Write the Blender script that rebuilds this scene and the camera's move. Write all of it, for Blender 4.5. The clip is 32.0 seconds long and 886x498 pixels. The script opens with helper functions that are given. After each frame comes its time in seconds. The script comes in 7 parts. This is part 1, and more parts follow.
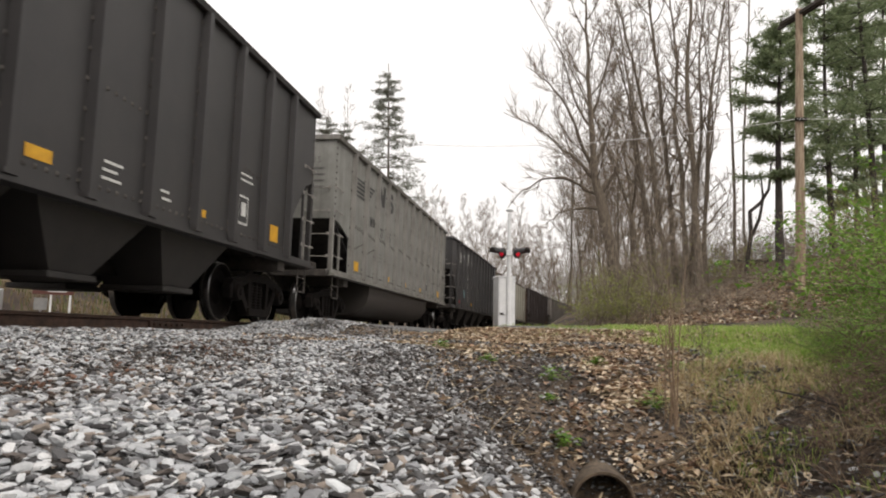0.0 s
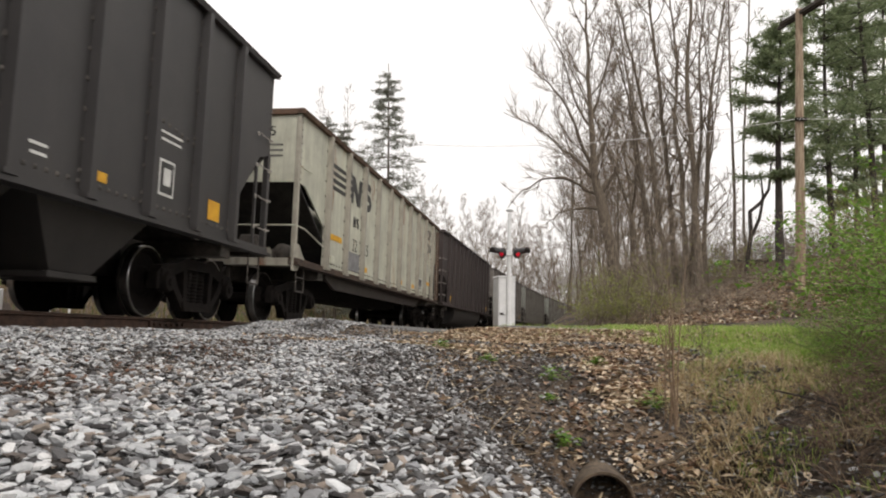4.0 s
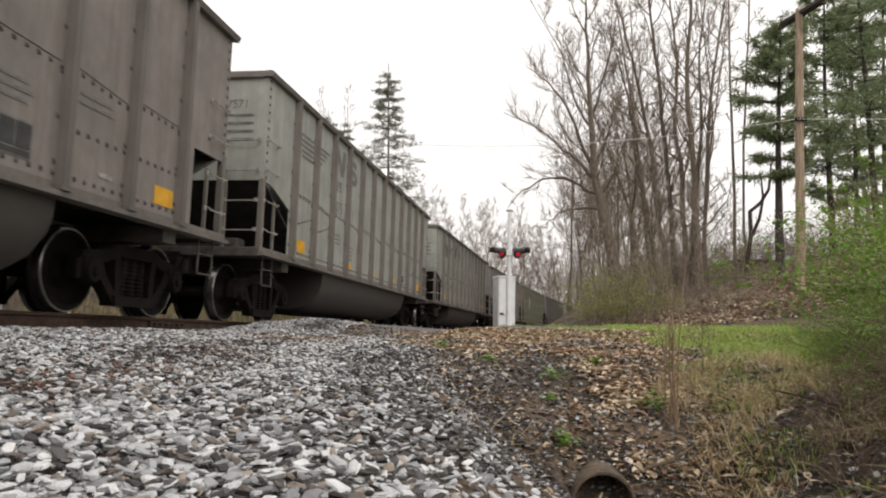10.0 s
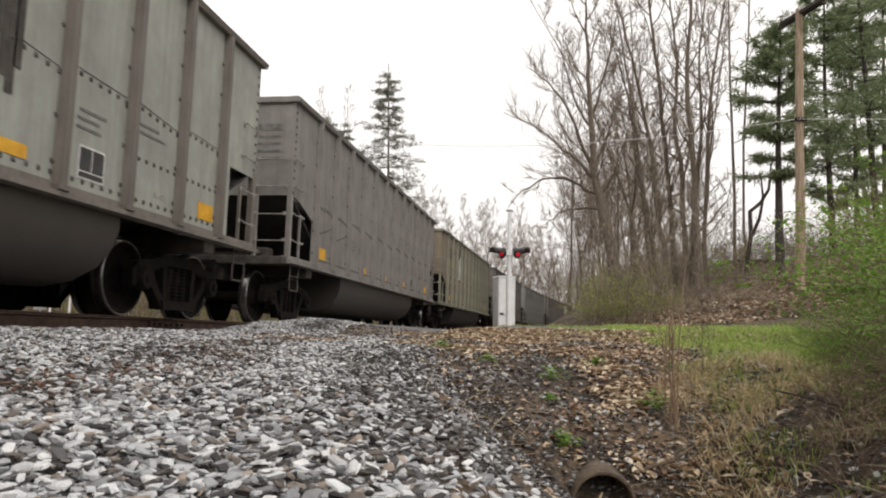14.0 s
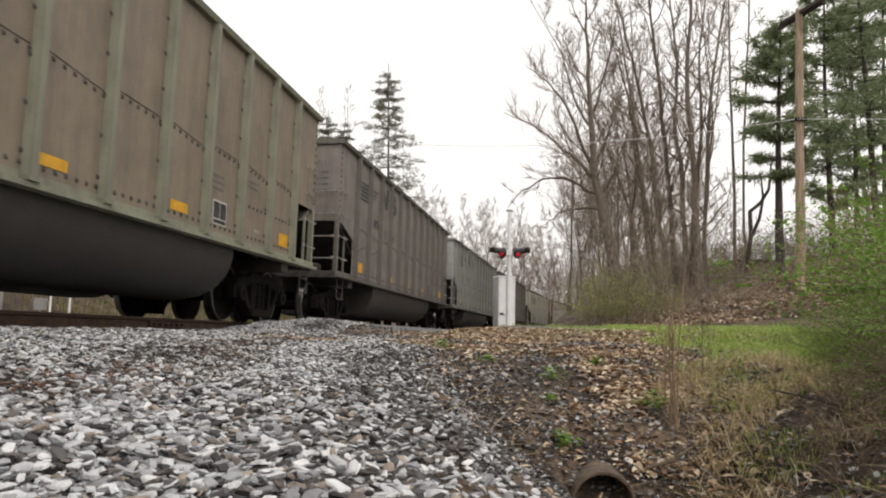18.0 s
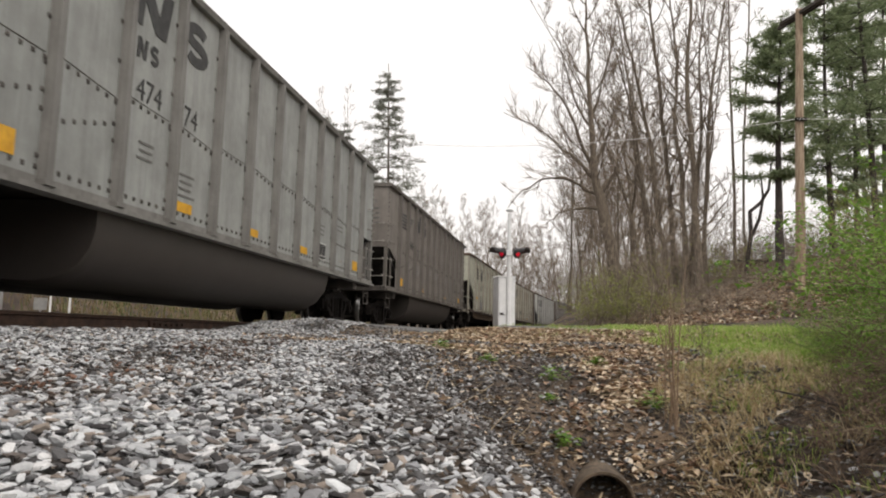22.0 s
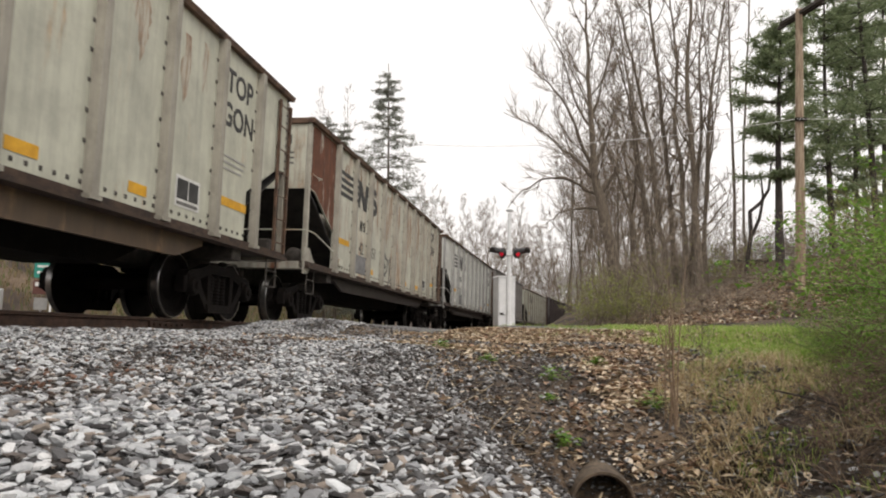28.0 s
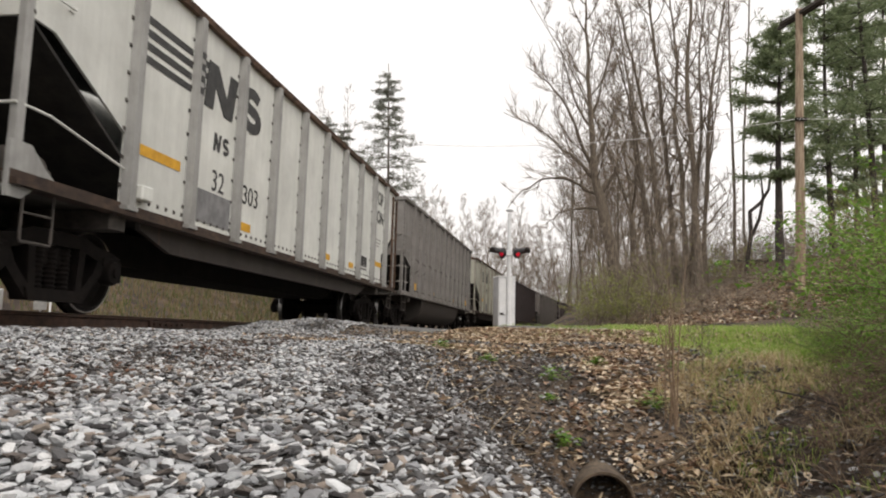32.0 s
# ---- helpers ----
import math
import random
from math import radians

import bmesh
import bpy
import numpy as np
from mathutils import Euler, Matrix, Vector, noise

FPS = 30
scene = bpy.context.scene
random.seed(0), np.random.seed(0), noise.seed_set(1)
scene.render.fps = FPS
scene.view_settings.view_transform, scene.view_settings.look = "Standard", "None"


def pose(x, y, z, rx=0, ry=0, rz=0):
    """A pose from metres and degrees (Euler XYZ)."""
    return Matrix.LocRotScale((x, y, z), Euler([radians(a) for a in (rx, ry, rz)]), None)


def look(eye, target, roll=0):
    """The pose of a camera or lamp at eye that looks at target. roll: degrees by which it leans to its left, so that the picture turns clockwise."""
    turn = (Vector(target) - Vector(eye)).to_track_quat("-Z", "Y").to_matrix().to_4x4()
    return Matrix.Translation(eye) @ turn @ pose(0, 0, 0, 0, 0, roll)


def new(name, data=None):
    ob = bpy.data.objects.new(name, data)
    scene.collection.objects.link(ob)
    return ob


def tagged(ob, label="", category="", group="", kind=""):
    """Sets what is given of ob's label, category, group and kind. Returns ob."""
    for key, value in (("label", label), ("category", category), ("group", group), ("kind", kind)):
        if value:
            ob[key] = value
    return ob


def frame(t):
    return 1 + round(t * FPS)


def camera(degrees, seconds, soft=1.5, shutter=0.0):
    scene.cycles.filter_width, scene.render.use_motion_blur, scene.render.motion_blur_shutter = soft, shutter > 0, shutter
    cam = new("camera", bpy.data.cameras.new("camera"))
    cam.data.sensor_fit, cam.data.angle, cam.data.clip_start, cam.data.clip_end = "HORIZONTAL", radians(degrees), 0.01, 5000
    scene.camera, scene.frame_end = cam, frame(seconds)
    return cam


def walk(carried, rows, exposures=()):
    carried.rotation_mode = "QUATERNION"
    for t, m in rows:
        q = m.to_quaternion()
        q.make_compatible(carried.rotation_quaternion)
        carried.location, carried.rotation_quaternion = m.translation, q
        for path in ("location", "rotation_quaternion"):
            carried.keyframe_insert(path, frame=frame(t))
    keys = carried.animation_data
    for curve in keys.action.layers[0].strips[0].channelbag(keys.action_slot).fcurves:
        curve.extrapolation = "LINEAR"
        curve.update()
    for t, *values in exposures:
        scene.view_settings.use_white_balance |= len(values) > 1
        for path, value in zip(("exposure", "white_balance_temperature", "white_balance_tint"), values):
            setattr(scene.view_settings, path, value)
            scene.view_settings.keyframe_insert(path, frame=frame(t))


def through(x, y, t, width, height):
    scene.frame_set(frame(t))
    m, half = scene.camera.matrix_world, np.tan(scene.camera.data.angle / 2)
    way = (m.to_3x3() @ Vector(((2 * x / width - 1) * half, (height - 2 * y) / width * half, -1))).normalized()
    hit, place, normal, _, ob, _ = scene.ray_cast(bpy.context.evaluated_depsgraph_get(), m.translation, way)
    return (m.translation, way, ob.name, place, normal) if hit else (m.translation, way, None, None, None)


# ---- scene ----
# ---------------------------------------------------------------- camera: low on the ballast, standing still
cam = camera(61.14, 32.0, 2.0, 0.15)
EYE = Vector((0.0, 0.0, 1.0))
YAW, PITCH, ROLL = radians(8.17), radians(6.57), 1.17
AIM = EYE + Vector((-math.sin(YAW) * math.cos(PITCH), math.cos(YAW) * math.cos(PITCH), math.sin(PITCH)))
walk(cam, [(0.0, look(EYE, AIM, ROLL)), (32.0, look(EYE, AIM, ROLL))], exposures=[(0.0, 0.0, 6950, 11.5), (32.0, 0.0, 6950, 11.5)])

# ---------------------------------------------------------------- overcast daylight
world = bpy.data.worlds.new("overcast_sky")
scene.world = world
world.use_nodes = True
wn, wl = world.node_tree.nodes, world.node_tree.links
sky = wn.new("ShaderNodeTexSky")
sky.sky_type = "NISHITA"
sky.sun_disc = False
sky.sun_elevation, sky.sun_rotation = radians(48), radians(150)
sky.dust_density, sky.air_density = 6.0, 1.5
grey = wn.new("ShaderNodeHueSaturation")
grey.inputs["Saturation"].default_value = 0.12
grey.inputs["Value"].default_value = 0.10
cloud = wn.new("ShaderNodeMix")
cloud.data_type = "RGBA"
cloud.inputs["Factor"].default_value = 0.72
cloud.inputs["B"].default_value = (1.36, 1.365, 1.40, 1)
wl.new(sky.outputs[0], grey.inputs["Color"])
wl.new(grey.outputs[0], cloud.inputs["A"])
wl.new(cloud.outputs["Result"], wn["Background"].inputs["Color"])
wn["Background"].inputs["Strength"].default_value = 1.0
sun = new("sun", bpy.data.lights.new("sun", "SUN"))
sun.data.energy, sun.data.angle, sun.data.color = 0.8, radians(25), (1.0, 0.97, 0.93)
sun.matrix_world = look((0, 0, 0), (math.sin(radians(150)) * -0.7, math.cos(radians(150)) * -0.7, -0.75))


# ---------------------------------------------------------------- materials
def material(name, build, rough=0.8, metal=0.0, bump=None, spec=None):
    """build(nodes, links, coord) returns a colour socket; bump is (scale, strength, detail)."""
    m = bpy.data.materials.new(name)
    m.use_nodes = True
    n, l = m.node_tree.nodes, m.node_tree.links
    b = n["Principled BSDF"]
    b.inputs["Roughness"].default_value, b.inputs["Metallic"].default_value = rough, metal
    if spec is not None:
        b.inputs["Specular IOR Level"].default_value = spec
    c = n.new("ShaderNodeTexCoord").outputs["Object"]
    col = build(n, l, c)
    if isinstance(col, tuple):
        b.inputs["Base Color"].default_value = (*col[:3], 1)
    else:
        l.new(col, b.inputs["Base Color"])
    if bump:
        t = noise_tex(n, l, c, bump[0], bump[2] if len(bump) > 2 else 4)
        k = n.new("ShaderNodeBump")
        k.inputs["Strength"].default_value, k.inputs["Distance"].default_value = bump[1], 0.02
        l.new(t, k.inputs["Height"])
        l.new(k.outputs[0], b.inputs["Normal"])
    return m


def noise_tex(n, l, c, scale, detail=5, rough=0.6, stretch=None, shift=None):
    if stretch or shift:
        mp = n.new("ShaderNodeMapping")
        mp.inputs["Scale"].default_value = stretch or (1, 1, 1)
        l.new(c, mp.inputs["Vector"])
        if shift is not None:
            l.new(shift, mp.inputs["Location"])
        c = mp.outputs[0]
    t = n.new("ShaderNodeTexNoise")
    t.inputs["Scale"].default_value, t.inputs["Detail"].default_value, t.inputs["Roughness"].default_value = scale, detail, rough
    l.new(c, t.inputs["Vector"])
    return t.outputs["Fac"]


def ramp(n, l, fac, *stops):
    r = n.new("ShaderNodeValToRGB")
    e = r.color_ramp.elements
    while len(e) < len(stops):
        e.new(0.5)
    for k, (p, c) in zip(e, stops):
        k.position = p
        k.color = (*c, 1) if isinstance(c, tuple) else (c, c, c, 1)
    l.new(fac, r.inputs[0])
    return r.outputs[0]


def mix(n, l, fac, a, b, how="MIX"):
    m = n.new("ShaderNodeMix")
    m.data_type, m.blend_type = "RGBA", how
    for key, v in (("Factor", fac), ("A", a), ("B", b)):
        if isinstance(v, (int, float)):
            m.inputs[key].default_value = v
        elif isinstance(v, tuple):
            m.inputs[key].default_value = (*v[:3], 1)
        else:
            l.new(v, m.inputs[key])
    return m.outputs["Result"]


def mul(c, k):
    return tuple(x * k for x in c)


def two_tone(a, b, scale, lo=0.35, hi=0.65, stretch=None):
    return lambda n, l, c: ramp(n, l, noise_tex(n, l, c, scale, 6, 0.65, stretch), (lo, a), (hi, b))


def by_object(colours, dirt=0.25, scale=6):
    """A colour picked by each object's random number, with grime over it."""
    def build(n, l, c):
        i = n.new("ShaderNodeObjectInfo").outputs["Random"]
        k = len(colours)
        col = ramp(n, l, i, *[(j / k, x) for j, x in enumerate(colours)])
        col.node.color_ramp.interpolation = "CONSTANT"
        return mix(n, l, dirt, col, ramp(n, l, noise_tex(n, l, c, scale), (0.3, 0.25), (0.7, 1.0)), "MULTIPLY")
    return build


def by_island(colours, dirt=0.3, scale=40):
    def build(n, l, c):
        i = n.new("ShaderNodeNewGeometry").outputs["Random Per Island"]
        k = len(colours)
        col = ramp(n, l, i, *[(j / k, x) for j, x in enumerate(colours)])
        col.node.color_ramp.interpolation = "CONSTANT"
        return mix(n, l, dirt, col, ramp(n, l, noise_tex(n, l, c, scale), (0.3, 0.3), (0.7, 1.0)), "MULTIPLY")
    return build


def leafy(name, colours, through=0.4, rough=0.65):
    """Thin leaves or needles: some light passes through them."""
    m = material(name, by_island(colours, 0.12, 5), rough)
    n, l = m.node_tree.nodes, m.node_tree.links
    b = n["Principled BSDF"]
    t, x = n.new("ShaderNodeBsdfTranslucent"), n.new("ShaderNodeMixShader")
    l.new(b.inputs["Base Color"].links[0].from_socket, t.inputs["Color"])
    x.inputs[0].default_value = through
    l.new(b.outputs[0], x.inputs[1])
    l.new(t.outputs[0], x.inputs[2])
    l.new(x.outputs[0], n["Material Output"].inputs["Surface"])
    return m


def car_paint(name, base, rust=0.0, grime=0.5, rough=0.6, rustcol=(0.16, 0.06, 0.025), grimecol=(0.05, 0.043, 0.038)):
    """Old freight-car paint: faded in patches, streaked downwards with grime and rust."""
    def build(n, l, c):
        sh = n.new("ShaderNodeObjectInfo").outputs["Location"]
        fade = ramp(n, l, noise_tex(n, l, c, 0.9, 5), (0.3, mul(base, 0.86)), (0.7, mul(base, 1.1)))
        streak = ramp(n, l, noise_tex(n, l, c, 1.0, 6, 0.7, (7, 7, 0.5)), (0.42, 0.0), (0.8, 1.0))
        out = mix(n, l, ramp(n, l, streak, (0, 0.0), (1, grime)), fade, grimecol)
        soot = ramp(n, l, noise_tex(n, l, c, 2.2, 6, 0.7), (0.40, 0.0), (0.75, grime * 0.9))
        out = mix(n, l, soot, out, mul(grimecol, 1.3))
        if rust:
            r1 = ramp(n, l, noise_tex(n, l, c, 0.75, 8, 0.72, (2.4, 2.4, 0.42)), (0.68 - rust * 0.18, 0.0), (0.80 - rust * 0.16, 1.0))
            r2 = ramp(n, l, noise_tex(n, l, c, 9, 5), (0.35, mul(rustcol, 0.55)), (0.7, mul(rustcol, 1.9)))
            out = mix(n, l, r1, out, r2)
        return out
    return material(name, build, rough, 0.0, (30, 0.12, 6))


M = {}
M["dark_steel"] = material("dark_steel", two_tone((0.009, 0.0078, 0.007), (0.034, 0.027, 0.023), 5), 0.8, 0.0, (40, 0.25), 0.25)
# Running-gear iron, coloured near black to carry the shade beneath the cars.
M["shaded_iron"] = material("shaded_iron", two_tone((0.0042, 0.0032, 0.0028), (0.013, 0.0095, 0.008), 6), 0.85, 0.0, (30, 0.3), 0.2)
M["tread"] = material("polished_steel", two_tone((0.26, 0.255, 0.25), (0.48, 0.47, 0.46), 20), 0.3, 1.0)
M["rail"] = material("rail_steel", two_tone((0.028, 0.016, 0.011), (0.085, 0.045, 0.030), 8), 0.85, 0.0, (60, 0.4))
M["railtop"] = material("worn_rail_head", two_tone((0.35, 0.34, 0.33), (0.5, 0.5, 0.5), 15), 0.3, 1.0)
M["tie"] = material("creosoted_wood", two_tone((0.02, 0.016, 0.013), (0.07, 0.055, 0.045), 6, stretch=(1, 12, 12)), 0.9, 0.0, (25, 0.5))
M["yellow"] = material("reflective_yellow", two_tone((0.55, 0.27, 0.01), (0.75, 0.40, 0.02), 6), 0.5)
M["white"] = material("white_lettering", two_tone((0.55, 0.55, 0.53), (0.75, 0.75, 0.73), 9), 0.6)
M["black"] = material("black_lettering", two_tone((0.018, 0.018, 0.018), (0.045, 0.045, 0.044), 9), 0.6)
M["faded"] = material("faded_lettering", two_tone((0.09, 0.088, 0.083), (0.19, 0.185, 0.175), 9), 0.65)
M["red"] = material("red_reflector", two_tone((0.45, 0.02, 0.03), (0.6, 0.05, 0.06), 9), 0.4)
M["cyan"] = material("pale_blue_spray_paint", two_tone((0.25, 0.45, 0.5), (0.4, 0.6, 0.63), 9), 0.6)
M["spraygrey"] = material("grey_spray_paint", two_tone((0.3, 0.29, 0.27), (0.5, 0.49, 0.45), 9), 0.6)
M["sprayblack"] = material("black_spray_paint", two_tone((0.02, 0.022, 0.03), (0.05, 0.05, 0.06), 9), 0.6)
M["coal"] = material("coal", two_tone((0.008, 0.008, 0.009), (0.03, 0.03, 0.03), 18), 0.55, 0.0, (25, 0.8))


# ---------------------------------------------------------------- mesh tools
class Shape:
    """Collects vertices and faces for one mesh."""

    def __init__(self):
        self.v, self.f, self.mi, self.slot = [], [], [], 0

    def add(self, verts, faces):
        o = len(self.v)
        self.v += [tuple(p) for p in verts]
        self.f += [tuple(i + o for i in q) for q in faces]
        self.mi += [self.slot] * len(faces)
        return self

    def box(self, x0, x1, y0, y1, z0, z1, ch=0.0):
        if ch:
            pts, idx = [], {}
            for sx, x in ((-1, x0), (1, x1)):
                for sy, y in ((-1, y0), (1, y1)):
                    for sz, z in ((-1, z0), (1, z1)):
                        for a in range(3):
                            p = [x - sx * ch, y - sy * ch, z - sz * ch]
                            p[a] = (x, y, z)[a]
                            idx[sx, sy, sz, a] = len(pts)
                            pts.append(p)
            fs = []
            for a in range(3):
                b, c = (a + 1) % 3, (a + 2) % 3
                for s in (-1, 1):
                    q = []
                    for u, w in ((-1, -1), (1, -1), (1, 1), (-1, 1)):
                        k = [0, 0, 0]
                        k[a], k[b], k[c] = s, u, w
                        q.append(idx[(*k, a)])
                    fs.append(q if s > 0 else q[::-1])
            for a in range(3):
                b, c = (a + 1) % 3, (a + 2) % 3
                for s in (-1, 1):
                    for u in (-1, 1):
                        k0, k1 = [0, 0, 0], [0, 0, 0]
                        k0[b], k0[c], k0[a] = s, u, -1
                        k1[b], k1[c], k1[a] = s, u, 1
                        q = [idx[(*k0, b)], idx[(*k1, b)], idx[(*k1, c)], idx[(*k0, c)]]
                        fs.append(q if s * u < 0 else q[::-1])
            for sx in (-1, 1):
                for sy in (-1, 1):
                    for sz in (-1, 1):
                        q = [idx[sx, sy, sz, a] for a in range(3)]
                        fs.append(q if sx * sy * sz > 0 else q[::-1])
            return self.add(pts, fs)
        return self.add([(x0, y0, z0), (x1, y0, z0), (x1, y1, z0), (x0, y1, z0), (x0, y0, z1), (x1, y0, z1), (x1, y1, z1), (x0, y1, z1)],
                        [(3, 2, 1, 0), (4, 5, 6, 7), (0, 1, 5, 4), (1, 2, 6, 5), (2, 3, 7, 6), (3, 0, 4, 7)])

    def prism(self, poly, axis, a, b):
        """A polygon pushed along an axis from a to b; the polygon's two numbers are the other axes in order."""
        def at(p, t):
            q = list(p)
            q.insert(axis, t)
            return q
        n = len(poly)
        area = sum(poly[i][0] * poly[(i + 1) % n][1] - poly[(i + 1) % n][0] * poly[i][1] for i in range(n))
        if (area > 0) == (axis == 1):
            poly = poly[::-1]
        if a > b:
            a, b = b, a
        vs = [at(p, a) for p in poly] + [at(p, b) for p in poly]
        fs = [tuple(range(n))[::-1], tuple(range(n, 2 * n))]
        fs += [(i, (i + 1) % n, n + (i + 1) % n, n + i) for i in range(n)]
        return self.add(vs, fs)

    def tube(self, pts, radii, n=6, caps=True):
        pts = [Vector(p) for p in pts]
        if not isinstance(radii, (list, tuple)):
            radii = [radii] * len(pts)
        vs, fs = [], []
        side = None
        for i, p in enumerate(pts):
            d = (pts[min(i + 1, len(pts) - 1)] - pts[max(i - 1, 0)]).normalized()
            if side is None:
                side = d.orthogonal().normalized()
            side = (side - d * side.dot(d)).normalized()
            up = d.cross(side)
            for k in range(n):
                a = 2 * math.pi * k / n
                vs.append(p + (side * math.cos(a) + up * math.sin(a)) * radii[i])
        for i in range(len(pts) - 1):
            for k in range(n):
                j = (k + 1) % n
                fs.append((i * n + k, i * n + j, (i + 1) * n + j, (i + 1) * n + k))
        if caps:
            fs.append(tuple(range(n))[::-1])
            fs.append(tuple(range((len(pts) - 1) * n, len(pts) * n)))
        return self.add(vs, fs)

    def lathe(self, prof, axis="x", n=24, at=(0, 0, 0), closed=False):
        """prof: (along, radius) pairs turned about an axis."""
        vs, fs = [], []
        for a, r in prof:
            for k in range(n):
                t = 2 * math.pi * k / n
                c, s = r * math.cos(t), r * math.sin(t)
                p = {"x": (a, c, s), "y": (s, a, c), "z": (c, s, a)}[axis]
                vs.append((p[0] + at[0], p[1] + at[1], p[2] + at[2]))
        for i in range(len(prof) - 1):
            for k in range(n):
                j = (k + 1) % n
                fs.append((i * n + k, (i + 1) * n + k, (i + 1) * n + j, i * n + j)[::-1])
        if not closed:
            fs.append(tuple(range(n))[::-1])
            fs.append(tuple(range((len(prof) - 1) * n, len(prof) * n)))
        return self.add(vs, fs)

    def mesh(self, name, smooth=35):
        m = bpy.data.meshes.new(name)
        m.from_pydata(self.v, [], self.f)
        if any(self.mi):
            m.polygons.foreach_set("material_index", self.mi)
        m.update()
        if smooth:
            m.shade_smooth()
            m.set_sharp_from_angle(angle=radians(smooth))
        return m


def part(name, shape, mats, parent=None, label="", at=None, smooth=35):
    """Links a shape (or a ready mesh) as one mesh object under its thing."""
    data = shape.mesh(name, smooth) if isinstance(shape, Shape) else shape
    ob = new(name, data)
    mats = mats if isinstance(mats, (list, tuple)) else [mats]
    while len(data.materials) < len(mats):
        data.materials.append(None)
    for i, m in enumerate(mats):
        if data.materials[i] is None:
            data.materials[i] = m
        elif data.materials[i] != m:
            ob.material_slots[i].link = "OBJECT"
            ob.material_slots[i].material = m
    if parent:
        ob.parent = parent
    if at is not None:
        ob.matrix_basis = at if isinstance(at, Matrix) else Matrix.Translation(at)
    if label:
        ob["label"] = label
    return ob


def thing(name, label, category, group="", kind="", at=None):
    ob = new(name)
    ob.empty_display_size = 0.2
    if at is not None:
        ob.matrix_basis = at if isinstance(at, Matrix) else Matrix.Translation(at)
    return tagged(ob, label, category, group, kind)


TEXT = {}


def words(text, size, bold=0.0):
    """Lettering as a mesh in the xy plane, from the built-in font."""
    key = (text, size, bold)
    if key not in TEXT:
        cu = bpy.data.curves.new("lettering", "FONT")
        cu.body, cu.size, cu.extrude, cu.offset, cu.align_x, cu.align_y = text, size, 0.002, bold, "CENTER", "CENTER"
        cu.resolution_u = 3
        ob = bpy.data.objects.new("lettering", cu)
        scene.collection.objects.link(ob)
        TEXT[key] = bpy.data.meshes.new_from_object(ob.evaluated_get(bpy.context.evaluated_depsgraph_get()))
        bpy.data.objects.remove(ob)
    return TEXT[key]


# ---------------------------------------------------------------- the plan: track, road, ditch, banks
TRACK_X, RAIL_TOP, CANT = -5.92, 1.165, 0.6
CURVE, CURVE_FROM = 0.00193, 11.5


def track_x(s):
    """The middle of the track at s metres ahead: straight, then bending away to the right."""
    u = max(0.0, s - CURVE_FROM)
    return TRACK_X + CURVE * u * u / 2


def smooth(a, b, t):
    t = min(1.0, max(0.0, (t - a) / (b - a)))
    return t * t * (3 - 2 * t)


def lerp(a, b, t):
    return a + (b - a) * t


ROAD_Y0, ROAD_Y1 = 12.5, 20.5


def ground_z(x, y):
    d = x - track_x(y)
    bed = 0.955 - 0.006 * d
    # ballast shoulder falling gently towards the camera, then steeply into the ditch
    edge = -0.10 - 0.215 * max(0.0, y - 1.5)
    if d > -1.6:
        shoulder = bed - 0.068 * max(0.0, x + 4.35)
        z = bed if d < 1.5 else shoulder
        if y < 14:
            floor = -0.16 + 0.03 * abs(y - 4)
            fall = smooth(edge - 0.15, edge + 1.10 + 0.06 * max(0, y), x)
            z = lerp(z, floor, fall)
            # right-hand side of the ditch climbs into the bushes
            z = lerp(z, 0.62 + 0.10 * max(0, x - 2), smooth(0.75, 2.4, x))
    else:
        z = bed - 0.35 * smooth(-1.7, -3.2, d)
        z = lerp(z, 1.05, smooth(-3.4, -6.0, d))
        cut = smooth(ROAD_Y0 - 2.5, ROAD_Y0 - 0.6, y) * smooth(ROAD_Y1 + 2.0, ROAD_Y1 + 0.3, y)  # the road runs through in a cutting
        z += (4.2 * smooth(-7.5, -20.0, d) + 4.5 * smooth(-20.0, -60.0, d)) * (1 - 0.95 * cut)
    # bank of the road across the ditch, with the verge on top
    verge = 0.89 + 0.21 * smooth(8.8, 11.6, y) * smooth(-2.4, -1.0, x) + 0.24 * smooth(11.6, 24.0, y)
    if d > 1.2:
        up = min(1.0, max(0.0, (y - 5.02 + 0.22 * min(0.0, x)) / 3.7)) ** 0.52
        up = lerp(smooth(4.2, 8.7, y), up, smooth(-1.9, -0.3, x) * smooth(2.4, 1.0, x))
        z = lerp(z, max(z, verge) if x < -3.4 else verge, up)
        near = smooth(3.6, 1.6, d)
        z = lerp(z, bed, near * smooth(8.0, 10.5, y)) if y > 8 else z
        rise = min(6.0, max(0.0, (x - 3.2) * 0.55 + (y - 24.0) * 0.12))
        z += 0.58 * rise * smooth(20, 28, y) * smooth(2.0, 6.0, d)
    # the road climbs level with the rails
    onroad = smooth(ROAD_Y0 - 2.4, ROAD_Y0 + 0.2, y) * smooth(ROAD_Y1 + 2.0, ROAD_Y1 - 0.3, y) * smooth(5.2, 1.3, abs(d))
    hump = RAIL_TOP - 0.02 + (0.09 * smooth(1.28, 1.9, d) if d > 0 else 0.0)
    z = lerp(z, hump, onroad)
    return z


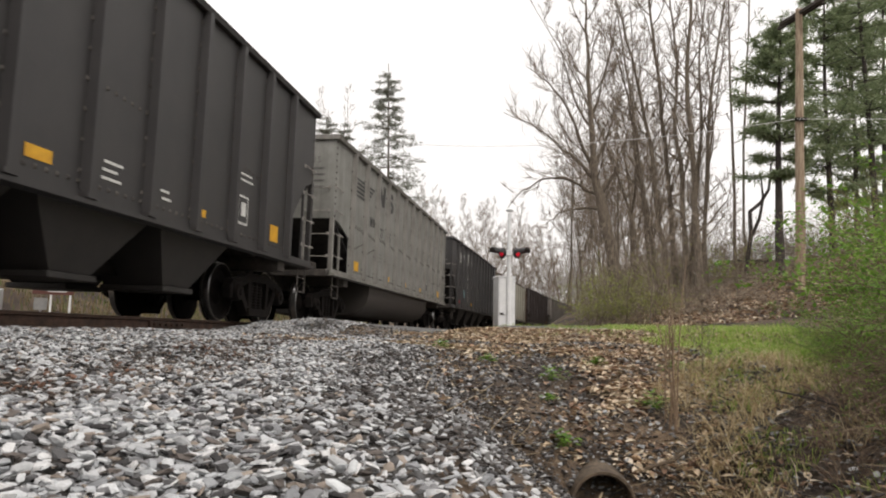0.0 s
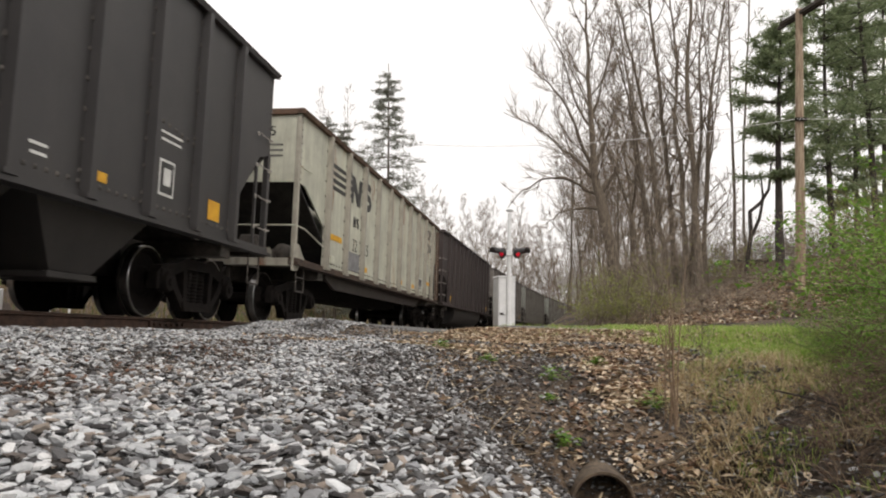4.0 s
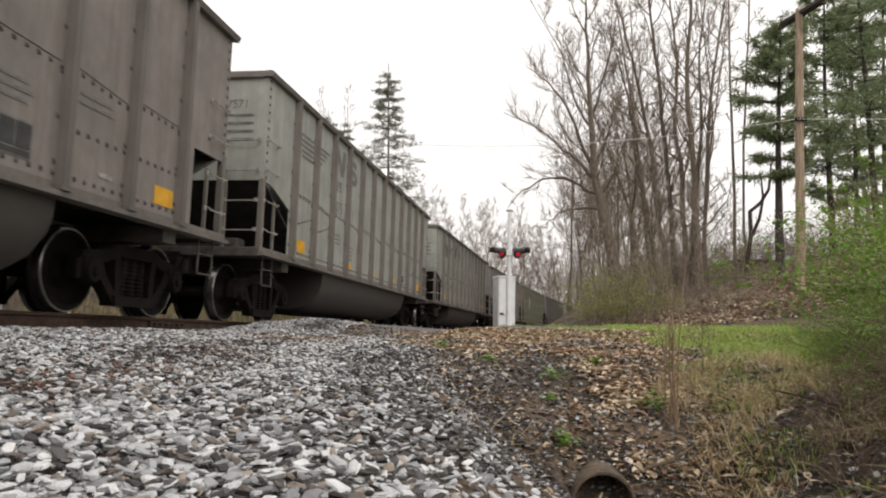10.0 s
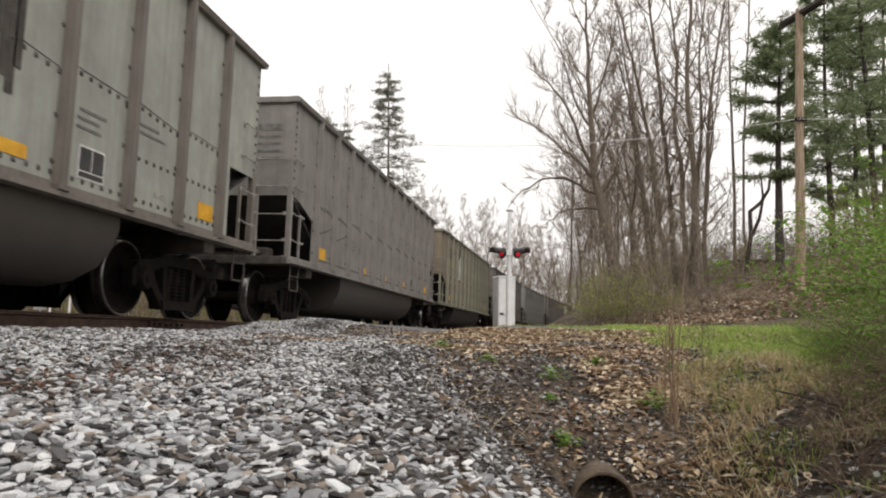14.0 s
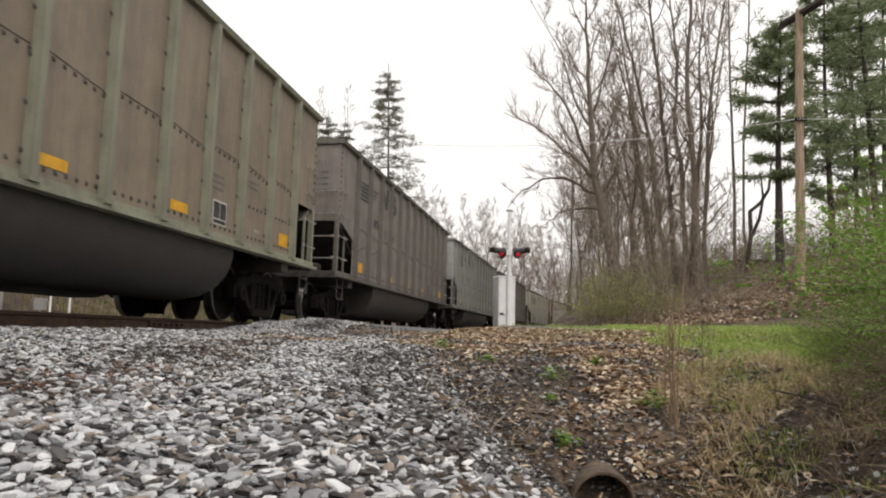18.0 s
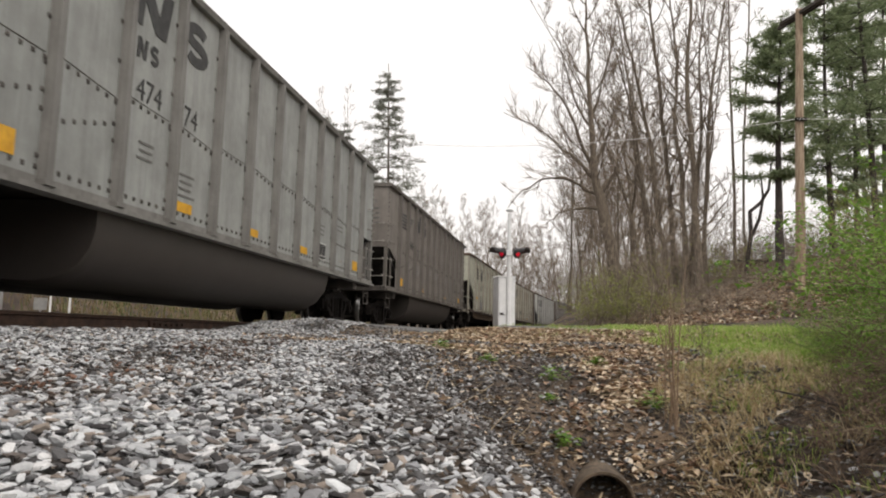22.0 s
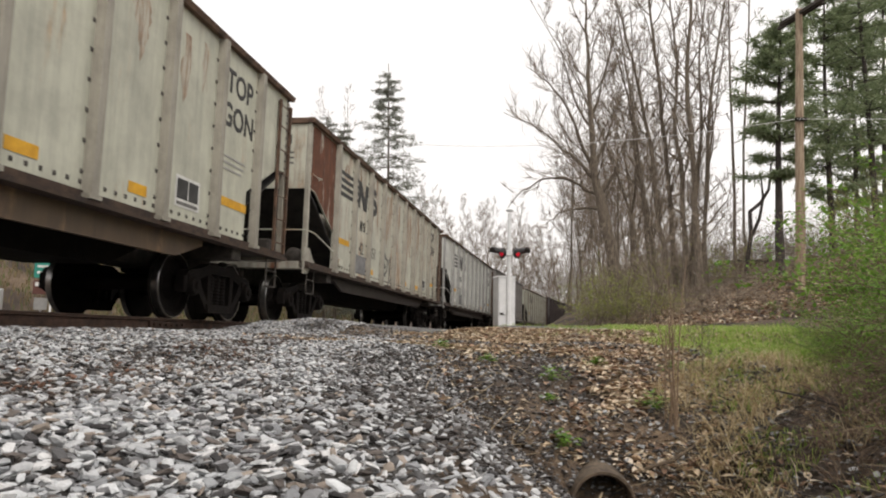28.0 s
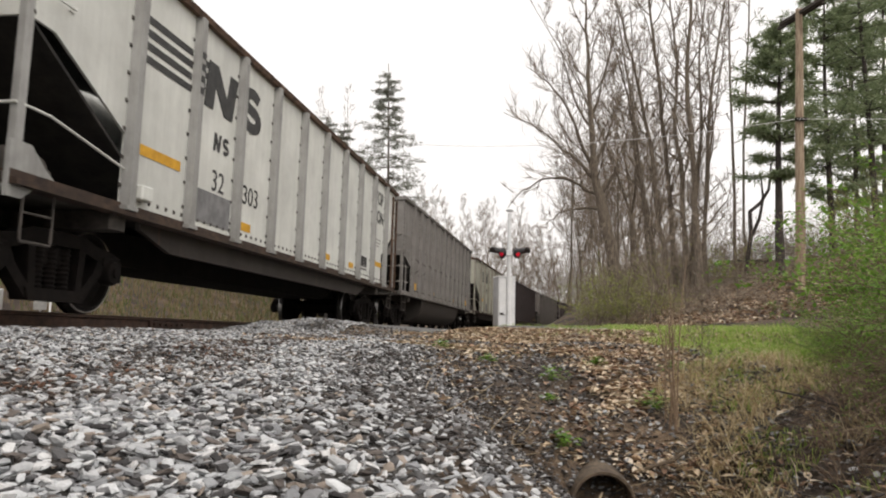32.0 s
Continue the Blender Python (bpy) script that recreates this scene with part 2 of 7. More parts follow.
# ---------------------------------------------------------------- the coal train
CAR_PITCH, HALF = 16.18, 1.50
LONG = {"tub": 14.60, "gon": 15.05, "hopper": 14.83}  # length over the end sills
BOGIE = 1.32  # bogie centre from the end sill
SLACK = {5: -0.22, 13: 0.08}  # cars that ride nearer to or further from the one ahead
TRAVEL = (-14.72, -6.02, 2.65, 11.27, 19.84, 28.36, 36.8, 45.17, 53.46, 61.66, 69.75, 77.74, 85.62, 93.39, 101.05, 108.59, 116.02, 123.33,
           130.54, 137.64, 144.63, 151.53, 158.34, 165.06, 171.69, 178.24, 184.69, 191.06, 197.32, 203.47, 209.49, 215.35, 221.02)


def travelled(t):
    """Metres that the train has gone at t seconds (a smooth curve through one value a second)."""
    i = min(31, max(0, int(t)))
    u = t - i
    p = [TRAVEL[min(32, max(0, k))] for k in (i - 1, i, i + 1, i + 2)]
    if i == 0:
        p[0] = 2 * p[1] - p[2]
    if i == 31:
        p[3] = 2 * p[2] - p[1]
    return 0.5 * (2 * p[1] + (p[2] - p[0]) * u + (2 * p[0] - 5 * p[1] + 4 * p[2] - p[3]) * u * u + (3 * p[1] - p[0] - 3 * p[2] + p[3]) * u ** 3)


SHAPES = {}


def cached(key, build):
    if key not in SHAPES:
        SHAPES[key] = build()
    return SHAPES[key]


def mirrored(sh):
    """The shape's twin on the other side of the car."""
    m = Shape()
    m.v = [(-x, y, z) for x, y, z in sh.v]
    m.f = [q[::-1] for q in sh.f]
    m.mi = list(sh.mi)
    return m


def wheelset_mesh():
    s = Shape()
    s.lathe([(-1.12, 0.075), (-0.62, 0.085), (0.62, 0.085), (1.12, 0.075)], "x", 12)
    for k in (-1, 1):
        prof = [(0.675, 0.12), (0.690, 0.34), (0.672, 0.40), (0.672, 0.482), (0.690, 0.492), (0.708, 0.480), (0.716, 0.462)]
        tread = [(0.716, 0.462), (0.805, 0.455), (0.812, 0.447)]
        face = [(0.812, 0.447), (0.808, 0.395), (0.745, 0.36), (0.735, 0.20), (0.815, 0.13), (0.815, 0.075)]
        for i, pr in enumerate((prof, tread, face)):
            s.slot = 1 if i == 1 else 0
            w = Shape()
            w.slot = s.slot
            w.lathe(pr, "x", 32, closed=True)
            if k < 0:
                w = mirrored(w)
            o = len(s.v)
            s.v += w.v
            s.f += [tuple(a + o for a in q) for q in w.f]
            s.mi += w.mi
        s.slot = 1
        rim = Shape()
        rim.slot = 1
        rim.lathe([(0.8135, 0.447), (0.8125, 0.435)], "x", 32, closed=True)
        rim = rim if k > 0 else mirrored(rim)
        o = len(s.v)
        s.v += rim.v
        s.f += [tuple(a + o for a in q) for q in rim.f]
        s.mi += rim.mi
        s.slot = 0
    return s.mesh("wheelset")


def side_frame_mesh():
    """Cast bogie side frame: an arched top bar, a lower tension bar and pedestal jaws, with open windows between."""
    s = Shape()
    x0, x1 = -0.07, 0.07
    top = [(-1.10, 0.56), (-1.02, 0.66), (-0.62, 0.72), (-0.40, 0.80), (0.40, 0.80), (0.62, 0.72), (1.02, 0.66), (1.10, 0.56), (1.02, 0.52), (0.60, 0.58), (0.36, 0.66),
           (-0.36, 0.66), (-0.60, 0.58), (-1.02, 0.52)]
    s.prism(top, 0, x0, x1)
    s.prism([(-0.42, 0.10), (0.42, 0.10), (0.46, 0.22), (-0.46, 0.22)], 0, x0 - 0.03, x1 + 0.03)
    for k in (-1, 1):
        s.prism([(k * 0.42, 0.11), (k * 0.72, 0.40), (k * 0.80, 0.60), (k * 0.68, 0.60), (k * 0.60, 0.44), (k * 0.38, 0.22)], 0, x0, x1)
        s.prism([(k * 0.30, 0.20), (k * 0.40, 0.20), (k * 0.44, 0.68), (k * 0.34, 0.68)], 0, x0, x1)
        s.box(x0 - 0.01, x1 + 0.02, k * 0.89 - 0.15, k * 0.89 + 0.15, 0.52, 0.62, 0.01)
        s.box(x0, x1, k * 1.08 - 0.04, k * 1.08 + 0.04, 0.36, 0.58, 0.01)
    return s.mesh("side_frame")


def spring_mesh():
    s = Shape()
    prof = [(0.22, 0.05)]
    for i in range(9):
        prof += [(0.223 + i * 0.048, 0.066), (0.244 + i * 0.048, 0.082), (0.265 + i * 0.048, 0.066)]
    return s.lathe(prof, "z", 10).mesh("spring")


def cap_mesh():
    return Shape().lathe([(0.0, 0.14), (0.10, 0.14), (0.135, 0.12), (0.14, 0.06), (0.165, 0.055), (0.168, 0.0)], "x", 16, closed=True).mesh("bearing_cap")


def truck(parent, y):
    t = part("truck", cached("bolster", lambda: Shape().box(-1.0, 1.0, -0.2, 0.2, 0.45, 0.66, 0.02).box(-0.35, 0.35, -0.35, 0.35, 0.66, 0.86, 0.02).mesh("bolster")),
             M["shaded_iron"], parent, at=(0, y, 0))
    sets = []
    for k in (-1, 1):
        part("side_frame", cached("side_frame", side_frame_mesh), M["shaded_iron"], t, at=(k * 1.0, 0, 0))
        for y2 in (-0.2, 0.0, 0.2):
            part("spring", cached("spring", spring_mesh), M["shaded_iron"], t, at=(k * 0.97, y2, 0))
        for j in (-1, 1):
            part("bearing_cap", cached("cap", cap_mesh), M["shaded_iron"], t, at=pose(k * 1.0, j * 0.89, 0.457, 0, 0, 0 if k > 0 else 180))
        w = part("wheelset", cached("wheelset", wheelset_mesh), [M["shaded_iron"], M["tread"]], t, at=(0, k * 0.89, 0.457))
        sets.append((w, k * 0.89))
    return sets


def rod(pts, r=0.011):
    return Shape().tube(pts, r, 6)


def grab(parent, x, y, z, along, long, mat, out=0.06):
    """A bent grab iron; along is 'y' on the car's side and 'x' on its end."""
    def make():
        h = long / 2
        s = rod([(0, -h, 0), (out, -h, 0), (out, -h + 0.02, -0.02), (out, h - 0.02, -0.02), (out, h, 0), (0, h, 0)])
        for k in (-1, 1):
            s.box(-0.002, 0.012, k * h - 0.03, k * h + 0.03, -0.03, 0.03)
        return s.mesh("grab_iron")
    m = cached(("grab", long, out), make)
    rz = (0 if x > 0 else 180) if along == "y" else (-90 if y < 5 else 90)
    return part("grab_iron", m, mat, parent, at=pose(x, y, z, 0, 0, rz))


def coupler_mesh():
    s = Shape()
    s.box(-0.09, 0.09, -0.42, 0.9, 0.80, 0.95, 0.02)
    s.prism([(-0.14, -0.40), (-0.17, -0.60), (-0.06, -0.66), (0.0, -0.55), (0.10, -0.55), (0.15, -0.48), (0.13, -0.38)], 2, 0.74, 1.01)
    s.box(-0.22, 0.22, -0.05, 0.5, 0.74, 1.06, 0.02)
    s.tube([(0.3, -0.1, 0.95), (0.33, -0.35, 0.75), (0.30, -0.52, 0.55), (0.26, -0.57, 0.50)], 0.028, 7)
    return s.mesh("coupler")


KINDS = {
    # first post, spacing, number of posts, top, sill, post width
    "tub": (1.32, 1.09, 12, 3.95, 1.13, 0.115),
    "gon": (1.68, 1.335, 10, 3.83, 1.13, 0.16),
    "hopper": (1.35, 1.10, 12, 3.98, 1.13, 0.14),
}


def cut_line(kind):
    """Outline of the side sheet at the open end: (along, up)."""
    top, sill = KINDS[kind][3], KINDS[kind][4]
    return {"tub": [(0.06, top - 0.08), (0.06, 2.20), (0.46, 2.15), (1.24, 1.90), (1.24, sill)],
            "gon": [(0.06, top - 0.08), (0.06, 2.50), (0.42, 2.48), (1.61, 1.88), (1.61, sill)],
            "hopper": [(0.06, top - 0.08), (0.06, 2.62), (0.45, 2.50), (1.30, 1.60), (1.30, sill)]}[kind]


def side_mesh(kind):
    cut = cut_line(kind)
    rear = [(0.06, cut[0][1]), (0.06, 2.12), (0.94, 2.12), (0.94, cut[4][1])] if kind == "tub" else cut
    return Shape().prism(cut + [(LONG[kind] - y, z) for y, z in rear[::-1]], 0, HALF - 0.03, HALF)


def end_wall_mesh(kind):
    top = KINDS[kind][3]
    return Shape().box(-HALF + 0.03, HALF - 0.03, 0.06, 0.09, cut_line(kind)[1][1], top - 0.08).mesh("end_wall")


def slope_mesh(kind):
    cut, sill = cut_line(kind), KINDS[kind][4]
    w, low, ye = HALF - 0.03, cut[1][1], cut[3][0] + 0.75
    s = Shape().prism([(0.09, low), (ye, sill + 0.06), (ye, sill + 0.10), (0.12, low + 0.02)], 0, -w, w)
    return s.mesh("slope_sheet")


def floor_mesh(kind):
    cut, sill = cut_line(kind), KINDS[kind][4]
    return Shape().box(-HALF + 0.03, HALF - 0.03, cut[3][0] + 0.7, LONG[kind] - cut[3][0] - 0.7, sill + 0.02, sill + 0.06).mesh("car_floor")


def rivet_mesh(kind):
    y1, dy, n, top, sill, pw = KINDS[kind]
    s = Shape()
    rng = random.Random(5)

    def dot(y, z):
        r = 0.024
        for x in (HALF + 0.001,):
            o = [(x, y - r, z - r), (x, y + r, z - r), (x, y + r, z + r), (x, y - r, z + r), (x + 0.022, y, z)]
            s.add(o, [(0, 1, 4), (1, 2, 4), (2, 3, 4), (3, 0, 4)])
    for i in range(n - 1):
        a, b = y1 + i * dy + pw * 0.7, y1 + (i + 1) * dy - pw * 0.7
        m = 7
        if kind == "tub":
            k = 1.12 - 0.10 * (1 if i % 2 else 0.4)
            s.prism([(a, sill + 1.16), (b, sill + k + 0.04), (b, sill + k + 0.047), (a, sill + 1.167)], 0, HALF, HALF + 0.006)
        for j in range(m):
            y = a + (b - a) * j / (m - 1)
            dot(y, sill + 0.10)
            if kind == "tub" or (kind == "hopper" and i % 3 == 0):
                dot(y, sill + 1.12 - 0.10 * (j / (m - 1)) * (1 if i % 2 else 0.4))
            if kind == "tub" and i in (0, 1, n - 3, n - 2):
                dot(y, sill + 0.55 + (0.04 * j if i < 2 else 0))
    for i in range(n):
        for z in np.arange(sill + 0.2, top - 0.2, 0.42 if kind == "tub" else 0.3):
            dot(y1 + i * dy - pw * 0.62, float(z))
    for z in np.arange(2.55 if kind == "gon" else 2.25, top - 0.1, 0.13):
        dot(0.12, float(z)), dot(LONG[kind] - 0.12, float(z))
    return s.mesh("rivets", 0)


def tub_mesh():
    prof = [(1.44, 1.13), (1.43, 0.80), (1.38, 0.60), (1.26, 0.42), (1.05, 0.30), (0.78, 0.25), (0.45, 0.26), (0.22, 0.32), (0.12, 0.50), (0.10, 1.13)]
    s = Shape()
    rings = ((3.38, 0.90), (3.42, 0.97), (3.52, 1.0), (10.9, 1.0), (11.05, 0.96), (11.16, 0.86), (11.22, 0.70))
    vs, fs, n = [], [], len(prof)
    for y, k in rings:
        for x, z in prof:
            vs.append((x, y, 1.13 + (z - 1.13) * (0.35 + 0.65 * k)))
    for i in range(len(rings) - 1):
        for j in range(n - 1):
            fs.append((i * n + j, (i + 1) * n + j, (i + 1) * n + j + 1, i * n + j + 1))
    fs.append(tuple(range(n)))
    fs.append(tuple(range((len(rings) - 1) * n, len(rings) * n))[::-1])
    s.add(vs, fs)
    return s


def bay_mesh():
    s = Shape()
    lo, hi = 0.38, 1.16
    for k in (-1, 1):
        a, b, c, d = k * 0.08, k * 1.36, k * 0.28, k * 1.05
        v = [(a, -1.05, hi), (b, -1.05, hi), (b, 1.05, hi), (a, 1.05, hi), (c, -0.32, lo), (d, -0.32, lo), (d, 0.32, lo), (c, 0.32, lo)]
        f = [(3, 2, 1, 0), (4, 5, 6, 7), (0, 1, 5, 4), (1, 2, 6, 5), (2, 3, 7, 6), (3, 0, 4, 7)]
        s.add(v, [q[::-1] for q in f] if k > 0 else f)
        s.box(min(c, d) - 0.05, max(c, d) + 0.05, -0.40, 0.40, lo - 0.05, lo + 0.02, 0.01)
    return s.mesh("hopper_bay")


def sill_mesh(kind):
    s = Shape()
    a, b = 0.0, LONG[kind]
    s.prism([(HALF - 0.10, 1.02), (HALF + 0.085, 1.02), (HALF + 0.085, 1.07), (HALF + 0.02, 1.08), (HALF + 0.02, 1.15), (HALF - 0.10, 1.15)], 1, a, b)
    return s


def rim_mesh(kind):
    top = KINDS[kind][3]
    s = Shape()
    for k in (-1, 1):
        p = [(k * (HALF - 0.06), top - 0.09), (k * (HALF + 0.075), top - 0.10), (k * (HALF + 0.10), top - 0.03), (k * (HALF + 0.06), top), (k * (HALF - 0.06), top)]
        s.prism(p, 1, 0.0, LONG[kind])
    for y0, y1 in ((0.0, 0.14), (LONG[kind] - 0.14, LONG[kind])):
        s.box(-HALF + 0.06, HALF - 0.06, y0, y1, top - 0.11, top - 0.002, 0.01)
    return s.mesh("top_rim")


def post_mesh(kind):
    y1, dy, n, top, sill, pw = KINDS[kind]
    h = pw / 2
    s = Shape()
    d = 0.10
    s.prism([(HALF - 0.005, -h), (HALF + d, -h * 0.72), (HALF + d, h * 0.72), (HALF - 0.005, h)], 2, sill - 0.01, top - 0.095)
    s.box(HALF - 0.01, HALF + d + 0.012, -h - 0.02, h + 0.02, sill - 0.055, sill - 0.008)
    return s


def platform_mesh(kind):
    """The open end's deck in its pieces."""
    deep = {"tub": 1.30, "gon": 1.68, "hopper": 1.35}[kind]
    out = {"end_sill": Shape().box(-HALF, HALF, 0.0, 0.22, 1.00, 1.14, 0.01),
           "end_deck": Shape().box(-HALF, HALF, 0.22, deep, 1.06, 1.10),
           "draft_sill": Shape().box(-0.30, 0.30, 0.1, deep + 1.2, 0.72, 1.055, 0.01),
           "cross_beam": Shape().box(-1.45, 1.45, deep - 0.15, deep + 0.15, 0.86, 1.056, 0.01)}
    if kind == "gon":
        out["corner_plate"] = Shape().prism([(-0.02, 0.92), (0.16, 0.92), (0.30, 1.02), (0.62, 1.12), (0.44, 1.22), (0.24, 1.40), (-0.02, 1.40)], 0, HALF - 0.03, HALF + 0.012)
        out["end_bracket"] = Shape().prism([(0.10, 1.11), (0.62, 1.11), (0.56, 1.24), (0.34, 1.36), (0.16, 1.34)], 0, HALF - 0.62, HALF - 0.58)
        out["brake_cylinder"] = Shape().lathe([(0.18, 0.06), (0.22, 0.15), (0.62, 0.15), (0.68, 0.09), (0.82, 0.05)], "y", 14, (HALF - 0.34, 0.1, 1.28)).box(HALF - 0.50, HALF - 0.2, 0.42, 0.52, 1.1, 1.2, 0.01)
        out["brake_wheel_box"] = Shape().box(HALF - 1.05, HALF - 0.72, 0.06, 0.34, 1.30, 1.56, 0.03).tube([(HALF - 0.88, 0.1, 1.30), (HALF - 0.88, 0.1, 1.1)], 0.03, 8)
    return {k: s.mesh(k) for k, s in out.items()}


def brake_mesh():
    return Shape().tube([(-0.7, 0.72, 1.26), (-0.62, 0.72, 1.26), (0.5, 0.72, 1.26), (0.58, 0.72, 1.26)], [0.10, 0.15, 0.15, 0.10], 12).mesh("brake_reservoir")


def valve_mesh():
    return Shape().box(0.62, 0.95, 0.45, 0.75, 1.10, 1.34, 0.03).tube([(0.78, 0.45, 1.24), (0.78, 0.20, 1.24)], 0.05, 8).mesh("brake_valve")


def end_frame_mesh(kind):
    """Corner and ladder posts of the open end, on one side."""
    s = Shape()
    top = {"tub": 2.22, "gon": 3.70, "hopper": 2.64}[kind]
    s.box(HALF - 0.075, HALF + 0.01, 0.03, 0.13, 1.13, top, 0.008)
    if kind != "gon":
        s.box(HALF - 0.66, HALF - 0.60, 0.03, 0.09, 1.13, top, 0.006)
        s.box(HALF - 0.03, HALF + 0.01, 0.52, 0.57, 1.13, top - 0.28, 0.004)
    return s


def rear_ladder_mesh():
    """Tall ladder at the rear corner of a gondola."""
    s = Shape()
    for y in (14.52, 14.98):
        s.box(HALF + 0.02, HALF + 0.065, y - 0.025, y + 0.025, 1.13, 3.62, 0.004)
    return s


def step_mesh():
    return rod([(0, -0.2, 0.0), (0, -0.2, -0.45), (0, -0.19, -0.47), (0, 0.19, -0.47), (0, 0.2, -0.45), (0, 0.2, 0.0)], 0.014).tube([(0, -0.2, -0.22), (0, 0.2, -0.22)], 0.012, 6).mesh("step")


def beam_mesh():
    s = Shape()
    s.prism([(2.3, 1.04), (2.6, 0.86), (3.2, 0.62), (11.6, 0.62), (12.2, 0.86), (12.5, 1.04)], 0, -0.55, 0.55)
    return s.mesh("centre_beam")


def edge_beam_mesh():
    return Shape().prism([(2.3, 1.04), (2.3, 0.96), (3.0, 0.76), (11.8, 0.76), (12.5, 0.96), (12.5, 1.04)], 0, -0.03, 0.03).mesh("edge_beam")


def load_mesh(top, seed, long):
    rng = random.Random(seed)
    nx, ny = 8, 44
    v, f = [], []
    for j in range(ny + 1):
        for i in range(nx + 1):
            x = (i / nx - 0.5) * 2 * (HALF - 0.1)
            y = 0.2 + (long - 0.4) * j / ny
            e = 1 - max(abs(i / nx - 0.5) * 2, abs(j / ny - 0.5) * 2) ** 4
            v.append((x, y, top - 0.28 + 0.18 * e * (0.6 + 0.5 * math.sin(j * 0.9 + seed)) + rng.uniform(-0.05, 0.05)))
    for j in range(ny):
        for i in range(nx):
            a = j * (nx + 1) + i
            f.append((a, a + 1, a + nx + 2, a + nx + 1))
    return Shape().add(v, f).mesh("coal_load")


FACE = Matrix(((0, 0, 1, 0), (1, 0, 0, 0), (0, 1, 0, 0), (0, 0, 0, 1)))  # flat lettering turned onto the car's side


def plate(parent, name, y, z, w, h, mat, lift=0.004, lean=0.0):
    """A painted or stuck-on patch on the car's side, with its lower front corner at y, z."""
    m = cached(("plate", round(w, 3), round(h, 3), lean), lambda: Shape().prism([(0, 0), (w, lean * w), (w, h + lean * w), (0, h)], 0, 0.0, 0.003).mesh(name, 0))
    return part(name, m, mat, parent, at=(HALF + lift, y, z))


def lettering(parent, text, y, z, size, mat, bold=0.0, x=None):
    return part("lettering", words(text, size, bold), mat, parent, at=Matrix.Translation((x or HALF + 0.004, y, z)) @ FACE)


def stencils(parent, y, z, rows, w, mat, rng):
    for i in range(rows):
        plate(parent, "stencil", y + rng.uniform(0, 0.05), z - i * 0.085, w * rng.uniform(0.7, 1.0), 0.028, mat)


def upright_block(w, h):
    """Two legs and a slanting bar, in one outline."""
    ring = [(0, 0), (0.26, 0), (0.31, 0.52), (0.60, 0), (0.86, 0), (1, 1), (0.74, 1), (0.66, 0.42), (0.36, 1), (0.08, 1)]
    return Shape().prism([(a * w, b * h) for a, b in ring], 0, 0, 0.004).mesh("emblem_block", 0)


def curled_block(w, h):
    """A double bend drawn as one swept band."""
    s, n, mid = Shape(), 22, []
    for i in range(n + 1):
        up = i <= n / 2
        a = radians(lerp(30, 270, i / (n / 2))) if up else radians(lerp(90, -150, (i - n / 2) / (n / 2)))
        mid.append((w * 0.5 + w * 0.34 * math.cos(a), (h * 0.69 if up else h * 0.31) + h * 0.19 * math.sin(a)))
    vs, fs = [], []
    for i, (a, b) in enumerate(mid):
        (p, q), (u, v) = mid[max(0, i - 1)], mid[min(n, i + 1)]
        e = math.hypot(u - p, v - q) or 1
        nx, ny = -(v - q) / e * w * 0.15, (u - p) / e * h * 0.12
        vs += [(x, a + k * nx, b + k * ny) for x in (0.0, 0.004) for k in (1, -1)]
    for i in range(n):
        o, t = 4 * i, 4 * i + 4
        fs += [(o, o + 1, t + 1, t), (o + 2, t + 2, t + 3, o + 3), (o, t, t + 2, o + 2), (o + 1, o + 3, t + 3, t + 1)]
    fs += [(0, 2, 3, 1), (4 * n, 4 * n + 1, 4 * n + 3, 4 * n + 2)]
    return s.add(vs, fs).mesh("emblem_block", 0)


def owner_blocks(parent, y0, y1, z, w, h, mat):
    """The owner's two initials as plain slanted blocks."""
    part("emblem_block", cached(("e1", round(w, 3), h), lambda: upright_block(w, h)), mat, parent, at=(HALF + 0.004, y0, z))
    part("emblem_block", cached(("e2", round(w * 0.9, 3), h), lambda: curled_block(w * 0.9, h)), mat, parent, at=(HALF + 0.004, y1, z))


def emblem(parent, panels, z, mat, size, rise=0.0):
    """The owner's mark as plain shapes: four long bars, then two slanted blocks."""
    (a0, a1), (b0, b1), (c0, c1), (d0, d1) = panels
    for i in range(5):
        y = a0 + 0.30 - 0.03 * i
        plate(parent, "emblem_bar", y, z - 0.06 + 0.095 * i * size, a1 - y - 0.02, 0.052 * size, mat)
        plate(parent, "emblem_bar", b0 + 0.03, z - 0.06 + 0.095 * i * size, (b1 - b0) * (0.18 + 0.15 * i), 0.052 * size, mat)
    part("emblem_block", cached(("e1", round(c1 - c0, 3), size), lambda: upright_block(c1 - c0, 0.55 * size)), mat, parent, at=(HALF + 0.004, c0, z - 0.22 * size + rise))
    part("emblem_block", cached(("e2", round(d1 - d0, 3), size), lambda: curled_block(d1 - d0, 0.55 * size)), mat, parent, at=(HALF + 0.004, d0, z - 0.24 * size + rise))


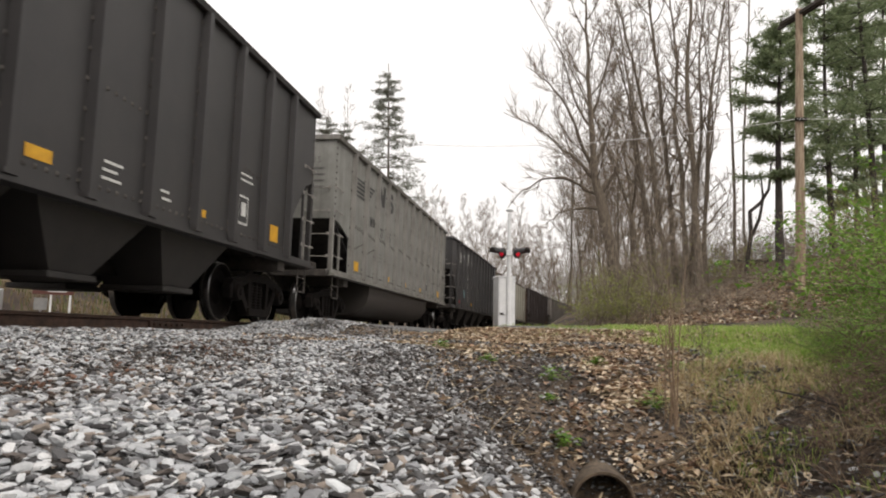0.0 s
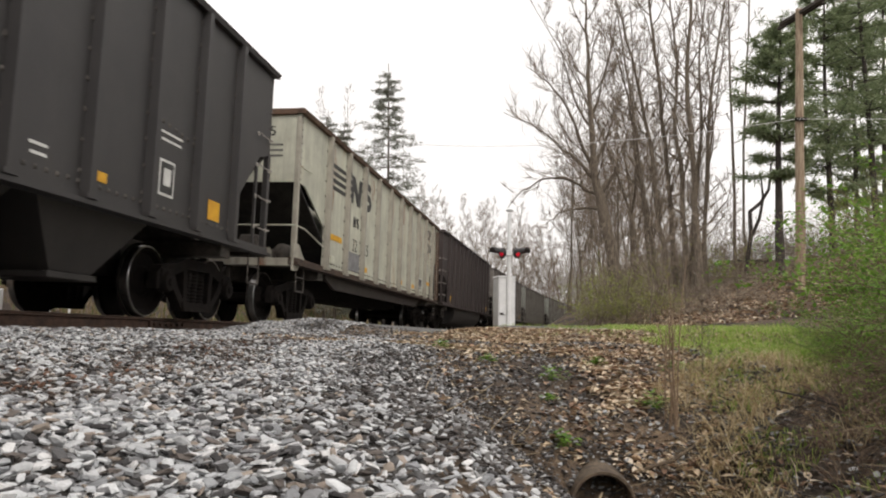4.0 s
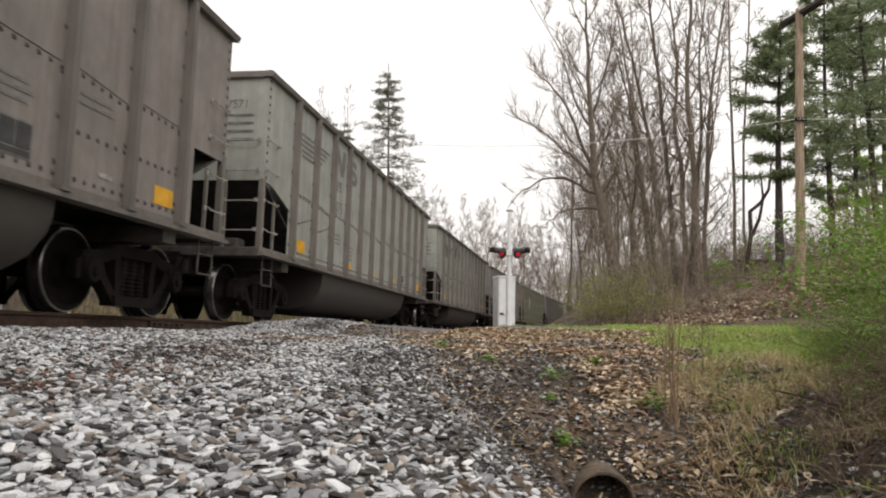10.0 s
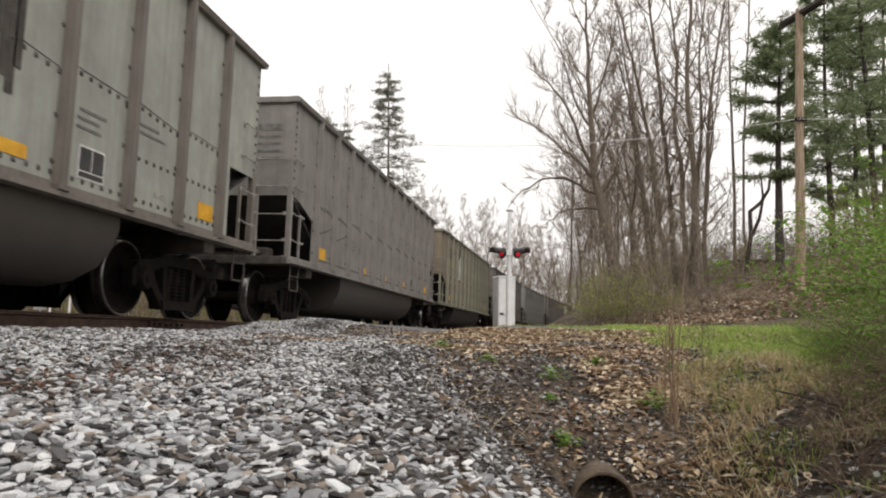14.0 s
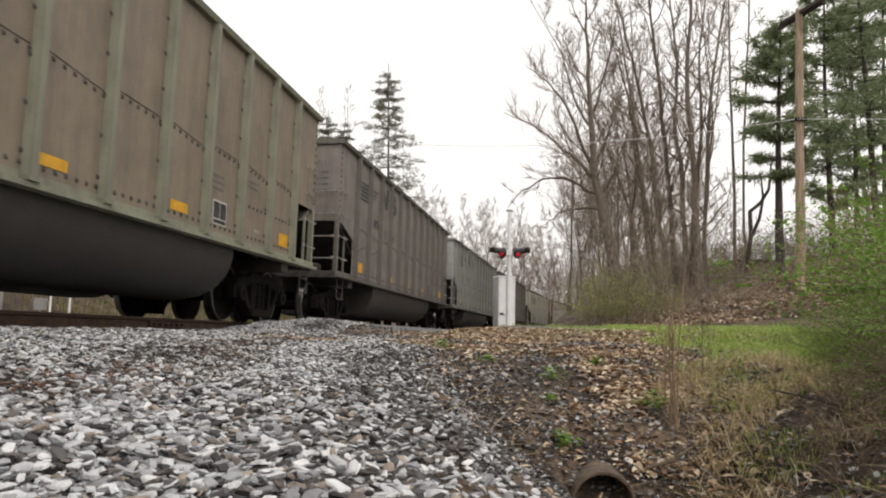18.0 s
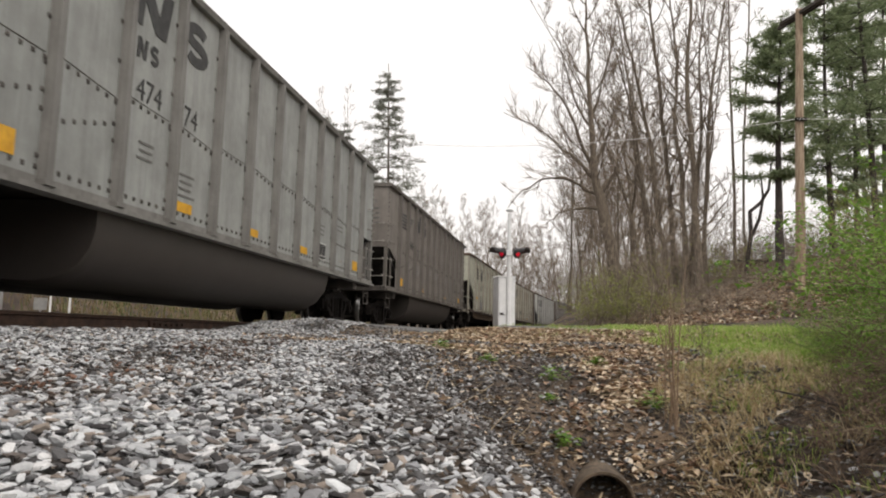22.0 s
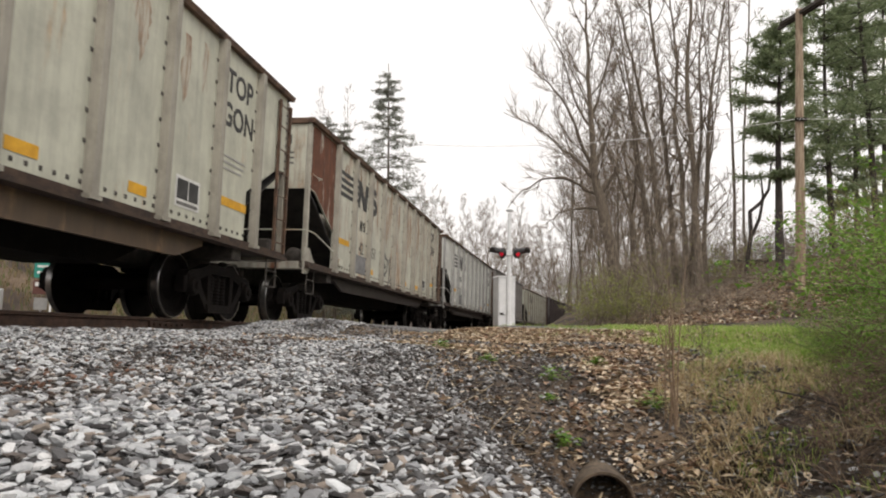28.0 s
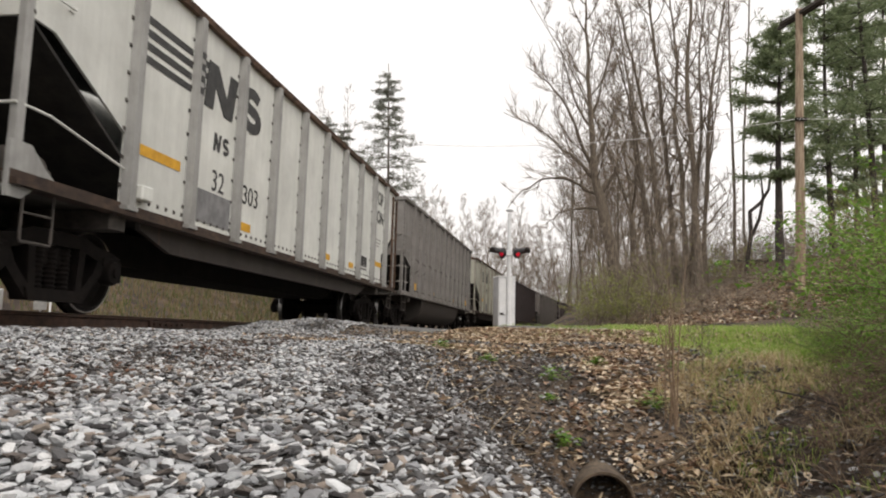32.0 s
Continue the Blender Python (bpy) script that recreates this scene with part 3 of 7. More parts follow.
def coal_car(index, kind, paint, label, under=None, digits=("", ""), ink="black", seed=1, extra=None, ribs=None, mark=True):
    """One freight car with its bogies; its origin lies on the rails under its leading end."""
    rng = random.Random(seed * 17 + 3)
    y1, dy, n, top, sill, pw = KINDS[kind]
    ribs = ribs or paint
    long = LONG[kind]
    c = thing("hopper_car" if kind == "hopper" else "gondola_car", label, "railway car", "cars of the coal train")
    for k in (1, -1):
        part("side_wall", cached(("side", kind, k), lambda: (side_mesh(kind) if k > 0 else mirrored(side_mesh(kind))).mesh("side_wall")), paint, c)
    for end in (0, 1):
        at = Matrix.Identity(4) if end == 0 else Matrix.Translation((0, long, 0)) @ Matrix.Rotation(math.pi, 4, "Z")
        part("end_wall", cached(("end", kind), lambda: end_wall_mesh(kind)), paint, c, at=at)
        part("slope_sheet", cached(("slope", kind), lambda: slope_mesh(kind)), M["soot"], c, "sloping end sheet, sooty and coloured darker for its shade", at=at)
    part("car_floor", cached(("floor", kind), lambda: floor_mesh(kind)), M["dark_steel"], c)
    tagged(part("rivets", cached(("rivets", kind), lambda: rivet_mesh(kind)), M["bolt"], c), kind="stuff")
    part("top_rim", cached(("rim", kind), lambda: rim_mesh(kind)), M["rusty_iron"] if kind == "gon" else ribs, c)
    for k in (1, -1):
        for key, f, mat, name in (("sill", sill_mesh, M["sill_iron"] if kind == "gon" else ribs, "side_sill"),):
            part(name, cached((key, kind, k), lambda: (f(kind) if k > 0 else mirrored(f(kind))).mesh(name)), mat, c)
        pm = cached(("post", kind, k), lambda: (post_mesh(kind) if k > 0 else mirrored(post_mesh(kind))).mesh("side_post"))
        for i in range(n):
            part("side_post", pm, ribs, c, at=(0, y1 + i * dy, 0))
        if kind == "tub":
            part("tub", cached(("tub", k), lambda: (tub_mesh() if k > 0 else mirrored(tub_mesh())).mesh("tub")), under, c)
        for end in (0, 1):
            at = Matrix.Identity(4) if end == 0 else Matrix.Translation((0, long, 0)) @ Matrix.Rotation(math.pi, 4, "Z")
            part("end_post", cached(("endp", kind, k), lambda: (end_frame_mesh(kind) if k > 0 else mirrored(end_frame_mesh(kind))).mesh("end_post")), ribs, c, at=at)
            part("step", cached("step", step_mesh), M["grimy"], c, at=(k * (HALF - 0.02), 0.42 if end == 0 else long - 0.42, 1.04))
    if kind == "hopper":
        part("centre_sill", cached("hopper_sill", lambda: Shape().box(-0.5, 0.5, 2.3, 12.5, 0.50, 1.08, 0.02).mesh("centre_sill")), M["shaded_iron"], c)
        for y in (4.1, 6.3, 8.5, 10.7):
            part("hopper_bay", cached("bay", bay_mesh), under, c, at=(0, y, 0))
    if kind == "gon":
        part("centre_beam", cached("beam", beam_mesh), M["shaded_iron"], c)
        for k in (-1, 1):
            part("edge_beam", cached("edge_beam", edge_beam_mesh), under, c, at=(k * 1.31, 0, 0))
    for end in (0, 1):
        at = Matrix.Identity(4) if end == 0 else Matrix.Translation((0, long, 0)) @ Matrix.Rotation(math.pi, 4, "Z")
        for name, mesh in cached(("plat", kind), lambda: platform_mesh(kind)).items():
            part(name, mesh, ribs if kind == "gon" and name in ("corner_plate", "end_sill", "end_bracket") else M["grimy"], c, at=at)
        part("brake_reservoir", cached("brake", brake_mesh), M["grimy"], c, at=at)
        part("brake_valve", cached("valve", valve_mesh), M["grimy"], c, at=at)
        part("coupler", cached("coupler", coupler_mesh), M["shaded_iron"], c, at=at)
    part("coal_load", cached(("load", kind), lambda: load_mesh(top, 3, long)), M["coal"], c)
    # ladders and handholds
    zs = (1.42, 1.88, 2.36, 2.84)
    if kind == "gon":
        for k in (1,):
            part("ladder_stile", cached("stiles", lambda: rear_ladder_mesh().mesh("ladder_stile")), M["rusty_iron"], c)
            for z in (1.3, 1.68, 2.06, 2.44, 2.82, 3.20, 3.55):
                grab(c, HALF + 0.02, 14.75, z, "y", 0.46, M["rusty_iron"], 0.04)
        part("handrail", cached("rail_s", lambda: rod([(HALF, 0.1, 1.72), (HALF + 0.04, 0.4, 1.70), (HALF + 0.02, 1.62, 1.50)], 0.014).mesh("handrail")), paint, c)
        part("handrail", cached("rail_e", lambda: rod([(-HALF, 0.02, 1.72), (HALF, 0.02, 1.72)], 0.014).mesh("handrail")), paint, c)
        grab(c, HALF, 0.35, 2.78, "y", 0.5, paint)
    else:
        for z in zs:
            grab(c, HALF + 0.005, 0.33, z, "y", 0.46, M["iron_bar"])
            grab(c, HALF + 0.005, long - 0.33, z, "y", 0.46, M["iron_bar"])
            grab(c, HALF - 0.36, 0.03, z, "x", 0.52, M["iron_bar"])
            grab(c, -HALF + 0.36, long - 0.03, z, "x", 0.52, M["iron_bar"])
    # painted marks
    letter = M[ink]
    pan = lambda i: (y1 + i * dy + pw * 0.62, y1 + (i + 1) * dy - pw * 0.62)
    if kind == "tub":
        for y, w, h in ((1.66, 0.40, 0.22), (4.72, 0.46, 0.12), (6.90, 0.42, 0.11), (9.22, 0.42, 0.12), (12.78, 0.42, 0.21)):
            plate(c, "reflector", y, sill + 0.13, w, h, M["yellow"])
        plate(c, "tag", 11.72, 1.33, 0.24, 0.05, M["iron_bar"])
        if mark:
            emblem(c, (pan(0), pan(1), (pan(2)[0], pan(2)[1] - 0.1), (pan(3)[0] + 0.05, pan(3)[1] - 0.25)), 3.02, letter, 1.0, 0.32)
            k = pan(1)[0] + 0.46 if index in (0, 4, 9, 11) else pan(2)[0] + 0.16
            owner_blocks(c, k, k + 0.26, 2.46 if index in (0, 4, 9, 11) else 2.76, 0.21, 0.23, letter)
        if digits[0]:
            lettering(c, digits[0], pan(2)[0] + 0.47, 2.42, 0.36, letter)
            lettering(c, digits[1], pan(3)[0] + 0.34, 2.42, 0.36, letter)
        stencils(c, pan(2)[0] + 0.3, 1.85, 3, 0.35, M["faded"], rng)
        stencils(c, pan(3)[0] + 0.15, 1.70, 4, 0.40, M["faded"], rng)
        stencils(c, pan(8)[0] + 0.15, 1.90, 3, 0.45, M["faded"], rng)
        stencils(c, pan(9)[0] + 0.1, 2.05, 2, 0.6, M["faded"], rng)
        d0 = pan(8)[0] + 0.22
        plate(c, "data_panel", d0, 1.26, 0.42, 0.32, M["faded"] if "grey-brown" in label else M["white"])
        plate(c, "data_panel", d0 + 0.02, 1.34, 0.18, 0.22, M["black"], 0.008)
        plate(c, "data_panel", d0 + 0.22, 1.34, 0.18, 0.22, M["black"], 0.008)
        plate(c, "data_panel", d0 + 0.02, 1.275, 0.38, 0.05, M["black"], 0.008)
        # marks on the leading end
        if digits[0]:
            part("lettering", words("".join(digits), 0.19), M["faded"], c, at=Matrix.Translation((0.95, 0.056, 3.42)) @ Matrix.Rotation(math.pi / 2, 4, "X"))
        for i in range(1 if digits[0] else 0, 5):
            part("stencil", cached(("endbar", i), lambda: Shape().box(0.62 - 0.05 * (i % 2), 1.28, -0.004, 0.0, 0, 0.045 if i else 0.12).mesh("stencil", 0)), M["faded"], c, at=(0, 0.058, 3.35 - 0.13 * i))
    elif kind == "gon":
        a, b = pan(0), pan(1)
        for i in range(4):
            plate(c, "emblem_bar", a[0] + 0.02, 2.76 + i * 0.15, a[1] - a[0] - 0.02, 0.085, letter)
            plate(c, "emblem_bar", a[1] + 0.055, 2.76 + i * 0.15, 0.10, 0.085, letter, 0.104)
            plate(c, "emblem_bar", b[0], 2.76 + i * 0.15, 0.12 + 0.045 * i, 0.085, letter)
        part("emblem_block", cached("gon_e1", lambda: upright_block(0.98, 0.62)), letter, c, at=(HALF + 0.005, b[0] + 0.16, 2.72))
        part("emblem_block", cached("gon_e2", lambda: curled_block(0.72, 0.68)), letter, c, at=(HALF + 0.005, pan(2)[0] - 0.02, 2.74))
        owner_blocks(c, b[0] + 0.50, b[0] + 0.77, 2.21, 0.22, 0.24, letter)
        lettering(c, digits[0], b[0] + 0.70, 1.80, 0.40, letter)
        lettering(c, digits[1], pan(2)[0] + 0.46, 1.80, 0.40, letter)
        plate(c, "grey_patch", b[0] + 0.10, 1.22, b[1] - b[0] - 0.12, 0.42, M["patchgrey"])
        q = pan(8)
        lettering(c, "TOP", (q[0] + q[1]) / 2, 3.28, 0.46, letter, 0.01)
        lettering(c, "GON", (q[0] + q[1]) / 2, 2.80, 0.46, letter, 0.01)
        stencils(c, q[0] + 0.15, 2.22, 3, 0.75, M["pale_print"], rng)
        for y, w in ((a[0] + 0.06, 0.95), (pan(2)[0] + 0.1, 0.42), (pan(5)[0] + 0.1, 0.42), (pan(6)[0] + 0.6, 0.36), (q[0] + 0.05, 0.95)):
            plate(c, "reflector", y, sill + (0.60 if y < 4 and w > 0.5 else 0.42 if w > 0.5 else 0.16), w, 0.12, M["yellow"])
        plate(c, "data_panel", pan(7)[0] + 0.25, 1.32, 0.62, 0.38, M["white"])
        plate(c, "data_panel", pan(7)[0] + 0.29, 1.42, 0.26, 0.24, M["black"], 0.008)
        plate(c, "data_panel", pan(7)[0] + 0.58, 1.42, 0.24, 0.24, M["black"], 0.008)
        plate(c, "data_panel", pan(7)[0] + 0.29, 1.345, 0.53, 0.04, M["faded"], 0.008)
        part("junction_box", cached("jbox", lambda: Shape().box(HALF, HALF + 0.12, 0, 0.22, 0, 0.16, 0.015).mesh("junction_box")), paint, c, at=(0, a[0] + 0.05, 1.22))
        if digits[0]:
            part("lettering", words("".join(digits), 0.26), letter, c, at=Matrix.Translation((0.85, 0.056, 3.42)) @ Matrix.Rotation(math.pi / 2, 4, "X"))
        for i in range(3):
            part("stencil", cached(("endline", i), lambda: Shape().box(0.55 + 0.06 * i, 1.18, -0.004, 0, 0, 0.035).mesh("stencil", 0)), M["faded"], c, at=(0, 0.058, 3.16 - 0.10 * i))
    else:
        for y, w, h in ((1.46, 0.46, 0.23), (5.3, 0.34, 0.12), (7.1, 0.36, 0.12), (10.3, 0.2, 0.1), (12.75, 0.34, 0.26)):
            plate(c, "reflector", y, sill + 0.16, w, h, M["yellow"])
        plate(c, "reflector", 1.95, sill + 0.16, 0.2, 0.14, M["red"])
        if mark:
            emblem(c, (pan(0), pan(1), (pan(2)[0], pan(2)[1] - 0.15), (pan(3)[0] + 0.05, pan(3)[1] - 0.3)), 3.15, letter, 0.95, 0.2)
        owner_blocks(c, pan(2)[0] + 0.15, pan(2)[0] + 0.45, 2.42, 0.25, 0.26, letter)
        if digits[0]:
            lettering(c, digits[0], pan(2)[0] + 0.42, 2.13, 0.37, letter, 0.010)
            lettering(c, digits[1], pan(3)[0] + 0.32, 2.13, 0.37, letter, 0.010)
        stencils(c, pan(3)[0] + 0.15, 1.72, 3, 0.4, letter, rng)
        stencils(c, pan(6)[0] + 0.15, 1.50, 3, 0.35, letter, rng)
        stencils(c, pan(7)[0] + 0.2, 1.42, 2, 0.25, letter, rng)
        plate(c, "data_panel", pan(9)[0] + 0.15, 1.38, 0.34, 0.42, M["white"])
        plate(c, "data_panel", pan(9)[0] + 0.18, 1.41, 0.28, 0.36, M["black"], 0.008)
        plate(c, "data_panel", pan(9)[0] + 0.24, 1.50, 0.16, 0.2, M["white"], 0.012)
        stencils(c, pan(9)[0] + 0.1, 2.1, 2, 0.6, letter, rng)
    if extra:
        extra(c, pan)
    sets = truck(c, BOGIE) + truck(c, long - BOGIE)
    TRAIN.append((c, index, long, sets))
    return c


def scrawl(parent, pts, y, z, size, mat, r=0.035):
    """Sprayed marks: flat strokes on the car's side."""
    for line in pts:
        s = Shape()
        for (a, b), (p, q) in zip(line, line[1:]):
            d = math.hypot(p - a, q - b) or 1
            nx, ny = -(q - b) / d * r, (p - a) / d * r
            s.prism([(a * size + nx, b * size + ny), (p * size + nx, q * size + ny), (p * size - nx, q * size - ny), (a * size - nx, b * size - ny)], 0, 0, 0.002)
        part("sprayed_stroke", s, mat, parent, at=(HALF + 0.005, y, z), smooth=0)


TRAIN = []
M["rusted"] = material("rusted_through_paint", lambda n, l, c: mix(
    n, l, ramp(n, l, noise_tex(n, l, c, 1.6, 6, 0.7, (1.6, 1.6, 0.5)), (0.56, 0.0), (0.66, 0.9)),
    ramp(n, l, noise_tex(n, l, c, 5, 6, 0.7, (1, 1, 0.5)), (0.3, (0.075, 0.026, 0.014)), (0.7, (0.17, 0.062, 0.03))), (0.50, 0.49, 0.42)), 0.85, 0, (30, 0.2))
M["rust_streak"] = material("rust_streaks_on_white_paint", lambda n, l, c: mix(
    n, l, ramp(n, l, noise_tex(n, l, c, 5.0, 6, 0.7, (2.2, 2.2, 0.28)), (0.38, 0.0), (0.62, 0.92)), (0.52, 0.51, 0.43),
    ramp(n, l, noise_tex(n, l, c, 9, 5), (0.35, (0.13, 0.05, 0.022)), (0.7, (0.34, 0.16, 0.075)))), 0.8, 0, (30, 0.15))
# Sooty steel whose colour also carries the shade of the open car ends.
M["soot"] = material("shaded_sooty_steel", two_tone((0.010, 0.009, 0.009), (0.034, 0.030, 0.027), 4), 0.85, 0, (20, 0.3))
M["iron_bar"] = material("worn_iron", two_tone((0.20, 0.185, 0.17), (0.40, 0.38, 0.35), 14), 0.6, 0.2)
M["rusty_iron"] = material("rust_brown_iron", two_tone((0.045, 0.026, 0.018), (0.16, 0.095, 0.062), 5), 0.85, 0, (30, 0.3))
M["sill_iron"] = material("dark_rusty_sill", two_tone((0.022, 0.014, 0.011), (0.075, 0.045, 0.03), 5), 0.85, 0, (30, 0.3))
M["pale_print"] = material("worn_pale_print", two_tone((0.26, 0.255, 0.24), (0.40, 0.39, 0.37), 14), 0.7)
M["worn_patch"] = car_paint("rubbed_pale_paint", (0.285, 0.268, 0.255), 0, 0.5)
M["bolt"] = material("dirty_bolt_heads", two_tone((0.035, 0.030, 0.026), (0.10, 0.09, 0.08), 6), 0.7)
M["patchgrey"] = material("grey_primer", two_tone((0.14, 0.14, 0.145), (0.24, 0.24, 0.245), 5), 0.7)
M["grimy"] = material("grimy_steel", two_tone((0.032, 0.027, 0.024), (0.09, 0.077, 0.067), 6), 0.75, 0, (30, 0.2))
PAINTS = {
    "black": car_paint("black_car_paint", (0.030, 0.028, 0.029), 0, 0.3, 0.5, grimecol=(0.05, 0.045, 0.042)),
    "silver": car_paint("silver_grey_car_paint", (0.27, 0.27, 0.25), 0, 0.48),
    "brown": car_paint("sooty_brown_car_paint", (0.041, 0.0285, 0.0275), 0, 0.4, grimecol=(0.036, 0.026, 0.024)),
    "taupe": car_paint("grey_brown_car_paint", (0.230, 0.207, 0.186), 0, 0.46),
    "pale": car_paint("pale_green_grey_car_paint", (0.35, 0.365, 0.325), 0, 0.36),
    "slate": car_paint("slate_grey_car_paint", (0.25, 0.235, 0.222), 0, 0.45),
    "olive": car_paint("olive_brown_car_paint", (0.25, 0.205, 0.148), 0, 0.42),
    "cool": car_paint("cool_light_grey_car_paint", (0.35, 0.365, 0.35), 0, 0.40),
    "cream": car_paint("off_white_car_paint", (0.56, 0.565, 0.465), 0.62, 0.34, rustcol=(0.34, 0.22, 0.12)),
    "rusty": car_paint("rust_streaked_white_car_paint", (0.58, 0.58, 0.49), 0.92, 0.28, rustcol=(0.25, 0.12, 0.055)),
    "white": car_paint("white_car_paint", (0.72, 0.73, 0.69), 0.12, 0.18),
}
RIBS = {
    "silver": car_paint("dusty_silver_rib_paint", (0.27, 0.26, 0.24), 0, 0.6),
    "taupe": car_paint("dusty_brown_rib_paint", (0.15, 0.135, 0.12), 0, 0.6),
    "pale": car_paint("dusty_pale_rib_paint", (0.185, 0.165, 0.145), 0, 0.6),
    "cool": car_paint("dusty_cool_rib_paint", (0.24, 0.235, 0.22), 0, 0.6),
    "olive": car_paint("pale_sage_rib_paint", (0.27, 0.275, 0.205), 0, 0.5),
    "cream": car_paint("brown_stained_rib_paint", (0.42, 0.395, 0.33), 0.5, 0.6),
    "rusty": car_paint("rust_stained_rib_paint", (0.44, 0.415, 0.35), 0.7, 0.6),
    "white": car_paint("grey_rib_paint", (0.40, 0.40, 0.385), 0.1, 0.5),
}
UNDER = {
    "tub": car_paint("dark_brown_tub_paint", (0.048, 0.040, 0.035), 0, 0.5),
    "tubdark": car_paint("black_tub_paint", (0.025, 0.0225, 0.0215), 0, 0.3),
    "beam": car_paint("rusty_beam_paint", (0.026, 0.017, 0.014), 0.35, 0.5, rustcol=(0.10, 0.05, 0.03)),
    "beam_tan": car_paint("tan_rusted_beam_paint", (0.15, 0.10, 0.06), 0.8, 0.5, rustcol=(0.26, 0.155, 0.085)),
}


def graffiti_black(c, pan):
    scrawl(c, [[(0, 0), (0.05, 0.5), (0.2, 0.45), (0.15, 0.25), (0.03, 0.22)], [(0.25, 0.5), (0.28, 0.05), (0.45, 0.1)], [(0.4, 0.5), (0.5, 0.2), (0.62, 0.48)],
               [(0.65, 0.05), (0.7, 0.5)], [(0.78, 0.05), (0.82, 0.45), (0.95, 0.08), (1.0, 0.45)], [(1.1, 0.5), (1.06, 0.2)], [(1.05, 0.1), (1.06, 0.05)]], pan(1)[0] + 0.1, 1.55, 0.8, M["cyan"], 0.022)
    scrawl(c, [[(0, 0), (0.2, 0.6), (0.35, 0.05)], [(0.1, 0.25), (0.3, 0.25)], [(0.45, 0.6), (0.42, 0.1), (0.6, 0.05), (0.62, 0.55)], [(0.7, 0.1), (0.75, 0.6), (0.95, 0.45), (0.78, 0.3), (1.0, 0.05)],
               [(0.3, 0.75), (0.9, 0.72)]], pan(2)[0] + 0.05, 1.30, 0.8, M["spraygrey"], 0.025)
    scrawl(c, [[(0, 0), (0.1, 0.8), (0.3, 0.3), (0.4, 0.9)], [(0.1, 0.1), (0.5, 0.2), (0.55, 0.8)], [(0.2, 0.5), (0.6, 0.5)], [(0.05, 0.95), (0.5, 1.0)], [(0.3, 0.1), (0.35, 0.6)]], pan(5)[0] + 0.1, 1.45, 1.0, M["spraygrey"], 0.03)


def graffiti_rusty(c, pan):
    scrawl(c, [[(0.05, 0.3), (0.0, 0.85), (0.45, 0.75), (0.4, 0.68), (0.75, 0.62), (0.6, 0.3), (0.35, 0.22), (0.5, 0.18)], [(0.0, 0.35), (0.5, 0.42), (0.3, 0.5)],
               [(1.0, 0.75), (0.85, 0.55), (0.95, 0.2), (1.05, 0.5), (1.0, 0.75)], [(0.9, 0.2), (0.82, -0.05), (1.05, 0.1)], [(0.0, 0.3), (0.1, 0.1)]], pan(3)[0] + 0.02, 1.20, 0.96, M["sprayblack"], 0.024)


def rust_panel(parent, y0, y1, z0, z1, mat, z0b=None):
    """A side panel whose paint has largely gone to rust, cut along its ribs and seams."""
    z0b = z0 if z0b is None else z0b
    return part("rusted_panel", Shape().prism([(y0, z0), (y1, z0b), (y1, z1), (y0, z1)], 0, 0, 0.002), mat, parent, at=(HALF + 0.001, 0, 0), smooth=0)


def rust_run(parent, y, top, long, wide, mat, rng):
    """A run of rust down a panel: broad at the top, ragged and thinning below."""
    left, right, n = [], [], 7
    for i in range(n + 1):
        t = i / n
        w = wide * (0.55 + 0.45 * math.sin(2.6 * t)) * (1 - t ** 3) * rng.uniform(0.7, 1.2) + 0.004
        m = y + rng.uniform(-0.15, 0.15) * wide
        left.append((m - w / 2, top - long * t))
        right.append((m + w / 2, top - long * t))
    part("rust_run", Shape().prism(left + right[::-1], 0, 0, 0.0015), mat, parent, at=(HALF + 0.0012 + 0.0008 * rng.random(), 0, 0), smooth=0)


def rust_runs(c, pan, panels, seed):
    rng = random.Random(seed)
    for i, count, long in panels:
        a, b = pan(i)
        for k in range(count):
            y = a + (b - a) * rng.uniform(0.2, 0.8)
            rust_run(c, y, 3.68 - rng.uniform(0, 0.25), long * rng.uniform(0.5, 1.15), rng.uniform(0.14, 0.36), M["rust_streak"], rng)


def rust_marks(c, pan):
    graffiti_rusty(c, pan)
    rust_panel(c, 0.16, 0.42, 2.52, 3.72, M["rusted"], 2.50)
    rust_panel(c, 0.42, 1.60, 2.50, 3.72, M["rusted"], 1.90)
    a, b = pan(8)
    rust_panel(c, a - 0.02, a + 0.22, 1.35, 3.70, M["rusted"])
    rust_panel(c, b + 0.42, b + 0.62, 2.50, 3.70, M["rusted"])
    rust_panel(c, pan(5)[0], pan(5)[0] + 0.5, 2.6, 3.70, M["rusted"], 2.9)
    rust_runs(c, pan, ((0, 1, 0.5), (1, 2, 0.8), (2, 3, 1.6), (3, 3, 1.5), (4, 2, 1.2), (5, 3, 1.8), (6, 4, 1.8), (7, 4, 1.7), (8, 5, 2.1)), 5)


def light_rust(c, pan):
    rust_runs(c, pan, ((0, 2, 0.9), (3, 2, 0.9), (4, 1, 0.5), (6, 3, 1.1), (7, 2, 0.8)), 6)


def stained(c, pan):
    rust_runs(c, pan, ((0, 2, 1.2), (2, 1, 0.9), (4, 2, 1.0), (5, 2, 0.8), (7, 3, 1.4), (8, 2, 1.2)), 8)


def patch_olive(c, pan):
    plate(c, "repainted_panel", pan(2)[0], 2.25, pan(2)[1] - pan(2)[0], 1.0, M["white"], 0.002)
    plate(c, "repainted_panel", pan(3)[0], 2.25, 0.55, 0.75, M["white"], 0.002)


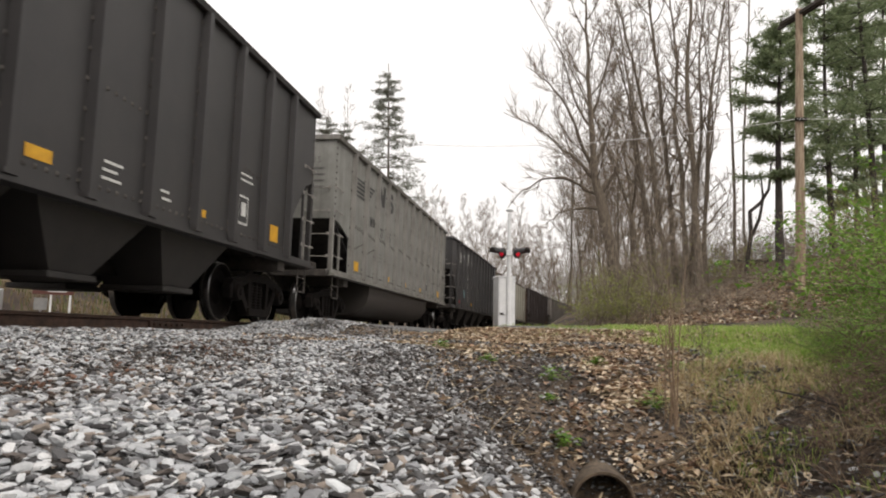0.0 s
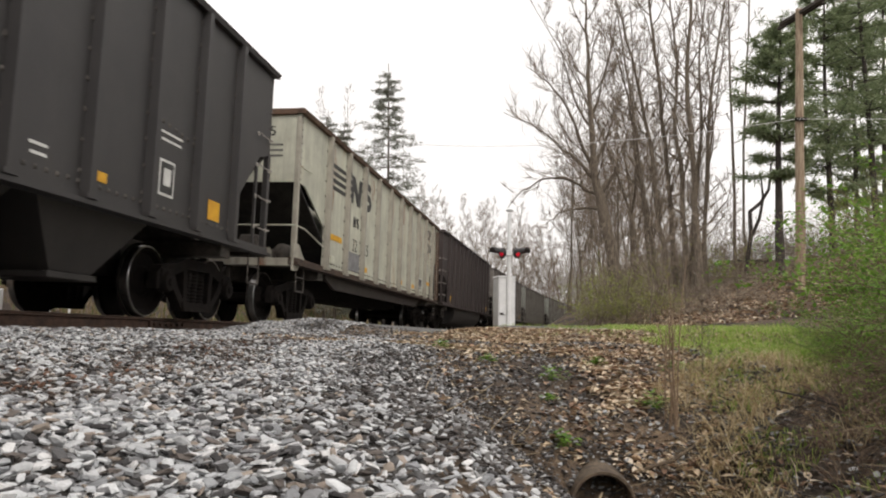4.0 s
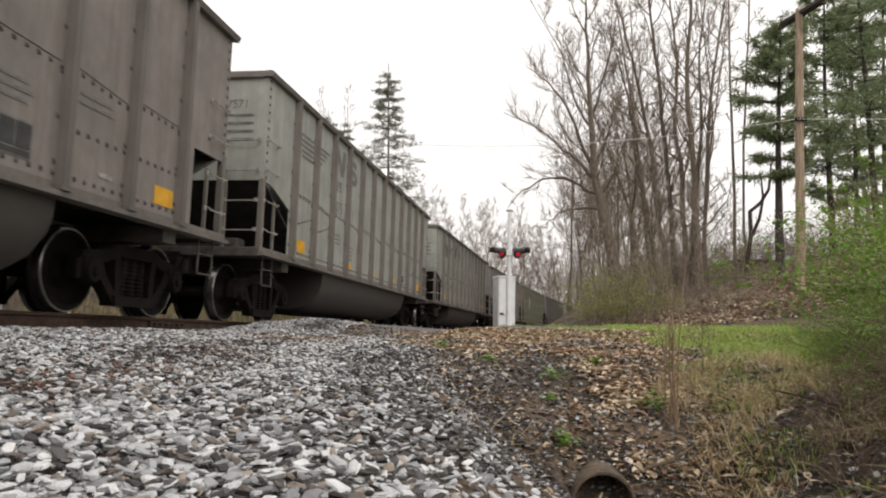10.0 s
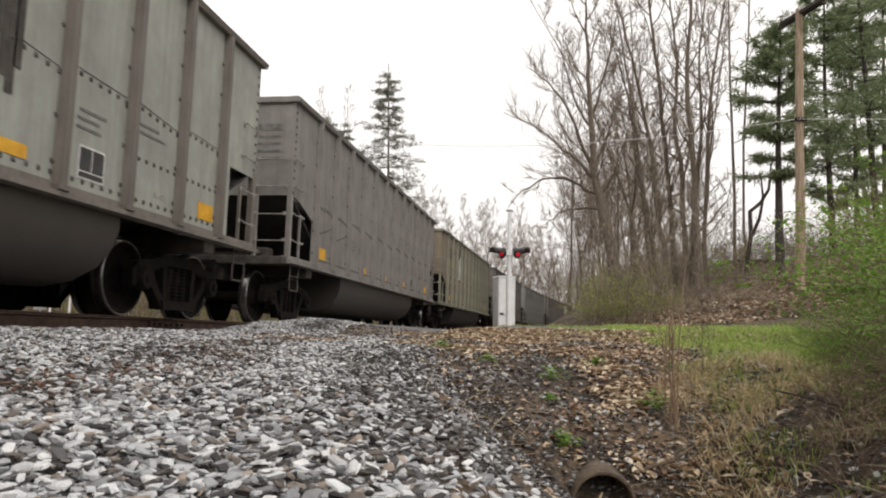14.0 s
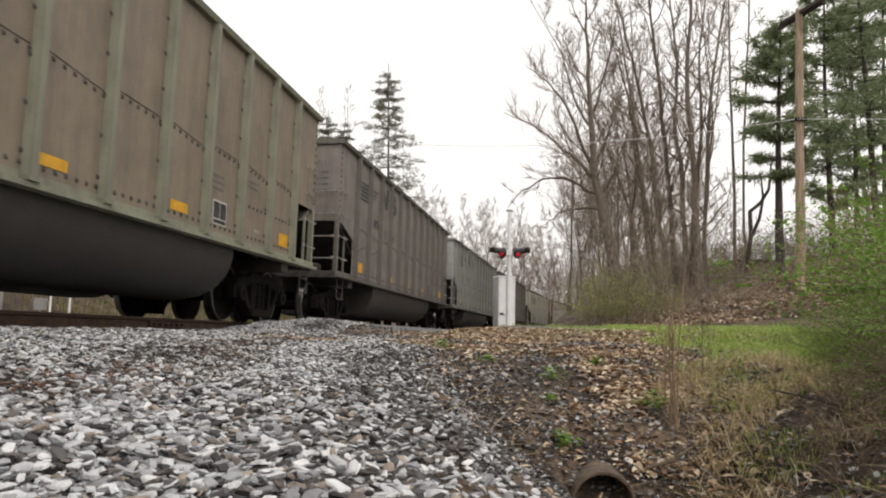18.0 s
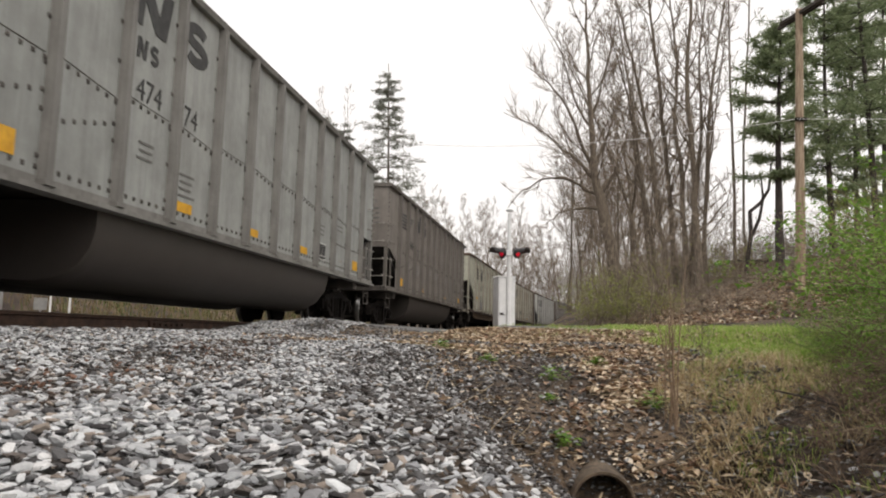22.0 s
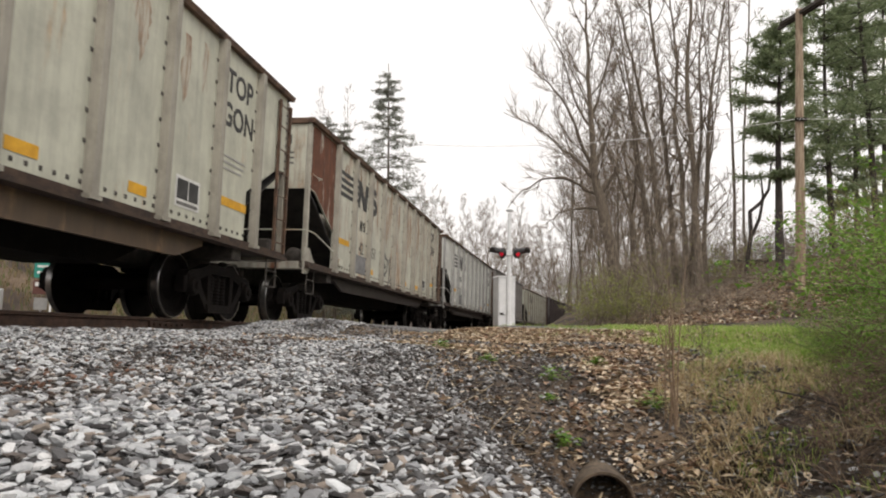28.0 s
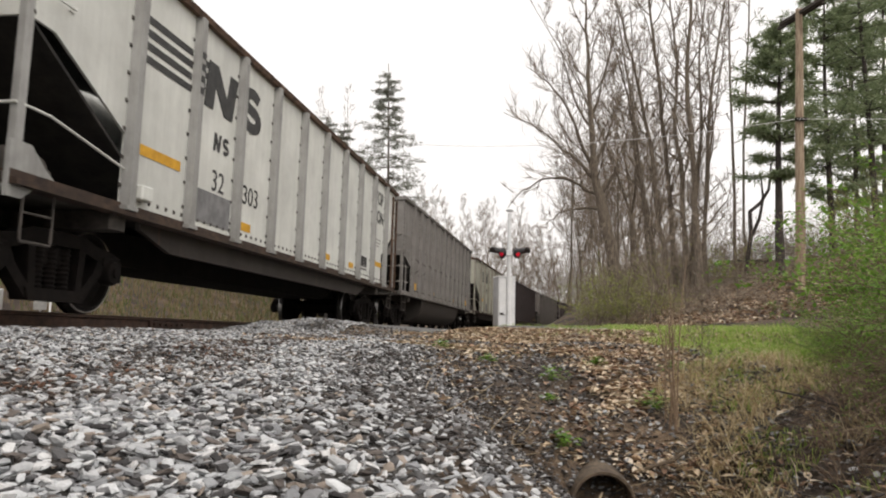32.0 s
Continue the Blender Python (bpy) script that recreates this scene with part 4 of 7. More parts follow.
def worn_patches(c, pan):
    """Rubbed pale areas low on the panels."""
    rng = random.Random(31)
    for i in (1, 2, 4, 5, 7, 8):
        a, b = pan(i)
        w, h, z, n = (b - a) * rng.uniform(0.45, 0.7), rng.uniform(0.22, 0.36), rng.uniform(1.72, 1.9), 14
        y = a + (b - a) * rng.uniform(0.1, 0.3)
        ring = [(y + w * (0.5 + 0.5 * math.copysign(abs(math.cos(t)) ** 0.6, math.cos(t)) * rng.uniform(0.8, 1.1)), z + h * (0.5 + 0.5 * math.copysign(abs(math.sin(t)) ** 0.6, math.sin(t)) * rng.uniform(0.8, 1.1)))
                for t in [6.283 * k / n for k in range(n)]]
        part("worn_patch", Shape().prism(ring, 0, 0, 0.0015), M["worn_patch"], c, at=(HALF + 0.001, 0, 0), smooth=0)


def brown_streak(c, pan):
    scrawl(c, [[(0.1, 0), (0.12, 1.1)], [(0.2, 0.1), (0.2, 1.25)], [(0.28, 0.0), (0.27, 1.4)], [(0.34, 0.2), (0.34, 1.5)]], pan(7)[0], 1.75, 1.2, M["grimy"], 0.05)


def build_train():
    T, G, H = "tub", "gon", "hopper"
    rows = [
        (-1, H, "black", "black coal hopper car with white stencils on the track", "tubdark", ("", ""), "white", None, False),
        (0, T, "silver", "weathered silver-grey tub-bottomed coal gondola", "tub", ("527", "15"), "black", None, True),
        (1, H, "black", "black coal hopper car with white lettering and sprayed marks", "tubdark", ("147", "608"), "white", graffiti_black, True),
        (2, G, "cream", "off-white coal gondola with brown stains on its ribs", "beam", ("32", "5"), "black", stained, True),
        (3, T, "brown", "sooty dark brown tub-bottomed coal gondola", "tubdark", ("", ""), "black", None, False),
        (4, T, "taupe", "grey-brown tub-bottomed coal gondola with dark lettering", "tub", ("505", "71"), "black", None, True),
        (5, T, "pale", "pale grey-green tub-bottomed coal gondola", "tub", ("475", "71"), "faded", None, True),
        (6, T, "pale", "pale grey-green tub-bottomed coal gondola with a brown streak", "tub", ("487", "08"), "black", brown_streak, True),
        (7, T, "slate", "slate-grey dusty tub-bottomed coal gondola", "tub", ("", ""), "faded", None, False),
        (8, T, "olive", "olive-brown tub-bottomed coal gondola with white repainted panels", "tubdark", ("467", "26"), "black", patch_olive, True),
        (9, T, "taupe", "grey-brown dusty tub-bottomed coal gondola", "tub", ("517", "84"), "black", None, True),
        (10, T, "cool", "light cool-grey tub-bottomed coal gondola", "tub", ("474", "74"), "black", None, True),
        (11, T, "taupe", "grey-brown tub-bottomed coal gondola with faded patches", "tub", ("523", "69"), "black", worn_patches, True),
        (12, G, "cream", "off-white coal gondola with light rust stains", "beam_tan", ("42", "6"), "black", light_rust, True),
        (13, G, "rusty", "white coal gondola heavily streaked with rust and graffiti", "beam", ("42", "851"), "black", rust_marks, True),
        (14, G, "white", "clean white coal gondola with black lettering", "beam", ("32", "303"), "black", None, True),
        (15, T, "slate", "slate-grey dusty tub-bottomed coal gondola", "tub", ("", ""), "faded", None, False),
        (16, G, "cream", "off-white coal gondola seen far down the train", "beam", ("", ""), "black", None, True),
    ]
    for i, k in enumerate(("brown", "taupe", "brown", "brown", "taupe", "brown", "brown")):
        rows.append((17 + i, T, k, "dusty tub-bottomed coal gondola far down the train", "tub", ("", ""), "faded", None, False))
    for i, kind, paint, label, under, digits, ink, extra, mark in rows:
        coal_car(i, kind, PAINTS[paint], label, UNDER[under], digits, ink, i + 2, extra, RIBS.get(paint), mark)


build_train()


def car_pose(s, long):
    """The pose of a car whose leading end is s metres ahead: its bogies stay on the track."""
    a, b = s + BOGIE, s + long - BOGIE
    xa, xb = track_x(a), track_x(b)
    turn = math.degrees(math.atan2(xa - xb, b - a))
    u = BOGIE / (b - a)
    return pose(xa - (xb - xa) * u, a - (b - a) * u, RAIL_TOP, 0, CANT, turn)


WHEEL_RADIUS = 0.457


def motions():
    """The whole train rolls towards and past the camera, slowing from 8.7 to 5.9 metres a second."""
    times = [0.5 * i for i in range(65)]
    spin = [i / 15 for i in range(481)]
    angles = [math.degrees(travelled(t) / WHEEL_RADIUS) for t in spin]
    for c, index, long, sets in TRAIN:
        walk(c, [(t, car_pose(CAR_PITCH * index + SLACK.get(index, 0.0) - travelled(t), long)) for t in times])
        near = list(zip(spin, angles))
        for w, y in sets:
            walk(w, [(t, pose(0, y, WHEEL_RADIUS, a % 360)) for t, a in near])


# ---------------------------------------------------------------- ground
def grid_axis(lo, hi, core_lo, core_hi, step, grow):
    out = list(np.arange(core_lo, core_hi + 1e-6, step))
    d, a = step, core_lo
    while a > lo:
        d *= grow
        a -= d
        out.insert(0, max(a, lo))
    d, a = step, out[-1]
    while a < hi:
        d *= grow
        a += d
        out.append(min(a, hi))
    return out


M["soil"] = material("earth_and_leaf_litter", lambda n, l, c: mix(
    n, l, ramp(n, l, noise_tex(n, l, c, 0.5, 5), (0.42, 0.0), (0.60, 1.0)),
    ramp(n, l, noise_tex(n, l, c, 22, 8, 0.75), (0.34, (0.016, 0.011, 0.009)), (0.54, (0.050, 0.036, 0.029)), (0.68, (0.105, 0.077, 0.059)), (0.80, (0.22, 0.19, 0.16))),
    ramp(n, l, noise_tex(n, l, c, 16, 8, 0.75), (0.34, (0.055, 0.037, 0.026)), (0.54, (0.165, 0.115, 0.074)), (0.72, (0.36, 0.265, 0.17)))), 0.95, 0, (26, 1.0, 8))


def build_ground():
    xs = grid_axis(-900, 900, -7.5, 4.5, 0.09, 1.12)
    ys = grid_axis(-900, 900, 0.5, 12.0, 0.09, 1.12)
    v = []
    for y in ys:
        for x in xs:
            z = ground_z(x, y)
            near = math.exp(-((x / 9) ** 2 + ((y - 5) / 12) ** 2))
            z += near * 0.065 * noise.noise(Vector((x * 1.3, y * 1.3, 0)))
            if x > -0.2 - 0.2 * max(0.0, y - 1.5) and 1 < y < 13:
                z += 0.035 * noise.noise(Vector((x * 4.5, y * 4.5, 5))) + 0.018 * noise.noise(Vector((x * 11, y * 11, 2)))
            if abs(x - track_x(y)) < 2.6 or (track_x(y) < x < -0.35 - 0.215 * max(0.0, y - 1.5) and y < 11):
                z -= 0.04
            v.append((x, y, z))
    nx = len(xs)
    f = [(j * nx + i, j * nx + i + 1, (j + 1) * nx + i + 1, (j + 1) * nx + i) for j in range(len(ys) - 1) for i in range(nx - 1)]
    ob = part("ground", Shape().add(v, f), M["soil"], smooth=180)
    tagged(ob, "earth ground with leaf litter, ditch and banks", "ground", kind="structure")


build_ground()


# ---------------------------------------------------------------- railway track
def along_track(prof, s0, s1, step=2.0, off=0.0, base=0.0):
    """A profile (across, up) swept along the track."""
    s = Shape()
    n = len(prof)
    c = math.radians(CANT)
    stations = [s0]
    while stations[-1] < s1:
        stations.append(stations[-1] + step)
    vs, fs = [], []
    for y in stations:
        for a, h in prof:
            a2, h2 = a + off, h + base
            vs.append((track_x(y) + a2 * math.cos(c) + h2 * math.sin(c), y, RAIL_TOP - a2 * math.sin(c) + h2 * math.cos(c)))
    for i in range(len(stations) - 1):
        for j in range(n):
            k = (j + 1) % n
            fs.append((i * n + j, i * n + k, (i + 1) * n + k, (i + 1) * n + j))
    fs.append(tuple(range(n))[::-1])
    fs.append(tuple(range((len(stations) - 1) * n, len(stations) * n)))
    return s.add(vs, fs)


RAIL_PROFILE = [(-0.075, -0.17), (0.075, -0.17), (0.075, -0.158), (0.012, -0.14), (0.010, -0.045), (0.036, -0.036), (0.037, -0.006), (0.030, -0.001), (-0.030, -0.001), (-0.037, -0.006),
                (-0.036, -0.036), (-0.010, -0.045), (-0.012, -0.14), (-0.075, -0.158)]


def build_track():
    t = thing("railway_track", "rusty steel rails on dark wooden ties", "railway track", kind="structure")
    for k in (-1, 1):
        part("rail", along_track(RAIL_PROFILE, -300, 190, 2.5, k * 0.755), M["rail"], t, "rust-brown steel rail")
        part("rail_head", along_track([(-0.026, -0.0008), (0.026, -0.0008), (0.026, 0.0), (-0.026, 0.0)], -300, 190, 2.5, k * 0.755, 0.0012), M["railtop"], t, "polished running surface")
    bar = Shape().box(0.012, 0.045, -0.46, 0.46, -0.135, -0.045, 0.006)
    for i in range(6):
        bar.tube([(0.04, -0.375 + 0.15 * i, -0.09), (0.075, -0.375 + 0.15 * i, -0.09)], 0.02, 6)
    part("joint_bar", bar, M["rail"], t, at=pose(track_x(9.6) + 0.755, 9.6, RAIL_TOP - 0.008))
    tie = cached("tie", lambda: Shape().box(-1.3, 1.3, -0.115, 0.115, -0.18, 0.0, 0.012).mesh("tie"))
    for i in range(96):
        y = -12 + i * 0.53
        if ROAD_Y0 < y < ROAD_Y1:
            continue
        part("tie", tie, M["tie"], t, at=pose(track_x(y), y, RAIL_TOP - 0.175, 0, CANT))
    return t


build_track()


# ---------------------------------------------------------------- ballast, gravel, road
def on_ground(x, y, up=0.0):
    return Vector((x, y, ground_z(x, y) + up))


ICO = [(0, 0, 1)] + [(0.894 * math.cos(a * 1.2566), 0.894 * math.sin(a * 1.2566), 0.447) for a in range(5)] + \
      [(0.894 * math.cos(a * 1.2566 + 0.6283), 0.894 * math.sin(a * 1.2566 + 0.6283), -0.447) for a in range(5)] + [(0, 0, -1)]
ICO_F = [(0, 1 + i, 1 + (i + 1) % 5) for i in range(5)] + [(1 + i, 6 + i, 1 + (i + 1) % 5) for i in range(5)] + \
        [(1 + (i + 1) % 5, 6 + i, 6 + (i + 1) % 5) for i in range(5)] + [(11, 6 + (i + 1) % 5, 6 + i) for i in range(5)]


def rock_shapes(count, seed):
    """Angular broken stones of one unit across."""
    rng = np.random.RandomState(seed)
    base, out = np.array(ICO), []
    for _ in range(count):
        v = base * rng.uniform(0.62, 1.15, (12, 1))
        v = np.sign(v) * np.abs(v) ** 0.6
        v = v * np.array([rng.uniform(0.95, 1.65), rng.uniform(0.65, 1.1), rng.uniform(0.26, 0.50)]) * 0.5
        out.append(v)
    return out


def turn_matrix(rng):
    """A random turn about the upright, with a moderate tilt."""
    a, b, c = rng.uniform(0, 3.1416), rng.normal() * 0.22, rng.normal() * 0.22
    q = np.array([math.cos(a), b, c, math.sin(a)])
    w, x, y, z = q / np.linalg.norm(q)
    return np.array([[1 - 2 * (y * y + z * z), 2 * (x * y - z * w), 2 * (x * z + y * w)], [2 * (x * y + z * w), 1 - 2 * (x * x + z * z), 2 * (y * z - x * w)],
                     [2 * (x * z - y * w), 2 * (y * z + x * w), 1 - 2 * (x * x + y * y)]])


ROCKS = rock_shapes(14, 4)
STONE_COLOURS = [(0.058, 0.055, 0.056), (0.319, 0.329, 0.343), (0.59, 0.609, 0.629), (0.164, 0.14, 0.126), (0.735, 0.754, 0.764), (0.416, 0.431, 0.445), (0.106, 0.104, 0.106), (0.677, 0.697, 0.711), (0.367, 0.31, 0.261),
                 (0.794, 0.794, 0.794), (0.281, 0.281, 0.29), (0.532, 0.542, 0.551), (0.639, 0.648, 0.657)]
M["stone"] = material("crushed_limestone", by_object(STONE_COLOURS, 0.55, 30), 0.85, 0, (60, 0.4))
M["stones"] = material("crushed_limestone_mass", by_island(STONE_COLOURS, 0.55, 30), 0.85, 0, (60, 0.4))
M["chips"] = material("dark_gravel", by_island([(0.045, 0.038, 0.035), (0.11, 0.10, 0.094), (0.28, 0.28, 0.285), (0.06, 0.05, 0.045), (0.46, 0.465, 0.47), (0.075, 0.066, 0.06), (0.15, 0.145, 0.143)], 0.4, 30), 0.9)
M["debris"] = material("earthy_debris", by_island([(0.075, 0.055, 0.045), (0.14, 0.10, 0.08), (0.05, 0.04, 0.036), (0.20, 0.11, 0.075), (0.26, 0.24, 0.22), (0.10, 0.08, 0.068), (0.34, 0.33, 0.32)], 0.4, 30), 0.95)
M["bed"] = material("ballast_bed", lambda n, l, c: ramp(n, l, noise_tex(n, l, c, 22, 8, 0.75), (0.32, (0.025, 0.022, 0.02)), (0.5, (0.075, 0.068, 0.062)), (0.7, (0.19, 0.18, 0.17))), 0.95, 0, (24, 1.0, 8))


def ditch_edge(y):
    return -0.10 - 0.215 * max(0.0, y - 1.5)


def brown_patch(x, y):
    return noise.noise(Vector((x * 0.8 + 7, y * 0.55, 1))) > 0.17


def worn_path(x, y):
    """How near a spot lies to the trodden earthy strip through the ballast (0 to 1)."""
    mid = -1.9 if y < 3.0 else -1.9 - 0.255 * (y - 3.0) if y < 6.8 else -2.87 - 0.16 * (y - 6.8)
    mid += 0.22 * noise.noise(Vector((y * 0.9, 3, 0)))
    return smooth(0.62, 0.12, abs(x - mid)) * smooth(1.9, 2.5, y) * (0.65 + 0.5 * noise.noise(Vector((x * 2.1, y * 1.4, 6))))


def stone_field(count, seed, where, size, sink=0.25):
    """Vertices and faces of many stones joined."""
    rng = np.random.RandomState(seed)
    vs, made = [], 0
    while made < count:
        x, y, k = where(rng)
        if x is None:
            continue
        r = size(rng) * k
        z = ground_z(x, y) + 0.065 * math.exp(-((x / 9) ** 2 + ((y - 5) / 12) ** 2)) * noise.noise(Vector((x * 1.3, y * 1.3, 0)))
        v = (ROCKS[rng.randint(len(ROCKS))] * r) @ turn_matrix(rng).T * np.array([1, 1, 0.8]) + np.array([x, y, z + r * (0.5 - sink) * 0.7 + rng.uniform(0.006, 0.034)])
        vs.append(v)
        made += 1
    allv = np.concatenate(vs)
    f = np.concatenate([np.array(ICO_F) + 12 * i for i in range(count)])
    m = bpy.data.meshes.new("stones")
    m.from_pydata(allv.tolist(), [], f.tolist())
    m.update()
    return m


def ballast_spot(ylo, yhi, power):
    def where(rng):
        y = ylo + (yhi - ylo) * rng.rand() ** power
        lo, hi = max(TRACK_X + 1.0, -1.15 * y - 0.9), min(ditch_edge(y) + 0.5, 0.5)
        x = rng.uniform(lo, hi)
        e = ditch_edge(y)
        if x > e - 0.65 and rng.rand() < ((x - e + 0.65) / 1.15) ** 0.55:
            return None, None, 1
        if y > 7.5 and x > -3.2 and rng.rand() < (y - 7.5) / 2.0:
            return None, None, 1
        if rng.rand() < 1.05 * worn_path(x, y):
            return None, None, 1
        if (brown_patch(x, y) or math.hypot((x + 3.1) / 0.9, (y - 9.6) / 0.9) < 1) and rng.rand() < (0.55 if y > 3.2 else 0.25):
            return None, None, 1
        return x, y, 1.0
    return where


def build_ballast():
    b = thing("ballast", "light grey crushed stone ballast sloping down from the track", "ballast", kind="structure")
    xs, ys = np.arange(TRACK_X - 2.7, 0.5, 0.2), np.arange(-40, 60, 0.5)
    v, f = [], []
    for y in ys:
        for i, x in enumerate(xs):
            e = ditch_edge(float(y))
            if y > 9:
                e = lerp(e, TRACK_X + 2.4, smooth(9, 12, float(y)))
            xx = lerp(TRACK_X - 2.7, e + 0.1, i / (len(xs) - 1)) + (track_x(float(y)) - TRACK_X)
            z = ground_z(xx, float(y)) + 0.065 * math.exp(-((xx / 9) ** 2 + ((y - 5) / 12) ** 2)) * noise.noise(Vector((xx * 1.3, y * 1.3, 0)))
            v.append((xx, float(y), z + 0.004 - (0.05 if i in (0, len(xs) - 1) else 0)))
    n = len(xs)
    for j in range(len(ys) - 1):
        if ROAD_Y0 - 0.5 < ys[j] < ROAD_Y1 + 0.5:
            continue
        for i in range(n - 1):
            a = j * n + i
            f.append((a, a + 1, a + n + 1, a + n))
    part("ballast_bed", Shape().add(v, f), M["bed"], b, smooth=180)
    tagged(part("stone_bed", stone_field(45000, 11, ballast_spot(0.7, 6.5, 0.95), lambda r: 0.012 + 0.029 * r.rand() ** 1.3), M["stones"], b), kind="stuff")
    tagged(part("stone_bed", stone_field(15000, 12, ballast_spot(6.0, 13.0, 0.8), lambda r: r.uniform(0.020, 0.050)), M["stones"], b), kind="stuff")
    def around(rng):
        y = rng.uniform(-9, 12)
        x = rng.uniform(TRACK_X + 1.0, ditch_edge(y) + 0.1)
        return (x, y, 1.0) if x < -1.0 * y - 0.5 else (None, None, 1)
    tagged(part("stone_bed", stone_field(14000, 13, around, lambda r: r.uniform(0.03, 0.06)), M["stones"], b), kind="stuff")
    def debris(rng):
        y = rng.uniform(2.0, 10.5)
        x = rng.uniform(max(-4.2, -1.15 * y - 0.9), -0.9)
        return (x, y, 1.0) if rng.rand() < worn_path(x, y) else (None, None, 1)
    tagged(part("debris", stone_field(8500, 14, debris, lambda r: 0.008 + 0.022 * r.rand() ** 1.5, 0.15), M["debris"], b, "brown bark chips and dirt in the ballast"), kind="stuff")
    rng = np.random.RandomState(77)
    meshes = []
    for v in ROCKS:
        m = bpy.data.meshes.new("ballast_stone")
        m.from_pydata(v.tolist(), [], ICO_F)
        m.update()
        meshes.append(m)
    where = ballast_spot(1.15, 2.9, 1.0)
    made = 0
    while made < 290:
        x, y, k = where(rng)
        if x is None:
            continue
        r = rng.uniform(0.028, 0.047)
        e = Euler((rng.uniform(-0.5, 0.5), rng.uniform(-0.5, 0.5), rng.uniform(0, 6.28)))
        ob = part("ballast_stone", meshes[rng.randint(len(meshes))], M["stone"], b)
        ob.matrix_basis = Matrix.LocRotScale((x, y, ground_z(x, y) + r * 0.25 + 0.012), e, (r, r, r))
        made += 1


def build_bank_gravel():
    def where(rng):
        x, y = rng.uniform(-2.2, 1.9), 3.0 + 6.2 * rng.rand() ** 1.25
        if abs(x - 0.34) < 0.24 and 4.6 < y < 4.99:
            return None, None, 1
        return (x, y, 1.0) if x > ditch_edge(y) - 0.5 else (None, None, 1)
    def by_pipe(rng):
        x, y = rng.uniform(-1.0, 0.95), rng.uniform(3.3, 5.5)
        return (None, None, 1) if x < ditch_edge(y) - 0.1 or (abs(x - 0.34) < 0.24 and 4.6 < y < 4.99) else (x, y, 1.0)
    ob = part("gravel", stone_field(6000, 23, by_pipe, lambda r: 0.009 + 0.028 * r.rand() ** 1.6), M["chips"])
    tagged(ob, "dark fine gravel round the culvert mouth", "gravel", kind="stuff")
    def shoulder(rng):
        y = rng.uniform(2.2, 7.0)
        x = ditch_edge(y) - 0.75 + 0.95 * rng.rand() ** 0.7
        return x, y, 1.0
    ob = part("gravel", stone_field(3600, 24, shoulder, lambda r: 0.010 + 0.030 * r.rand() ** 1.4, 0.05), M["chips"])
    tagged(ob, "dull brown-grey gravel where the ballast runs into the ditch", "gravel", kind="stuff")
    ob = part("gravel", stone_field(15000, 21, where, lambda r: 0.010 + 0.036 * r.rand() ** 1.8), M["chips"])
    tagged(ob, "dark loose gravel on the ditch banks", "gravel", kind="stuff")

    def beside_road(rng):
        return rng.uniform(-4.2, -1.5), rng.uniform(9.6, 12.8), 1.0
    ob = part("gravel", stone_field(4200, 26, beside_road, lambda r: 0.012 + 0.03 * r.rand() ** 1.5), M["chips"])
    tagged(ob, "grey-brown grit along the road edge", "gravel", kind="stuff")

    def far(rng):
        y = rng.uniform(9.3, 11.0)
        x = rng.uniform(-4.6, -2.3)
        return x, y, 1.0
    ob = part("gravel", stone_field(1500, 22, far, lambda r: r.uniform(0.02, 0.05)), M["stones"])
    tagged(ob, "grey gravel spilled beside the road crossing", "gravel", kind="stuff")


M["asphalt"] = material("worn_asphalt", lambda n, l, c: mix(n, l, 0.5, ramp(n, l, noise_tex(n, l, c, 0.8, 5), (0.3, (0.10, 0.098, 0.095)), (0.7, (0.17, 0.165, 0.158))),
                                                         ramp(n, l, noise_tex(n, l, c, 90, 4), (0.3, (0.05, 0.05, 0.05)), (0.7, (0.26, 0.255, 0.25)))), 0.9, 0, (60, 0.5))
M["plank"] = material("crossing_timber", two_tone((0.04, 0.034, 0.028), (0.12, 0.10, 0.085), 5, stretch=(10, 1, 10)), 0.9, 0, (25, 0.4))


def build_road():
    v, f = [], []
    xs = np.concatenate([np.arange(-60, -9, 1.5), np.arange(-9, 1.5, 0.35), np.arange(1.5, 60, 2.5)])
    ys = np.linspace(ROAD_Y0, ROAD_Y1, 17)
    for y in ys:
        for x in xs:
            v.append((float(x), float(y), ground_z(float(x), float(y)) + 0.012 - (0.04 if y in (ys[0], ys[-1]) else 0)))
    n = len(xs)
    for j in range(len(ys) - 1):
        for i in range(n - 1):
            a = j * n + i
            xm = (xs[i] + xs[i + 1]) / 2
            if abs(xm - track_x(16)) < 1.15:
                continue
            f.append((a, a + 1, a + n + 1, a + n))
    ob = part("road", Shape().add(v, f), M["asphalt"], smooth=180)
    tagged(ob, "worn grey asphalt road rising to the level crossing", "road", kind="structure")
    p = thing("crossing_planks", "dark timber planks between the rails of the road crossing", "crossing", kind="structure", at=(0, 0, 0))
    for off in (-1.05, -0.52, -0.26, 0.0, 0.26, 0.52, 1.05):
        part("plank", along_track([(-0.12, -0.10), (0.12, -0.10), (0.12, -0.02), (-0.12, -0.02)], ROAD_Y0, ROAD_Y1, 1.6, off), M["plank"], p)


build_ballast()
build_bank_gravel()
build_road()


# ---------------------------------------------------------------- crossing signal, cabinet, pole, culvert
M["aluminium"] = material("silver_painted_steel", two_tone((0.66, 0.67, 0.68), (0.80, 0.81, 0.82), 3), 0.5, 0.0, (40, 0.06))
M["signal_black"] = material("signal_black", two_tone((0.010, 0.010, 0.011), (0.03, 0.03, 0.03), 8), 0.5)


